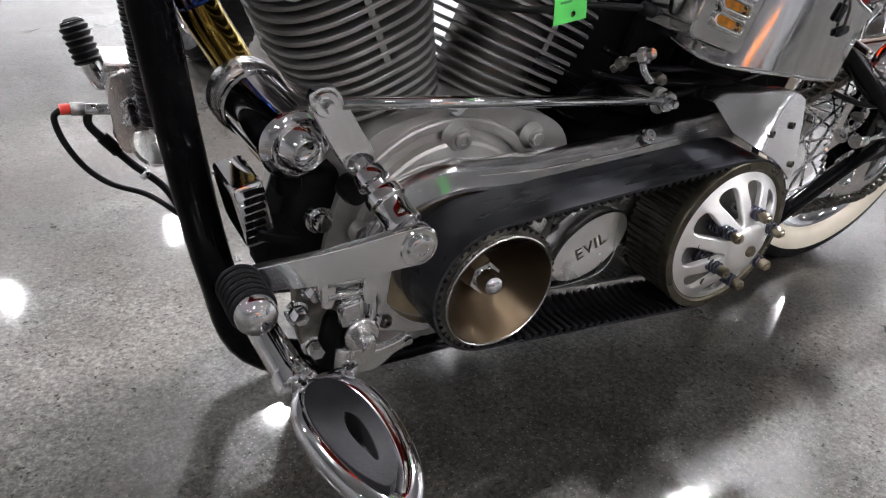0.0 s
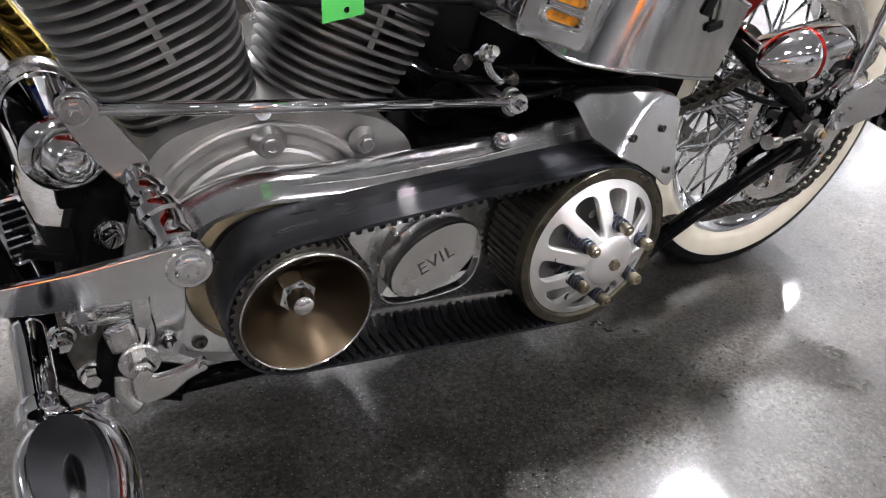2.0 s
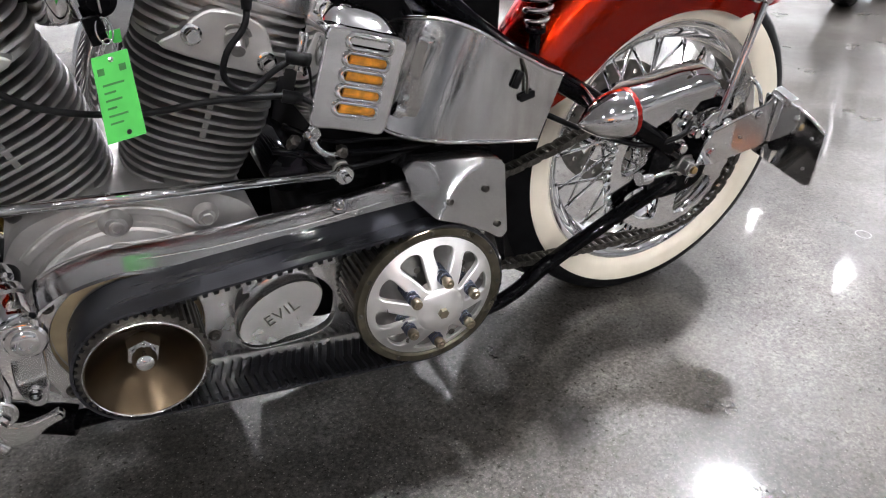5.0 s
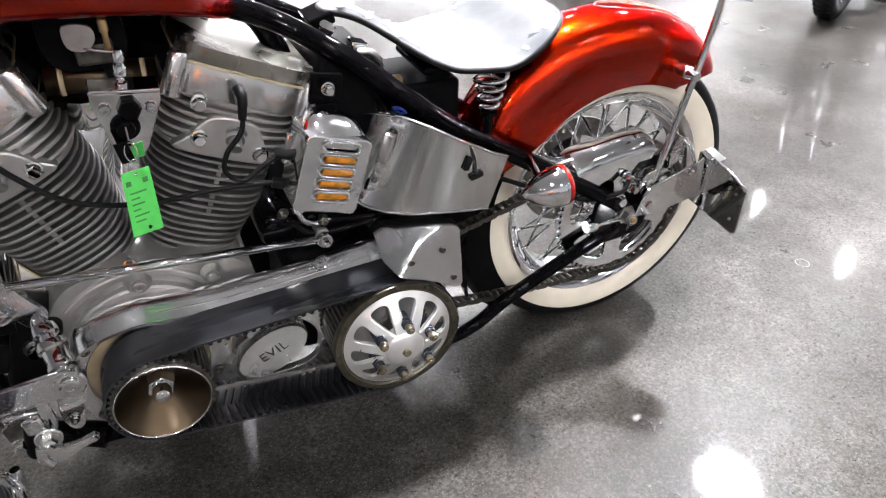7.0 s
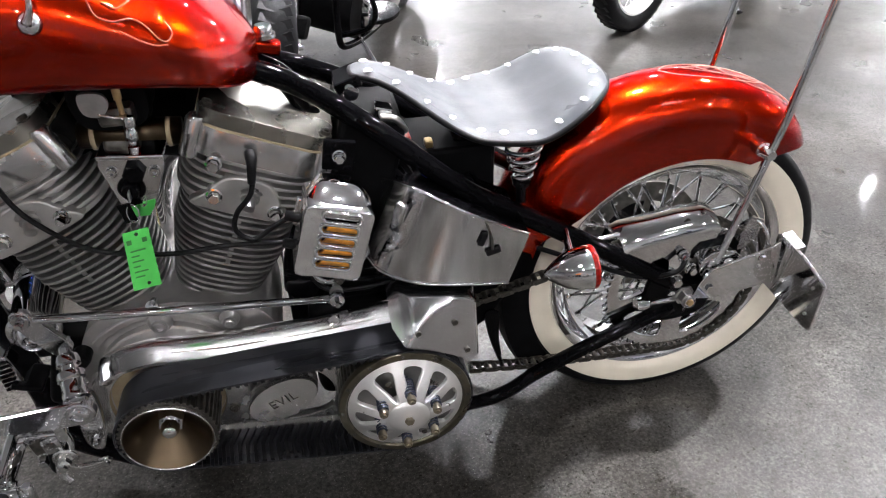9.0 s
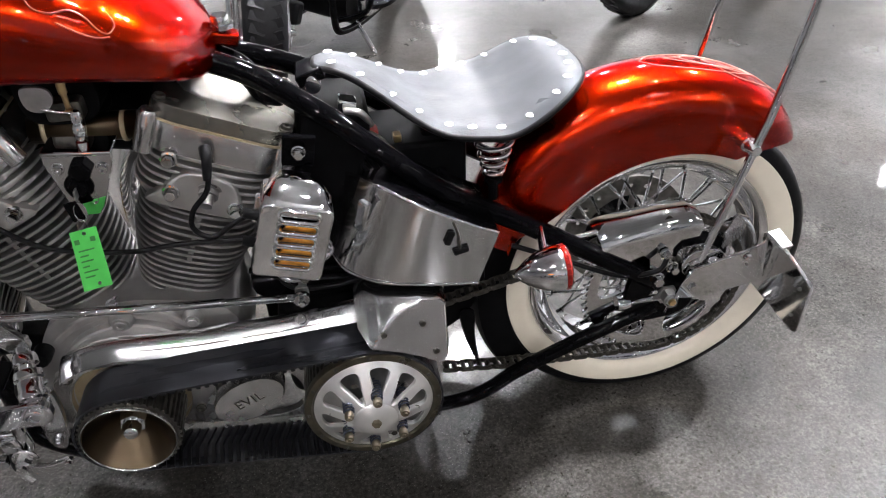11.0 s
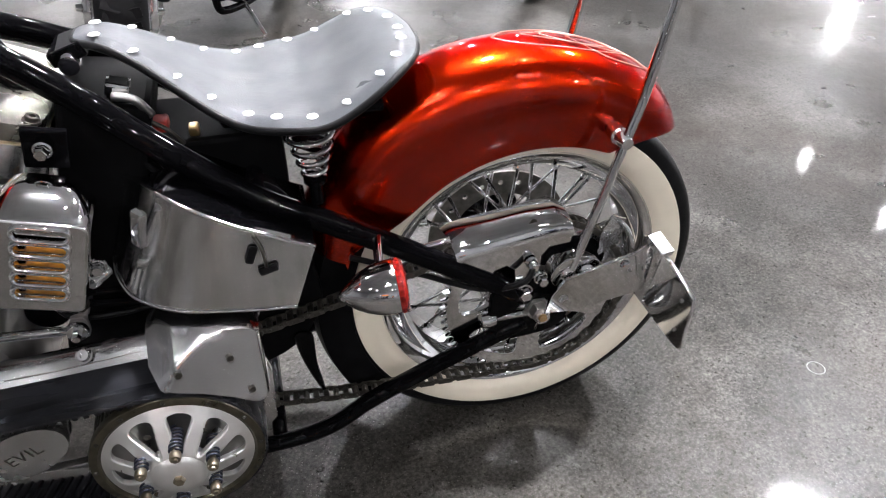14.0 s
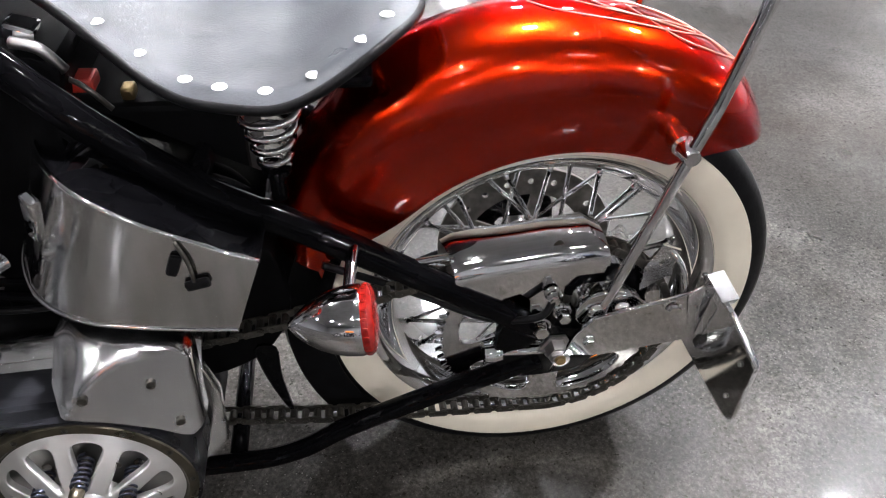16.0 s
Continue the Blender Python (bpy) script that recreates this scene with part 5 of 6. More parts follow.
def chrome_boxes():
    # the curved oil tank: polished sheet, flat to the rear, rolling inwards at the front
    cols = [(-0.622, -0.09, 0.512, -0.578, 0.63), (-0.617, -0.125, 0.502, -0.561, 0.641), (-0.604, -0.155, 0.494, -0.545, 0.647), (-0.585, -0.178, 0.491, -0.53, 0.649), (-0.56, -0.196, 0.489, -0.513, 0.645),
            (-0.53, -0.208, 0.486, -0.49, 0.635), (-0.484, -0.212, 0.480, -0.46, 0.617), (-0.455, -0.212, 0.475, -0.438, 0.604), (-0.42, -0.212, 0.470, -0.408, 0.588), (-0.398, -0.212, 0.468, -0.385, 0.575)]
    bm = bmesh.new()
    front, back = [], []
    for x, y, z0, xt, z1 in cols:
        front.append([bm.verts.new((x + (xt - x) * k / 6, y, z0 + (z1 - z0) * k / 6)) for k in range(7)])
        back.append([bm.verts.new((x + (xt - x) * k / 6 + 0.005, -0.06, z0 + (z1 - z0) * k / 6)) for k in range(7)])
    # the slanted rear edge
    edge = [(-0.388 + 0.034 * k / 6, 0.466 + (0.562 - 0.466) * k / 6) for k in range(7)]
    front.append([bm.verts.new((x, -0.212, z)) for x, z in edge])
    back.append([bm.verts.new((x, -0.06, z)) for x, z in edge])
    n = len(front)
    for rows, flip in ((front, False), (back, True)):
        for i in range(n - 1):
            for k in range(6):
                f = (rows[i][k], rows[i + 1][k], rows[i + 1][k + 1], rows[i][k + 1])
                bm.faces.new(f[::-1] if flip else f)
    for i in range(n - 1):
        bm.faces.new((front[i][0], back[i][0], back[i + 1][0], front[i + 1][0]))
    for k in range(6):
        bm.faces.new((front[-1][k], back[-1][k], back[-1][k + 1], front[-1][k + 1]))
        bm.faces.new((front[0][k], front[0][k + 1], back[0][k + 1], back[0][k]))
    bmesh.ops.recalc_face_normals(bm, faces=bm.faces[:])
    tops = bmesh.new()
    a = [tops.verts.new(r[6].co + Vector((0, 0.003, -0.004))) for r in front]
    b = [tops.verts.new(r[6].co + Vector((0, 0, -0.03))) for r in back]
    for i in range(n - 1):
        tops.faces.new((a[i], a[i + 1], b[i + 1], b[i]))
    ot = part("oil_tank", bm, BRUSHED, bike, "curved polished aluminium oil tank", 30)
    part("tank_top", tops, BLACK, ot, "black sheet across the top of the oil tank")
    rim = [(xt, y + 0.001, z1) for x, y, z0, xt, z1 in cols] + [(-0.354, -0.211, 0.562)]
    part("tank_seam", tube(rim, 0.003, 8, 4), CHROME, ot)
    rim = [(x, y + 0.001, z0) for x, y, z0, xt, z1 in cols] + [(-0.388, -0.211, 0.466)]
    part("tank_seam", tube(rim, 0.003, 8, 4), CHROME, ot)
    part("tank_hinge", box((0.02, 0.012, 0.06), pose(-0.563, -0.172, 0.6, 0, 18, -42), 0.004), CHROME, ot)
    part("tank_lug", lathe([(0, 0.03), (0.009, 0.03), (0.011, 0.024), (0.011, 0.0), (0, 0)], pose(-0.622, -0.15, 0.53, 90, 0, -30), 14), CHROME, ot)
    # rubber strap catch hanging down the face
    part("strap_pin", tube([(-0.428, -0.214, 0.595), (-0.42, -0.217, 0.57), (-0.418, -0.217, 0.545)], 0.0022, 8), DARKSTEEL, ot)
    part("strap_grip", box((0.026, 0.007, 0.012), pose(-0.416, -0.2155, 0.54, 0, -14, 0), 0.0035), RUBBER, ot)
    part("strap_grip", box((0.012, 0.007, 0.026), pose(-0.434, -0.2155, 0.566, 0, 22, 0), 0.0035), RUBBER, ot)
    # the louvred chrome coil cover
    m = Matrix.Translation((-0.6705, -0.15, 0.5985)) @ Matrix.Rotation(radians(16.5), 4, "Y") @ XZ
    outl = round_outline([(-0.049, -0.062), (-0.02, -0.0635), (0.02, -0.0635), (0.049, -0.062), (0.0525, -0.03), (0.0525, 0.03), (0.05, 0.06), (0.02, 0.063), (-0.02, 0.063), (-0.05, 0.06), (-0.0525, 0.03), (-0.0525, -0.03)], 3)
    slot = lambda k, g=0.0: [(0.004 + (0.021 if c > 0 else -0.021) + (0.0062 + g) * c, 0.0485 - k * 0.0207 + (0.0062 + g) * s) for c, s in [(math.cos(j * math.tau / 20 + 0.15), math.sin(j * math.tau / 20 + 0.15)) for j in range(20)]]
    cv = part("coil_cover", slab(outl, 0.075, m, [slot(k) for k in range(5)], 0.005, 2), CHROME, bike, "chrome coil cover with five pressed louvres")
    part("ignition_coil", box((0.046, 0.1, 0.02), m @ Matrix.Translation((0.011, 0.007, 0.054)), 0.002), COILWRAP, cv, "orange wrapped ignition coil inside the cover")
    # black block behind the left part of the slots
    part("slot_backing", box((0.03, 0.1, 0.02), m @ Matrix.Translation((-0.024, 0.007, 0.05)), 0.002), BLACK, cv)
    for k in range(5):
        rim = [m @ Vector((x, y, 0.0765 + 0.003 * max(0.0, -(y - (0.0485 - k * 0.0207)) / 0.0085))) for x, y in slot(k, 0.0018)]
        part("louvre", sweep(bmesh.new(), rim, 0.0032, 8, True), CHROME, cv)
    bm = bmesh.new()
    rings = []
    for k in range(13):
        t = k / 12
        d, up = 0.0745 * (1 - t), 0.056 + 0.026 * math.sin(min(1.0, t * 1.25) * math.pi / 2)
        hw = 0.0505 - 0.01 * t * t
        ring = []
        for j in range(15):
            u = -1 + 2 * j / 14
            ring.append(bm.verts.new((hw * u, up - 0.012 * abs(u) ** 5 - 0.002 * u * u, d)))
        ring += [bm.verts.new((hw, 0.045, d)), bm.verts.new((-hw, 0.045, d))]
        rings.append(ring)
    for a, b in zip(rings, rings[1:]):
        for j in range(17):
            bm.faces.new((a[j], a[(j + 1) % 17], b[(j + 1) % 17], b[j]))
    bm.faces.new(rings[0])
    bm.faces.new(rings[-1][::-1])
    bmesh.ops.recalc_face_normals(bm, faces=bm.faces[:])
    bmesh.ops.transform(bm, matrix=m, verts=bm.verts[:])
    part("cover_hood", bm, CHROME, cv, "rolled chrome top of the cover", 45)
    part("cover_tab", box((0.02, 0.012, 0.05), pose(-0.715, -0.15, 0.62, 0, 16, 0), 0.003), CHROME, cv)
    part("cover_bolt", bolt(out_y(-0.645, -0.14, 0.705), 0.008, 0.018), CHROME, cv)
    part("coil_bracket", box((0.05, 0.012, 0.05), pose(-0.645, -0.128, 0.7, 0, 10, 0), 0.003), BLACK, cv)
    part("cover_bolt", bolt(out_y(-0.625, -0.16, 0.545), 0.008, 0.016), CHROME, cv)
    for x, z in ((-0.735, 0.617), (-0.745, 0.567)):
        part("lead_boot", tube([(x + 0.03, -0.16, z - 0.008), (x - 0.005, -0.155, z + 0.002)], 0.0085, 12, 0), RUBBER, cv)


chrome_boxes()


def leads():
    part("plug_lead", tube([(-1.14, -0.13, 0.72), (-1.12, -0.15, 0.69), (-1.095, -0.155, 0.655), (-1.043, -0.155, 0.605), (-0.984, -0.15, 0.58), (-0.909, -0.15, 0.57), (-0.839, -0.15, 0.573), (-0.735, -0.152, 0.567)], 0.0042, 10), RUBBER, bike, "black ignition lead")
    ld = part("plug_lead", tube([(-0.776, -0.14, 0.712), (-0.784, -0.152, 0.665), (-0.811, -0.155, 0.633), (-0.818, -0.155, 0.602), (-0.793, -0.155, 0.582), (-0.755, -0.155, 0.604), (-0.725, -0.155, 0.618)], 0.0042, 10), RUBBER, bike)
    part("plug_boot", tube([(-0.778, -0.13, 0.722), (-0.776, -0.146, 0.712), (-0.781, -0.152, 0.68)], [0.0085, 0.0085, 0.0085, 0.009, 0.009, 0.0085, 0.008, 0.0075, 0.0075, 0.007, 0.007, 0.0065, 0.006], 12, 6), RUBBER, ld)


leads()


def under_seat():
    bx = part("battery", box((0.2, 0.15, 0.15), pose(-0.472, 0.02, 0.575), 0.008), DARKCAST, bike, "black battery with white label under the seat")
    part("warning_label", box((0.02, 0.003, 0.012), pose(-0.405, -0.0565, 0.563, 0, 4, 0)), REDPLASTIC, bx)
    # box added to fill the gap with black and keep lamp light off the fins
    part("dark_gap_box", box((0.11, 0.2, 0.34), pose(-0.622, 0.02, 0.56, 0, 14, 0), 0.01), DARKCAST, bike, "black box added to darken the gap behind the rear cylinder")
    part("battery_cap", box((0.045, 0.03, 0.016), pose(-0.54, -0.03, 0.668), 0.004), REDPLASTIC, bx)
    part("battery_cap", box((0.014, 0.02, 0.014), pose(-0.487, -0.035, 0.657), 0.003), BRASS, bx)
    w = part("wiring", tube([(-0.6, -0.03, 0.72), (-0.57, -0.055, 0.685), (-0.545, -0.06, 0.65), (-0.522, -0.068, 0.612), (-0.5, -0.066, 0.58)], 0.0055, 10), RUBBER, bike, "tangled black wiring with a blue lead")
    part("wire", tube([(-0.62, -0.02, 0.71), (-0.585, -0.065, 0.69), (-0.555, -0.075, 0.64), (-0.53, -0.068, 0.6)], 0.004, 10), RUBBER, w)
    part("wire", tube([(-0.58, -0.05, 0.72), (-0.55, -0.05, 0.69), (-0.52, -0.06, 0.675), (-0.5, -0.06, 0.65)], 0.003, 8), DARKSTEEL, w)
    part("wire", tube([(-0.52, -0.062, 0.6), (-0.505, -0.064, 0.614), (-0.488, -0.063, 0.61), (-0.478, -0.06, 0.595)], 0.0022, 8), BLUEWIRE, w)
    part("wire", tube([(-0.47, -0.06, 0.565), (-0.44, -0.07, 0.572), (-0.4, -0.07, 0.56), (-0.37, -0.06, 0.53)], 0.005, 10), RUBBER, w)
    part("wire", tube([(-0.57, -0.07, 0.73), (-0.545, -0.075, 0.725), (-0.53, -0.07, 0.7)], 0.006, 10), STEEL, w)
    part("relay", box((0.03, 0.03, 0.025), pose(-0.565, -0.05, 0.73, 0, 15, 0), 0.004), CHROME, w)
    part("wire", tube([(-0.76, -0.1, 0.47), (-0.7, -0.12, 0.462), (-0.6, -0.13, 0.455), (-0.5, -0.13, 0.45), (-0.4, -0.11, 0.452)], 0.006, 10), BLACK, w)
    part("wire", tube([(-0.74, -0.09, 0.5), (-0.68, -0.12, 0.478), (-0.58, -0.125, 0.47), (-0.47, -0.135, 0.44), (-0.42, -0.12, 0.42)], 0.005, 10), BLACK, w)
    part("wire", tube([(-0.72, -0.1, 0.46), (-0.69, -0.125, 0.44), (-0.62, -0.13, 0.438), (-0.55, -0.12, 0.445)], 0.0045, 10), RUBBER, w)
    hb = part("hose_union", lathe([(0, 0.02), (0.007, 0.02), (0.008, 0.012), (0.0115, 0.01), (0.0115, 0.0), (0.007, -0.002), (0.007, -0.014), (0, -0.014)], pose(-0.712, -0.135, 0.5, 60, 20, 0), 6), CHROME, bike, "chrome oil line union with braided end")
    for x, y, z, a in ((-0.735, -0.12, 0.485, 40), (-0.668, -0.13, 0.468, 100)):
        part("union_nut", lathe([(0, 0.016), (0.0055, 0.016), (0.0065, 0.012), (0.009, 0.01), (0.009, 0.0), (0.0055, -0.002), (0.0055, -0.01), (0, -0.01)], pose(x, y, z, a, 25, 0), 6), DARKSTEEL, hb)
    part("union_elbow", tube([(-0.712, -0.135, 0.5), (-0.705, -0.14, 0.48), (-0.69, -0.14, 0.468), (-0.67, -0.13, 0.464)], 0.0055, 12), CHROME, hb)
    part("gearbox_tail", slab(round_outline([(-0.52, 0.5), (-0.38, 0.48), (-0.352, 0.42), (-0.35, 0.35), (-0.395, 0.278), (-0.47, 0.242), (-0.56, 0.23), (-0.58, 0.4)], 3), 0.17, at_y(0.085), (), 0.008), DARKCAST, bike, "black rear casing of the gearbox")
    part("gearbox_cover", box((0.2, 0.15, 0.13), pose(-0.47, 0.0, 0.43), 0.02, 3), DARKCAST, bike, "black box section behind the oil tank")


under_seat()


def rear_fittings():
    # the bullet turn signal
    m = Matrix.Translation((-0.334, -0.234, 0.49)) @ Vector((1.0, -0.06, 0.1)).to_track_quat("Z", "Y").to_matrix().to_4x4()
    ts = part("turn_signal", lathe([(0.0, 0.0), (0.004, 0.0015), (0.0125, 0.01), (0.021, 0.021), (0.0285, 0.034), (0.0335, 0.047), (0.0365, 0.06), (0.0375, 0.072), (0.0375, 0.078), (0.036, 0.08)], m, 48), CHROME, bike, "chrome bullet turn signal with red lens")
    part("lens", lathe([(0.036, 0.0785), (0.0368, 0.08), (0.0368, 0.0865), (0.034, 0.0895), (0.027, 0.092), (0.013, 0.0935), (0, 0.094)], m, 48), REDLENS, ts)
    for k in range(24):
        part("lens_rib", box((0.0014, 0.003, 0.0055), m @ Matrix.Rotation(k * math.tau / 24, 4, "Z") @ Matrix.Translation((0.0369, 0, 0.0835)), 0.0005, 1), REDLENS, ts)
    part("signal_stalk", tube([(-0.27, -0.19, 0.49), (-0.265, -0.15, 0.5), (-0.26, -0.12, 0.505)], 0.007, 12), CHROME, ts)
    # chrome chain guard over the sprocket
    outl = [(-0.14, 0.43), (-0.128, 0.44), (0.035, 0.463), (0.048, 0.455), (0.045, 0.44), (0.01, 0.437), (-0.003, 0.42), (-0.002, 0.385), (0.004, 0.36), (-0.03, 0.352), (-0.043, 0.37), (-0.046, 0.4), (-0.06, 0.412), (-0.08, 0.405), (-0.092, 0.38), (-0.12, 0.385)]
    cg = part("chain_guard", slab(outl, 0.004, at_y(-0.13), (), 0.001, 1), CHROME, bike, "chrome chain guard with scalloped lower edge")
    bm = bmesh.new()
    rings = []
    for x, z in [(-0.142, 0.432), (-0.128, 0.441), (-0.08, 0.449), (-0.02, 0.457), (0.03, 0.464), (0.048, 0.457)]:
        rings.append([bm.verts.new((x + dx, y, z + dz)) for y, dz, dx in ((-0.136, -0.004, 0), (-0.136, 0.006, 0), (-0.128, 0.018, -0.002), (-0.115, 0.028, -0.006), (-0.1, 0.034, -0.01), (-0.085, 0.036, -0.015))])
    for a, b in zip(rings, rings[1:]):
        for k in range(5):
            bm.faces.new((a[k], b[k], b[k + 1], a[k + 1]))
    bmesh.ops.recalc_face_normals(bm, faces=bm.faces[:])
    bmesh.ops.solidify(bm, geom=bm.faces[:], thickness=0.002)
    part("guard_top", bm, CHROME, cg)
    part("guard_stay", tube([(-0.15, -0.12, 0.47), (-0.2, -0.12, 0.462), (-0.225, -0.115, 0.45)], 0.005, 10), CHROME, cg)
    # brake caliper
    cal = part("brake_caliper", slab(round_outline([(0.012, 0.39), (0.022, 0.365), (0.06, 0.352), (0.095, 0.365), (0.1, 0.395), (0.07, 0.418), (0.03, 0.415)], 4), 0.035, at_y(-0.115), (), 0.009, 3), CHROME, bike, "chrome four-piston rear brake caliper")
    for x, z in ((0.04, 0.387), (0.072, 0.388)):
        part("piston_cover", lathe([(0.0, 0.006), (0.009, 0.006), (0.0125, 0.003), (0.013, 0), (0, 0)], out_y(x, -0.149, z), 24), POLISHED, cal)
    part("caliper_mount", slab(round_outline([(-0.03, 0.34), (0.0, 0.38), (0.03, 0.43), (0.08, 0.43), (0.115, 0.4), (0.11, 0.36), (0.06, 0.34), (0.02, 0.33)], 4), 0.012, at_y(-0.105), (), 0.003), BLACK, cal)
    part("banjo_bolt", bolt(out_y(-0.02, -0.137, 0.415), 0.0075, 0.018), CHROME, cal)
    part("brake_hose", tube([(-0.02, -0.15, 0.415), (-0.04, -0.155, 0.39), (-0.1, -0.13, 0.37), (-0.2, -0.1, 0.4), (-0.3, -0.1, 0.45)], 0.005, 10), RUBBER, cal)
    # the side number-plate holder
    lb = part("plate_holder", slab([(0.012, 0.36), (0.03, 0.385), (0.146, 0.418), (0.168, 0.337), (0.05, 0.318), (0.02, 0.27), (-0.012, 0.288)], 0.005, at_y(-0.158), [circle(0.0, 0.312, 0.012, 18)], 0.001, 1), CHROME, bike, "polished side-mount number plate holder")
    part("holder_lip", tube([(0.03, -0.161, 0.386), (0.146, -0.161, 0.419)], 0.003, 8, 0), CHROME, lb)

    def panel(name, corners, thick, parent, material):
        a, b, c, d = [Vector(p) for p in corners]
        nrm = (b - a).cross(d - a).normalized() * thick
        bm = bmesh.new()
        vs = [bm.verts.new(p) for p in (a, b, c, d)] + [bm.verts.new(p + nrm) for p in (a, b, c, d)]
        for f in ((0, 1, 2, 3), (7, 6, 5, 4), (0, 4, 5, 1), (1, 5, 6, 2), (2, 6, 7, 3), (3, 7, 4, 0)):
            bm.faces.new([vs[i] for i in f])
        bmesh.ops.recalc_face_normals(bm, faces=bm.faces[:])
        bmesh.ops.bevel(bm, geom=bm.edges[:], offset=0.0012, segments=2, profile=0.5, affect="EDGES")
        return part(name, bm, material, parent)
    def plate(name, outline, thick, material, bevel=0.0015):
        """A flat bent plate given by its outline in y, z; it stands across the machine and leans back with y."""
        bm = slab(outline, thick, None, (), bevel)
        for v in bm.verts:
            y, z, x = v.co.x, v.co.y, v.co.z
            v.co = Vector((x + 0.172 - 0.18 * (y + 0.12), y, z))
        bmesh.ops.recalc_face_normals(bm, faces=bm.faces[:])
        return part(name, bm, material, lb)
    plate("plate_face", [(-0.135, 0.311), (-0.254, 0.284), (-0.262, 0.29), (-0.262, 0.388), (-0.256, 0.396), (-0.202, 0.42), (-0.17, 0.428), (-0.135, 0.43)], 0.0075, CHROME)
    panel("holder_face", [(0.168, -0.162, 0.337), (0.148, -0.162, 0.42), (0.17, -0.158, 0.428), (0.178, -0.158, 0.34)], 0.004, lb, CHROME)
    part("step_block", box((0.026, 0.042, 0.014), pose(0.184, -0.168, 0.433, 20, 0, 12), 0.002), POLISHED, lb)
    part("plate_edge", tube([(0.199, -0.262, 0.391), (0.192, -0.232, 0.41), (0.186, -0.2, 0.423)], 0.0035, 8, 0), POLISHED, lb)
    part("holder_stay", tube([(0.15, -0.15, 0.415), (0.14, -0.14, 0.45), (0.12, -0.12, 0.47)], 0.004, 10), CHROME, lb)
    part("stay_plate", slab([(0.10, 0.40), (0.135, 0.425), (0.14, 0.465), (0.115, 0.475), (0.098, 0.44)], 0.004, at_y(-0.125), [circle(0.12, 0.445, 0.004, 10)]), POLISHED, lb)
    for z in (0.376, 0.315):
        part("plate_screw", lathe([(0, 0.002), (0.003, 0.002), (0.0035, 0), (0, 0)], pose(0.1935, -0.242, z, 0, -90, 0), 12), STEEL, lb)
    part("holder_bolt", bolt(out_y(0.128, -0.163, 0.405), 0.0075, 0.012), CHROME, lb)


rear_fittings()


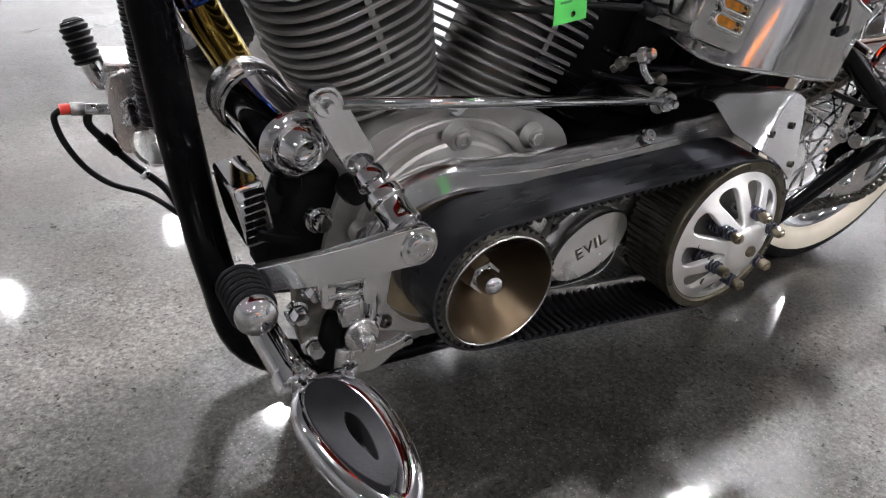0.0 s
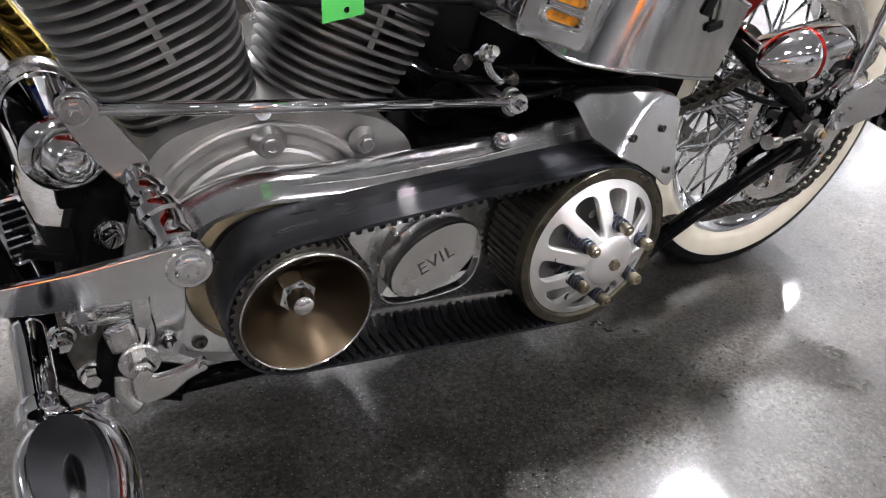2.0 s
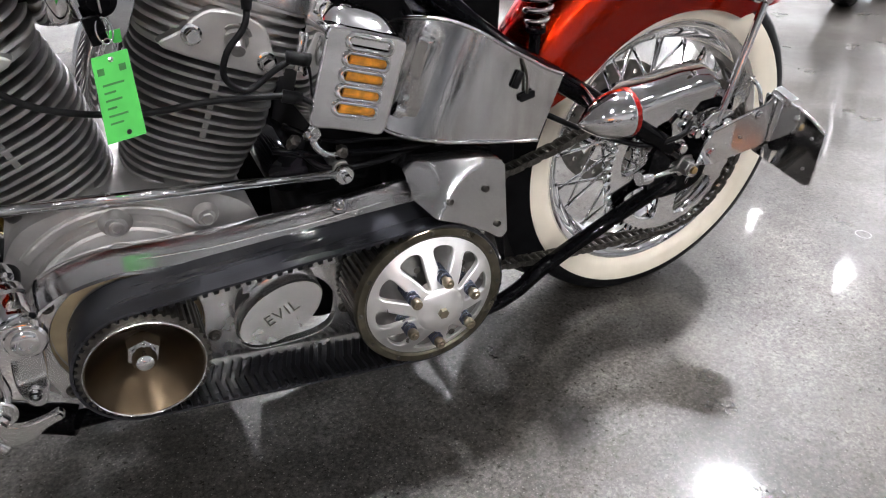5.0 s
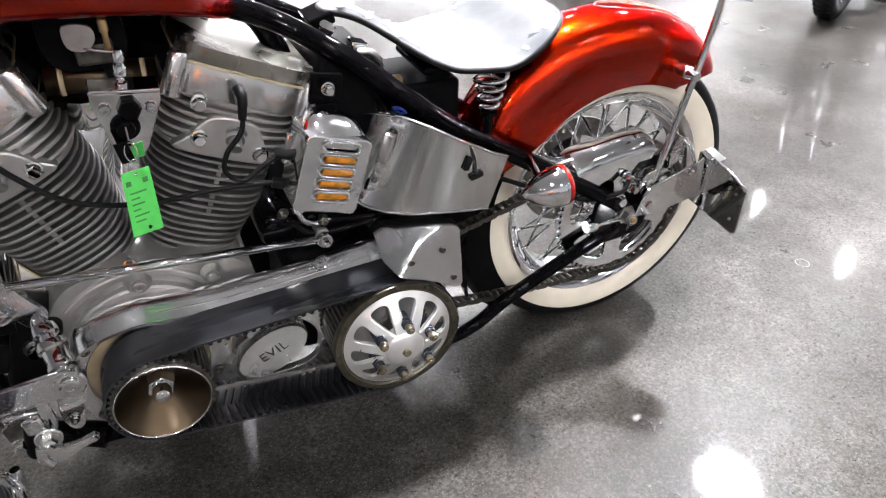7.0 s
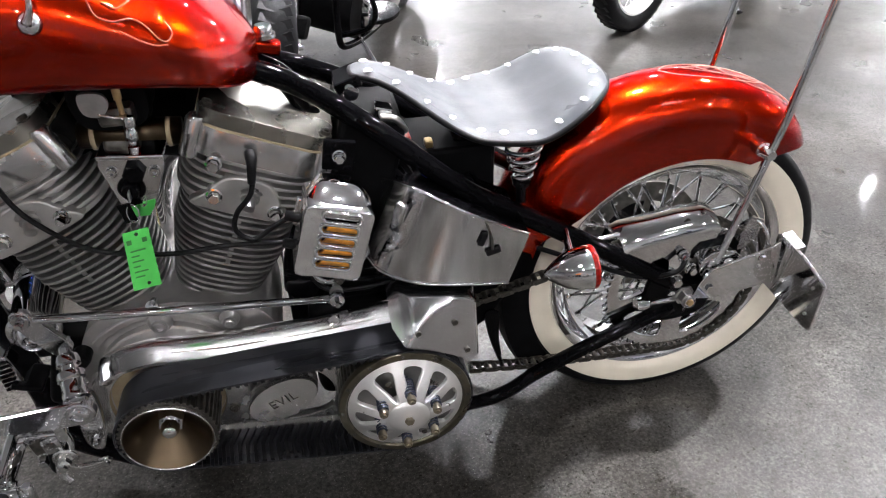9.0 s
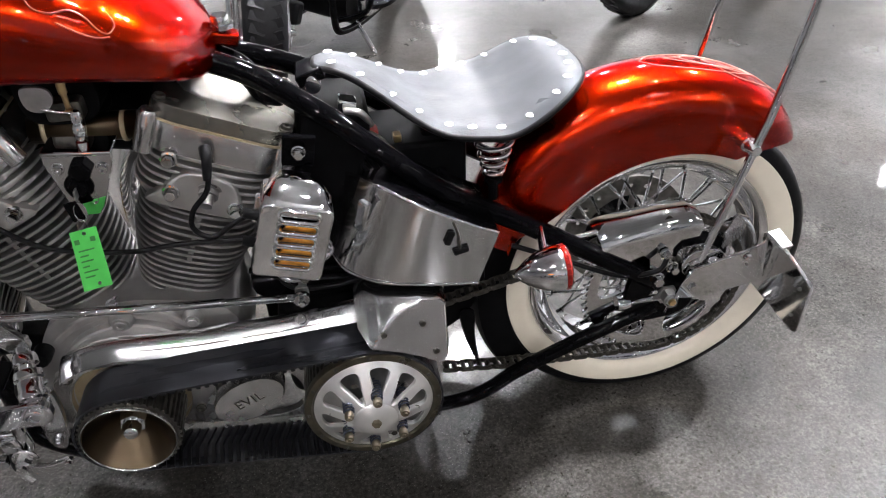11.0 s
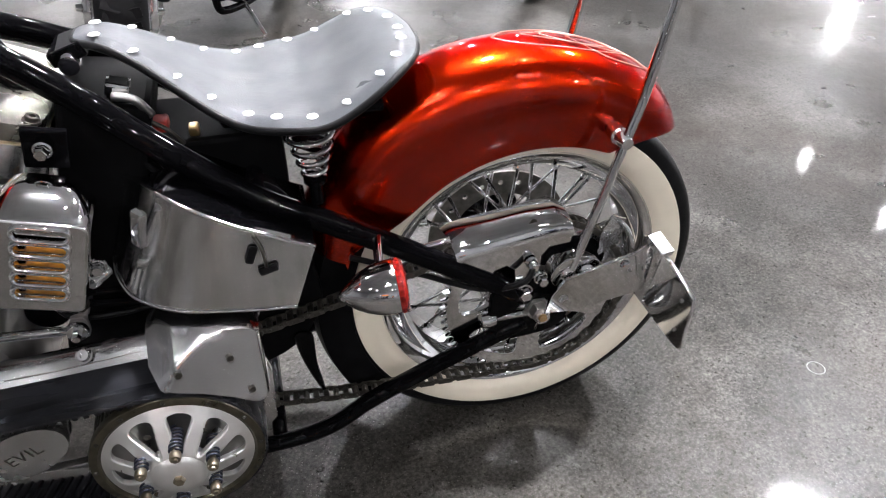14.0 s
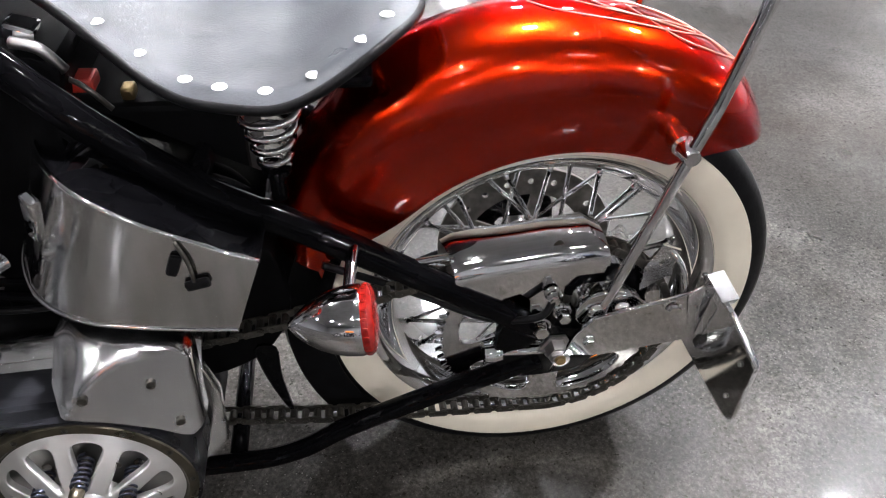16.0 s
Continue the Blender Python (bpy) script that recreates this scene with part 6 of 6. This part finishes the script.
def foot_controls():
    # shift rod with its two joints
    rod = part("shift_rod", tube([(-1.15, -0.165, 0.489), (-0.69, -0.162, 0.447)], 0.0066, 16, 0), CHROME, bike, "long chrome shift linkage rod")
    part("rod_sleeve", tube([(-1.13, -0.165, 0.487), (-0.80, -0.163, 0.457)], 0.0075, 16, 0), CHROME, rod)
    for x, z in ((-1.169, 0.491), (-0.677, 0.446)):
        part("rod_end", lathe([(0.0, 0.008), (0.005, 0.008), (0.006, 0.006), (0.0125, 0.006), (0.0145, 0.003), (0.0145, -0.003), (0.0125, -0.006), (0, -0.006)], out_y(x, -0.165, z), 24), CHROME, rod)
        part("rod_bolt", lathe([(0, 0.018), (0.005, 0.018), (0.0065, 0.015), (0.0065, 0.007), (0, 0.007)], out_y(x, -0.165, z), 6), CHROME, rod)
    part("gear_arm", slab(round_outline([(-0.685, 0.458), (-0.668, 0.458), (-0.665, 0.44), (-0.668, 0.425), (-0.68, 0.425), (-0.688, 0.44)], 3), 0.008, at_y(-0.146), (), 0.002), STEEL, rod)
    # the cross shaft with its collars, leaning out and down
    way = Vector((0.029, -0.102, -0.064)).normalized()
    SHAFT = Matrix.Translation(Vector((-1.1, -0.254, 0.36)) - way * 0.272) @ way.to_track_quat("Z", "Y").to_matrix().to_4x4()
    sh = part("shift_shaft", lathe([(0.0, 0.14), (0.012, 0.14), (0.012, 0.15), (0.011, 0.155), (0.011, 0.17), (0.017, 0.172), (0.019, 0.18), (0.019, 0.188), (0.013, 0.191), (0.013, 0.2), (0.0215, 0.202), (0.0225, 0.207), (0.0225, 0.214), (0.019, 0.217), (0.019, 0.236), (0.0205, 0.238), (0.0205, 0.247), (0.016, 0.25), (0.016, 0.262), (0.0, 0.262)], SHAFT, 36), CHROME, bike, "chrome forward-control shift shaft with collars")
    arm = round_outline([(-1.183, 0.503), (-1.163, 0.508), (-1.15, 0.495), (-1.128, 0.458), (-1.112, 0.43), (-1.118, 0.412), (-1.138, 0.41), (-1.155, 0.432), (-1.182, 0.482)], 3)
    part("upper_arm", slab(arm, 0.011, at_y(-0.156), (), 0.0025), MIRROR, sh)
    lev = round_outline([(-1.108, 0.384), (-1.088, 0.38), (-1.08, 0.36), (-1.09, 0.342), (-1.11, 0.338), (-1.2, 0.338), (-1.29, 0.352), (-1.298, 0.362), (-1.29, 0.373), (-1.2, 0.376)], 3)
    part("shift_lever", slab(lev, 0.009, at_y(-0.249), (), 0.0025), MIRROR, sh, "flat polished aluminium shift lever")
    part("lever_hub", lathe([(0.0, 0.277), (0.006, 0.277), (0.007, 0.279), (0.012, 0.279), (0.015, 0.277), (0.0155, 0.273), (0.021, 0.273), (0.024, 0.27), (0.024, 0.258), (0, 0.258)], out_y(-1.101, 0.0135, 0.36), 36), CHROME, sh)
    # ribbed toe peg at the end of the lever
    prof = [(0.0, 0.25), (0.012, 0.25), (0.012, 0.256)]
    for k in range(6):
        y0 = 0.256 + k * 0.0086
        prof += [(0.0205, y0 + 0.0008), (0.0218, y0 + 0.003), (0.0205, y0 + 0.0056), (0.0175, y0 + 0.0066), (0.0175, y0 + 0.0085)]
    toe = part("toe_peg", lathe(prof + [(0.0175, 0.308), (0.0, 0.308)], out_y(-1.29, 0, 0.362), 32), RUBBER, bike, "black ribbed rubber toe peg")
    part("peg_cap", lathe([(0.0, 0.324), (0.008, 0.323), (0.016, 0.319), (0.019, 0.313), (0.019, 0.306), (0, 0.306)], out_y(-1.29, 0, 0.362), 32), CHROME, toe)
    # curved stay and pivot plate
    part("control_stay", tube([(-1.1, -0.19, 0.37), (-1.125, -0.2, 0.35), (-1.14, -0.2, 0.31), (-1.17, -0.2, 0.29), (-1.225, -0.205, 0.262)], 0.006, 12), CHROME, bike, "bent chrome stay of the forward controls")
    ctl = part("control_plate", slab(round_outline([(-1.125, 0.345), (-1.1, 0.345), (-1.098, 0.29), (-1.11, 0.22), (-1.13, 0.215), (-1.14, 0.25), (-1.133, 0.31)], 4), 0.012, at_y(-0.185), (), 0.003), POLISHED, bike, "polished forward-control mounting plate")
    for x, z in ((-1.114, 0.325), (-1.122, 0.235)):
        part("plate_bolt", bolt(out_y(x, -0.197, z), 0.008, 0.008, False), CHROME, ctl)
    # master linkage: clevis, acorn nut, shackle plates
    cv = part("clevis", box((0.03, 0.03, 0.034), pose(-1.155, -0.232, 0.268, 0, -8, 0), 0.006), CHROME, bike, "chrome clutch linkage clevis with acorn nut")
    for dz in (0.0, -0.016):
        part("clevis_pin", tube([(-1.182, -0.24, 0.31 + dz), (-1.134, -0.236, 0.303 + dz)], 0.0058, 14, 0), CHROME, cv)
    for x, z in ((-1.182, 0.302), (-1.134, 0.296)):
        part("pin_link", slab(round_outline([(x - 0.007, z + 0.018), (x + 0.007, z + 0.018), (x + 0.007, z - 0.018), (x - 0.007, z - 0.018)], 4), 0.012, at_y(-0.232), (), 0.003), CHROME, cv)
    part("link_bar", tube([(-1.132, -0.236, 0.298), (-1.128, -0.238, 0.262), (-1.138, -0.24, 0.236)], 0.0055, 12), CHROME, cv)
    part("washer", lathe([(0, 0.004), (0.0185, 0.004), (0.0205, 0.002), (0.0205, 0.0), (0, 0)], out_y(-1.143, -0.244, 0.236), 32), SATIN, cv, "pale zinc washer")
    part("acorn_nut", lathe([(0.0125, 0.004), (0.0125, 0.015), (0.0105, 0.019), (0.008, 0.021), (0.0075, 0.026), (0, 0.027)], out_y(-1.143, -0.244, 0.236), 6), SATIN, cv)
    part("link_body", lathe([(0, -0.03), (0.015, -0.03), (0.018, -0.02), (0.018, 0.03), (0.014, 0.04), (0, 0.04)], pose(-1.165, -0.215, 0.215, 0, 12, 0), 24), DARKCAST, cv)
    part("link_arm", slab(round_outline([(-1.205, 0.31), (-1.185, 0.315), (-1.172, 0.285), (-1.172, 0.225), (-1.192, 0.2), (-1.205, 0.24)], 4), 0.014, at_y(-0.2), (), 0.003), DARKSTEEL, cv)
    for x, z in ((-1.206, 0.265), (-1.188, 0.214), (-1.189, 0.29)):
        part("link_bolt", bolt(out_y(x, -0.212, z), 0.0095, 0.02), CHROME, cv)
    tab = slab(round_outline([(-1.152, 0.215), (-1.128, 0.207), (-1.1, 0.21), (-1.082, 0.216), (-1.078, 0.203), (-1.1, 0.194), (-1.12, 0.18), (-1.148, 0.18)], 3), 0.008, at_y(-0.235), (), 0.0025)
    part("stop_tab", tab, SATIN, cv)
    part("stop_leg", tube([(-1.16, -0.232, 0.215), (-1.162, -0.236, 0.19), (-1.152, -0.238, 0.172)], 0.009, 12), SATIN, cv)
    part("tab_screw", bolt(out_y(-1.084, -0.241, 0.21), 0.005, 0.008), CHROME, cv)
    cv.location = (-0.014, 0.0, 0.018)
    # the foot rest: a chrome tube, a clamp and a looped cast rest with a rubber pad
    fr = part("foot_rest", tube([(-1.252, -0.15, 0.252), (-1.25, -0.19, 0.252), (-1.247, -0.3, 0.25)], [0.0175] * 13, 24), CHROME, bike, "cast chrome foot rest with an inset rubber pad")
    part("clamp_ring", lathe([(0.018, -0.012), (0.022, -0.011), (0.0235, 0.0), (0.022, 0.011), (0.018, 0.012)], pose(-1.247, -0.286, 0.25, 90, 0, 2), 28), CHROME, fr)
    part("clamp_block", box((0.062, 0.026, 0.03), pose(-1.228, -0.306, 0.25, 0, 0, 4), 0.009, 3), CHROME, fr)
    for x in (-1.25, -1.198):
        part("clamp_bolt", lathe([(0, 0.022), (0.007, 0.022), (0.0085, 0.018), (0.0085, -0.018), (0.007, -0.022), (0, -0.022)], pose(x, -0.306, 0.251), 16), CHROME, fr)
    loop = [(-1.243, -0.31, 0.255), (-1.258, -0.342, 0.257), (-1.258, -0.39, 0.257), (-1.245, -0.44, 0.254), (-1.224, -0.468, 0.249), (-1.202, -0.44, 0.251), (-1.194, -0.39, 0.255), (-1.199, -0.342, 0.257), (-1.215, -0.31, 0.255)]
    part("rest_loop", tube(loop, 0.0145, 16, 6, True), CHROME, fr)
    part("rest_base", slab(round_outline([(x, y) for x, y, z in loop], 3), 0.012, Matrix.Translation((0, 0, 0.24)), (), 0.002), CHROME, fr)
    pad = [(-1.232 + (x + 1.226) * 0.86, -0.385 + (y + 0.385) * 0.9) for x, y, z in loop]
    hole = round_outline([(-1.236, -0.392), (-1.23, -0.366), (-1.222, -0.38), (-1.222, -0.408), (-1.228, -0.43)], 4)
    part("rubber_pad", slab(round_outline(pad, 4), 0.024, Matrix.Translation((0, 0, 0.25)), [hole], 0.005, 3), GREYRUBBER, fr, "worn grey rubber pad with a slot")

    # the far-side brake control with its hoses
    br = part("brake_control", box((0.055, 0.06, 0.095), pose(-1.305, 0.16, 0.395, 0, 4, 0), 0.012, 3), POLISHED, bike, "polished right-hand brake master cylinder and bracket")
    part("bracket_top", box((0.07, 0.075, 0.014), pose(-1.302, 0.16, 0.449, 0, 4, 0), 0.004), SATIN, br)
    part("bracket_side", slab(round_outline([(-1.333, 0.442), (-1.28, 0.442), (-1.272, 0.38), (-1.28, 0.345), (-1.325, 0.34), (-1.335, 0.38)], 3), 0.008, at_y(0.128), (), 0.003), SATIN, br)
    for x, z in ((-1.313, 0.402), (-1.312, 0.385)):
        part("bracket_bolt", bolt(out_y(x, 0.12, z), 0.0075, 0.008), CHROME, br)
    part("brake_peg_arm", tube([(-1.325, 0.16, 0.44), (-1.338, 0.16, 0.42), (-1.35, 0.165, 0.45)], 0.009, 12), CHROME, br)
    prof = [(0, 0.0), (0.012, 0.0)]
    for k in range(6):
        prof += [(0.0165, 0.002 + k * 0.008), (0.0175, 0.005 + k * 0.008), (0.0145, 0.0075 + k * 0.008)]
    pm = Matrix.Translation((-1.347, 0.162, 0.447)) @ Vector((-0.25, 0.3, 1.0)).to_track_quat("Z", "Y").to_matrix().to_4x4()
    part("brake_peg", lathe(prof + [(0.014, 0.052), (0, 0.052)], pm, 24), RUBBER, br)
    part("brake_peg_cap", lathe([(0, 0.056), (0.01, 0.055), (0.015, 0.05), (0, 0.05)], pm, 24), CHROME, br)
    part("brake_switch", tube([(-1.33, 0.155, 0.388), (-1.37, 0.158, 0.391)], 0.0075, 14, 0), CHROME, br)
    part("brake_switch", tube([(-1.362, 0.158, 0.3905), (-1.378, 0.158, 0.392)], 0.0095, 6, 0), STEEL, br)
    part("switch_tip", tube([(-1.378, 0.158, 0.392), (-1.39, 0.158, 0.3925)], 0.007, 12, 0), REDPLASTIC, br)
    part("switch_wire", tube([(-1.389, 0.158, 0.392), (-1.398, 0.158, 0.382), (-1.392, 0.158, 0.35), (-1.373, 0.158, 0.312), (-1.345, 0.158, 0.283), (-1.3, 0.15, 0.262), (-1.262, 0.12, 0.235)], 0.0042, 10), RUBBER, br)
    hose = part("brake_hose", tube([(-1.358, 0.158, 0.388), (-1.36, 0.157, 0.37), (-1.345, 0.155, 0.348), (-1.315, 0.152, 0.31), (-1.28, 0.14, 0.275), (-1.258, 0.12, 0.23)], 0.0055, 12), RUBBER, br)
    part("hose_collar", tube([(-1.347, 0.155, 0.352), (-1.33, 0.153, 0.33)], 0.0085, 12, 0), DARKCAST, br)
    part("hose_collar", tube([(-1.305, 0.15, 0.298), (-1.299, 0.149, 0.292)], 0.008, 12, 0), CHROME, br)
    part("brake_reservoir", lathe([(0, -0.02), (0.026, -0.02), (0.03, -0.01), (0.03, 0.02), (0, 0.022)], pose(-1.285, 0.13, 0.345, 60, 0, 0), 28), SATIN, br)
    # ribbed hose along the far down tube
    prof = []
    for k in range(36):
        prof += [(0.0125, k * 0.0065), (0.0145, k * 0.0065 + 0.0015), (0.0145, k * 0.0065 + 0.0042), (0.0125, k * 0.0065 + 0.0055)]
    part("ribbed_hose", lathe([(0, 0)] + prof + [(0, 0.24)], Matrix.Translation((-1.296, 0.06, 0.4)) @ Vector((-0.07, -0.03, 1.0)).to_track_quat("Z", "Y").to_matrix().to_4x4(), 20), RUBBER, bike, "black ribbed hose along the down tube")


foot_controls()


# ---- the machines parked behind ----
def other_wheel(parent, x, z, r, w, whitewall, rim_r, steer=0.0):
    turn = Matrix.Rotation(radians(steer), 4, "Z")
    m = turn @ Matrix.Translation((x, 0, z)) @ Matrix.Rotation(radians(90), 4, "X")
    prof = [(rim_r, w * 0.36), (rim_r + 0.02, w * 0.47), (r - 0.035, w * 0.5), (r - 0.012, w * 0.4), (r - 0.002, w * 0.2), (r, 0.0)]
    ty = part("tyre", lathe(prof + [(a, -b) for a, b in prof[-2::-1]], m, 64), RUBBER, parent)
    # zigzag grooves stand proud as tread blocks
    blocks = bmesh.new()
    for k in range(44):
        a = k * math.tau / 44
        for s in (-1, 1):
            box((0.0035, w * 0.36, r * math.tau / 44 * 0.72), m @ Matrix.Rotation(a + (0.5 * math.tau / 44 if s > 0 else 0), 4, "Z") @ Matrix.Translation((r - 0.001 - 0.004, 0, s * w * 0.19)) @ Matrix.Rotation(radians(90), 4, "X") @ Matrix.Rotation(radians(9 * s), 4, "Y") @ Matrix.Rotation(radians(16 * s), 4, "X"), 0, 2, blocks)
    tagged(part("tread", blocks, RUBBER, ty, smooth=0), kind="stuff")
    rim = part("wheel_rim", lathe([(rim_r, w * 0.36), (rim_r + 0.006, w * 0.4), (rim_r - 0.004, w * 0.41), (rim_r - 0.018, w * 0.26), (rim_r - 0.02, 0), (rim_r - 0.018, -w * 0.26), (rim_r - 0.004, -w * 0.41), (rim_r + 0.006, -w * 0.4), (rim_r, -w * 0.36)], m, 56), whitewall, parent)
    part("wheel_hub", lathe([(0, 0.06), (0.03, 0.06), (0.034, 0.05), (0.022, 0.04), (0.022, -0.04), (0.034, -0.05), (0.03, -0.06), (0, -0.06)], m, 24), CHROME, parent)
    first = None
    for i in range(20):
        a = i * math.tau / 20
        s = 1 if i % 2 else -1
        p0 = Vector((x + 0.03 * math.cos(a + 0.6 * s), 0.04 * s, z + 0.03 * math.sin(a + 0.6 * s)))
        p1 = Vector((x + (rim_r - 0.018) * math.cos(a), 0, z + (rim_r - 0.018) * math.sin(a)))
        mm = turn @ Matrix.Translation(p0) @ (p1 - p0).to_track_quat("Z", "Y").to_matrix().to_4x4() @ Matrix.Diagonal((1, 1, (p1 - p0).length, 1))
        if first is None:
            first = part("spoke", sweep(bmesh.new(), [(0, 0, 0), (0, 0, 1)], 0.0028, 6), CHROME, rim)
            first.matrix_local = mm
        else:
            piece("spoke", first, rim, mm)


def parked_bike(label, m, rim_mat, tank_mat, steer=0.0, width=0.115):
    """A plain cruiser, front axle over its own origin, rear towards its +x."""
    b = thing("parked_motorcycle", label, "motorcycle", group="motorcycles parked in the hall")
    other_wheel(b, 0, 0.305, 0.305, width, rim_mat, 0.215, steer)
    turn = Matrix.Rotation(radians(steer), 4, "Z")
    other_wheel(b, 1.52, 0.305, 0.305, 0.14, rim_mat, 0.215)
    for s in (-1, 1):
        fk = part("fork_leg", sweep(bmesh.new(), [(-0.02, 0.095 * s, 0.24), (0.0, 0.095 * s, 0.3), (0.13, 0.095 * s, 0.56), (0.3, 0.095 * s, 0.95)], [0.021, 0.026, 0.026, 0.019], 20), POLISHED, b, "polished fork leg")
        ac = part("axle_cap", lathe([(0, 0.02), (0.011, 0.02), (0.013, 0.01), (0.016, 0.0), (0, 0)], Matrix.Translation((0.0, 0.118 * s, 0.3)) @ Matrix.Rotation(radians(-90 * s), 4, "X"), 16), CHROME, b)
        fk.matrix_local = ac.matrix_local = turn
        part("lower_rail", tube([(0.42, 0.06 * s, 0.75), (0.46, 0.1 * s, 0.25), (0.55, 0.13 * s, 0.15), (1.0, 0.14 * s, 0.15), (1.25, 0.14 * s, 0.28), (1.5, 0.13 * s, 0.31)], 0.016, 12), BLACK, b)
        part("foot_board", slab(round_outline([(0.62, 0.17 * s), (0.7, 0.25 * s), (0.86, 0.25 * s), (0.9, 0.17 * s)], 4), 0.02, Matrix.Translation((0, 0, 0.24)), (), 0.004), BLACK, b)
    part("brake_disc", slab(circle(0, 0.305, 0.14, 48), 0.005, at_y(-0.07), [circle(0, 0.305, 0.08, 24)]), STEEL, b)
    part("brake_caliper", box((0.06, 0.05, 0.09), pose(0.12, -0.085, 0.36, 0, 20, 0), 0.014, 3), DARKCAST, b)
    part("engine_case", slab(round_outline([(0.55, 0.2), (0.52, 0.32), (0.6, 0.45), (0.85, 0.46), (0.98, 0.36), (0.98, 0.22), (0.85, 0.15), (0.65, 0.15)], 5), 0.26, at_y(0.13), (), 0.03, 3), DARKCAST, b, "black engine case")
    part("primary_cover", slab(round_outline([(0.62, 0.22), (0.62, 0.36), (0.75, 0.4), (1.02, 0.4), (1.08, 0.3), (1.02, 0.2), (0.75, 0.18)], 5), 0.06, at_y(-0.125), (), 0.025, 4), CHROME, b, "chrome primary cover")
    for tilt in (-22.5, 22.5):
        mm = Matrix.Translation((0.75, 0, 0.3)) @ Matrix.Rotation(radians(tilt), 4, "Y")
        prof = [(0, 0.12)]
        for k in range(14):
            prof += [(0.075, 0.13 + k * 0.016), (0.1, 0.13 + k * 0.016), (0.1, 0.138 + k * 0.016), (0.075, 0.138 + k * 0.016)]
        part("cylinder", lathe(prof + [(0.09, 0.36), (0.09, 0.44), (0, 0.45)], mm, 28), DARKCAST, b)
    for z in (0.21, 0.29):
        part("exhaust_pipe", tube([(0.72, 0.1, 0.55), (0.65, 0.16, 0.45), (0.7, 0.17, z + 0.05), (0.9, 0.18, z), (1.75, 0.19, z)], 0.026, 16), CHROME, b)
    part("side_stand", tube([(0.66, -0.12, 0.16), (0.64, -0.2, 0.09), (0.62, -0.28, 0.012)], 0.011, 12), CHROME, b)
    part("stand_foot", box((0.05, 0.03, 0.012), pose(0.62, -0.285, 0.008), 0.004), BLACK, b)
    part("engine_guard", tube([(0.45, -0.08, 0.5), (0.44, -0.25, 0.42), (0.46, -0.25, 0.3), (0.5, -0.1, 0.2)], 0.012, 12), BLACK, b)
    part("fuel_tank", lathe([(0.0, -0.3), (0.05, -0.29), (0.11, -0.2), (0.14, -0.05), (0.13, 0.12), (0.08, 0.26), (0.0, 0.3)], pose(0.68, 0, 0.92, 0, 90, 0), 32), tank_mat, b)
    part("saddle", box((0.5, 0.26, 0.08), pose(1.2, 0, 0.72, 0, -4, 0), 0.035, 4), LEATHER, b)
    bm = lathe([(0.335, 0.08), (0.345, 0.06), (0.35, 0.0), (0.345, -0.06), (0.335, -0.08)], Matrix.Translation((1.52, 0, 0.305)) @ Matrix.Rotation(radians(90), 4, "X"), 48, None, (20, 175))
    bmesh.ops.solidify(bm, geom=bm.faces[:], thickness=0.003)
    part("rear_fender", bm, tank_mat, b)
    part("frame_tube", tube([(0.28, 0, 0.9), (0.6, 0, 0.84), (1.0, 0, 0.68), (1.5, 0.12, 0.4)], 0.017, 12), BLACK, b)
    part("handlebar", tube([(0.45, -0.4, 1.05), (0.36, -0.28, 1.08), (0.31, -0.08, 0.99), (0.31, 0.08, 0.99), (0.36, 0.28, 1.08), (0.45, 0.4, 1.05)], 0.0125, 12), CHROME, b)
    b.matrix_world = m
    return b


WHITERIM = mat("white_rim_paint", (0.7, 0.69, 0.66), 0.35, noise_scale=20, noise_amt=0.08)
DARKPAINT = mat("deep_blue_paint", (0.02, 0.03, 0.07), 0.2, coat=1.0, noise_scale=300, noise_amt=0.2)
parked_bike("dark cruiser motorcycle with polished fork legs, parked behind", pose(-0.87, 1.7, FLOOR, 11, 0, 62), CHROME, DARKPAINT, 34, 0.155)
parked_bike("dark motorcycle with a white spoked front wheel, parked behind", pose(0.99, 2.34, FLOOR, 0, 0, 32), WHITERIM, DARKPAINT)
parked_bike("dark motorcycle standing farther off on the hall floor", pose(2.62, 1.5, FLOOR, 0, 0, 25), CHROME, DARKPAINT)
ORANGE = mat("orange_paint", (0.75, 0.2, 0.02), 0.25, coat=1.0, noise_scale=300, noise_amt=0.1)
parked_bike("orange cruiser motorcycle parked across the aisle", pose(-1.9, -2.75, FLOOR, 0, 0, -20), CHROME, ORANGE)
# unseen bike added to give the chrome dark shapes to reflect
parked_bike("unseen dark motorcycle added for the chrome to reflect", pose(0.9, -3.1, FLOOR, 0, 0, -35), CHROME, DARKPAINT)
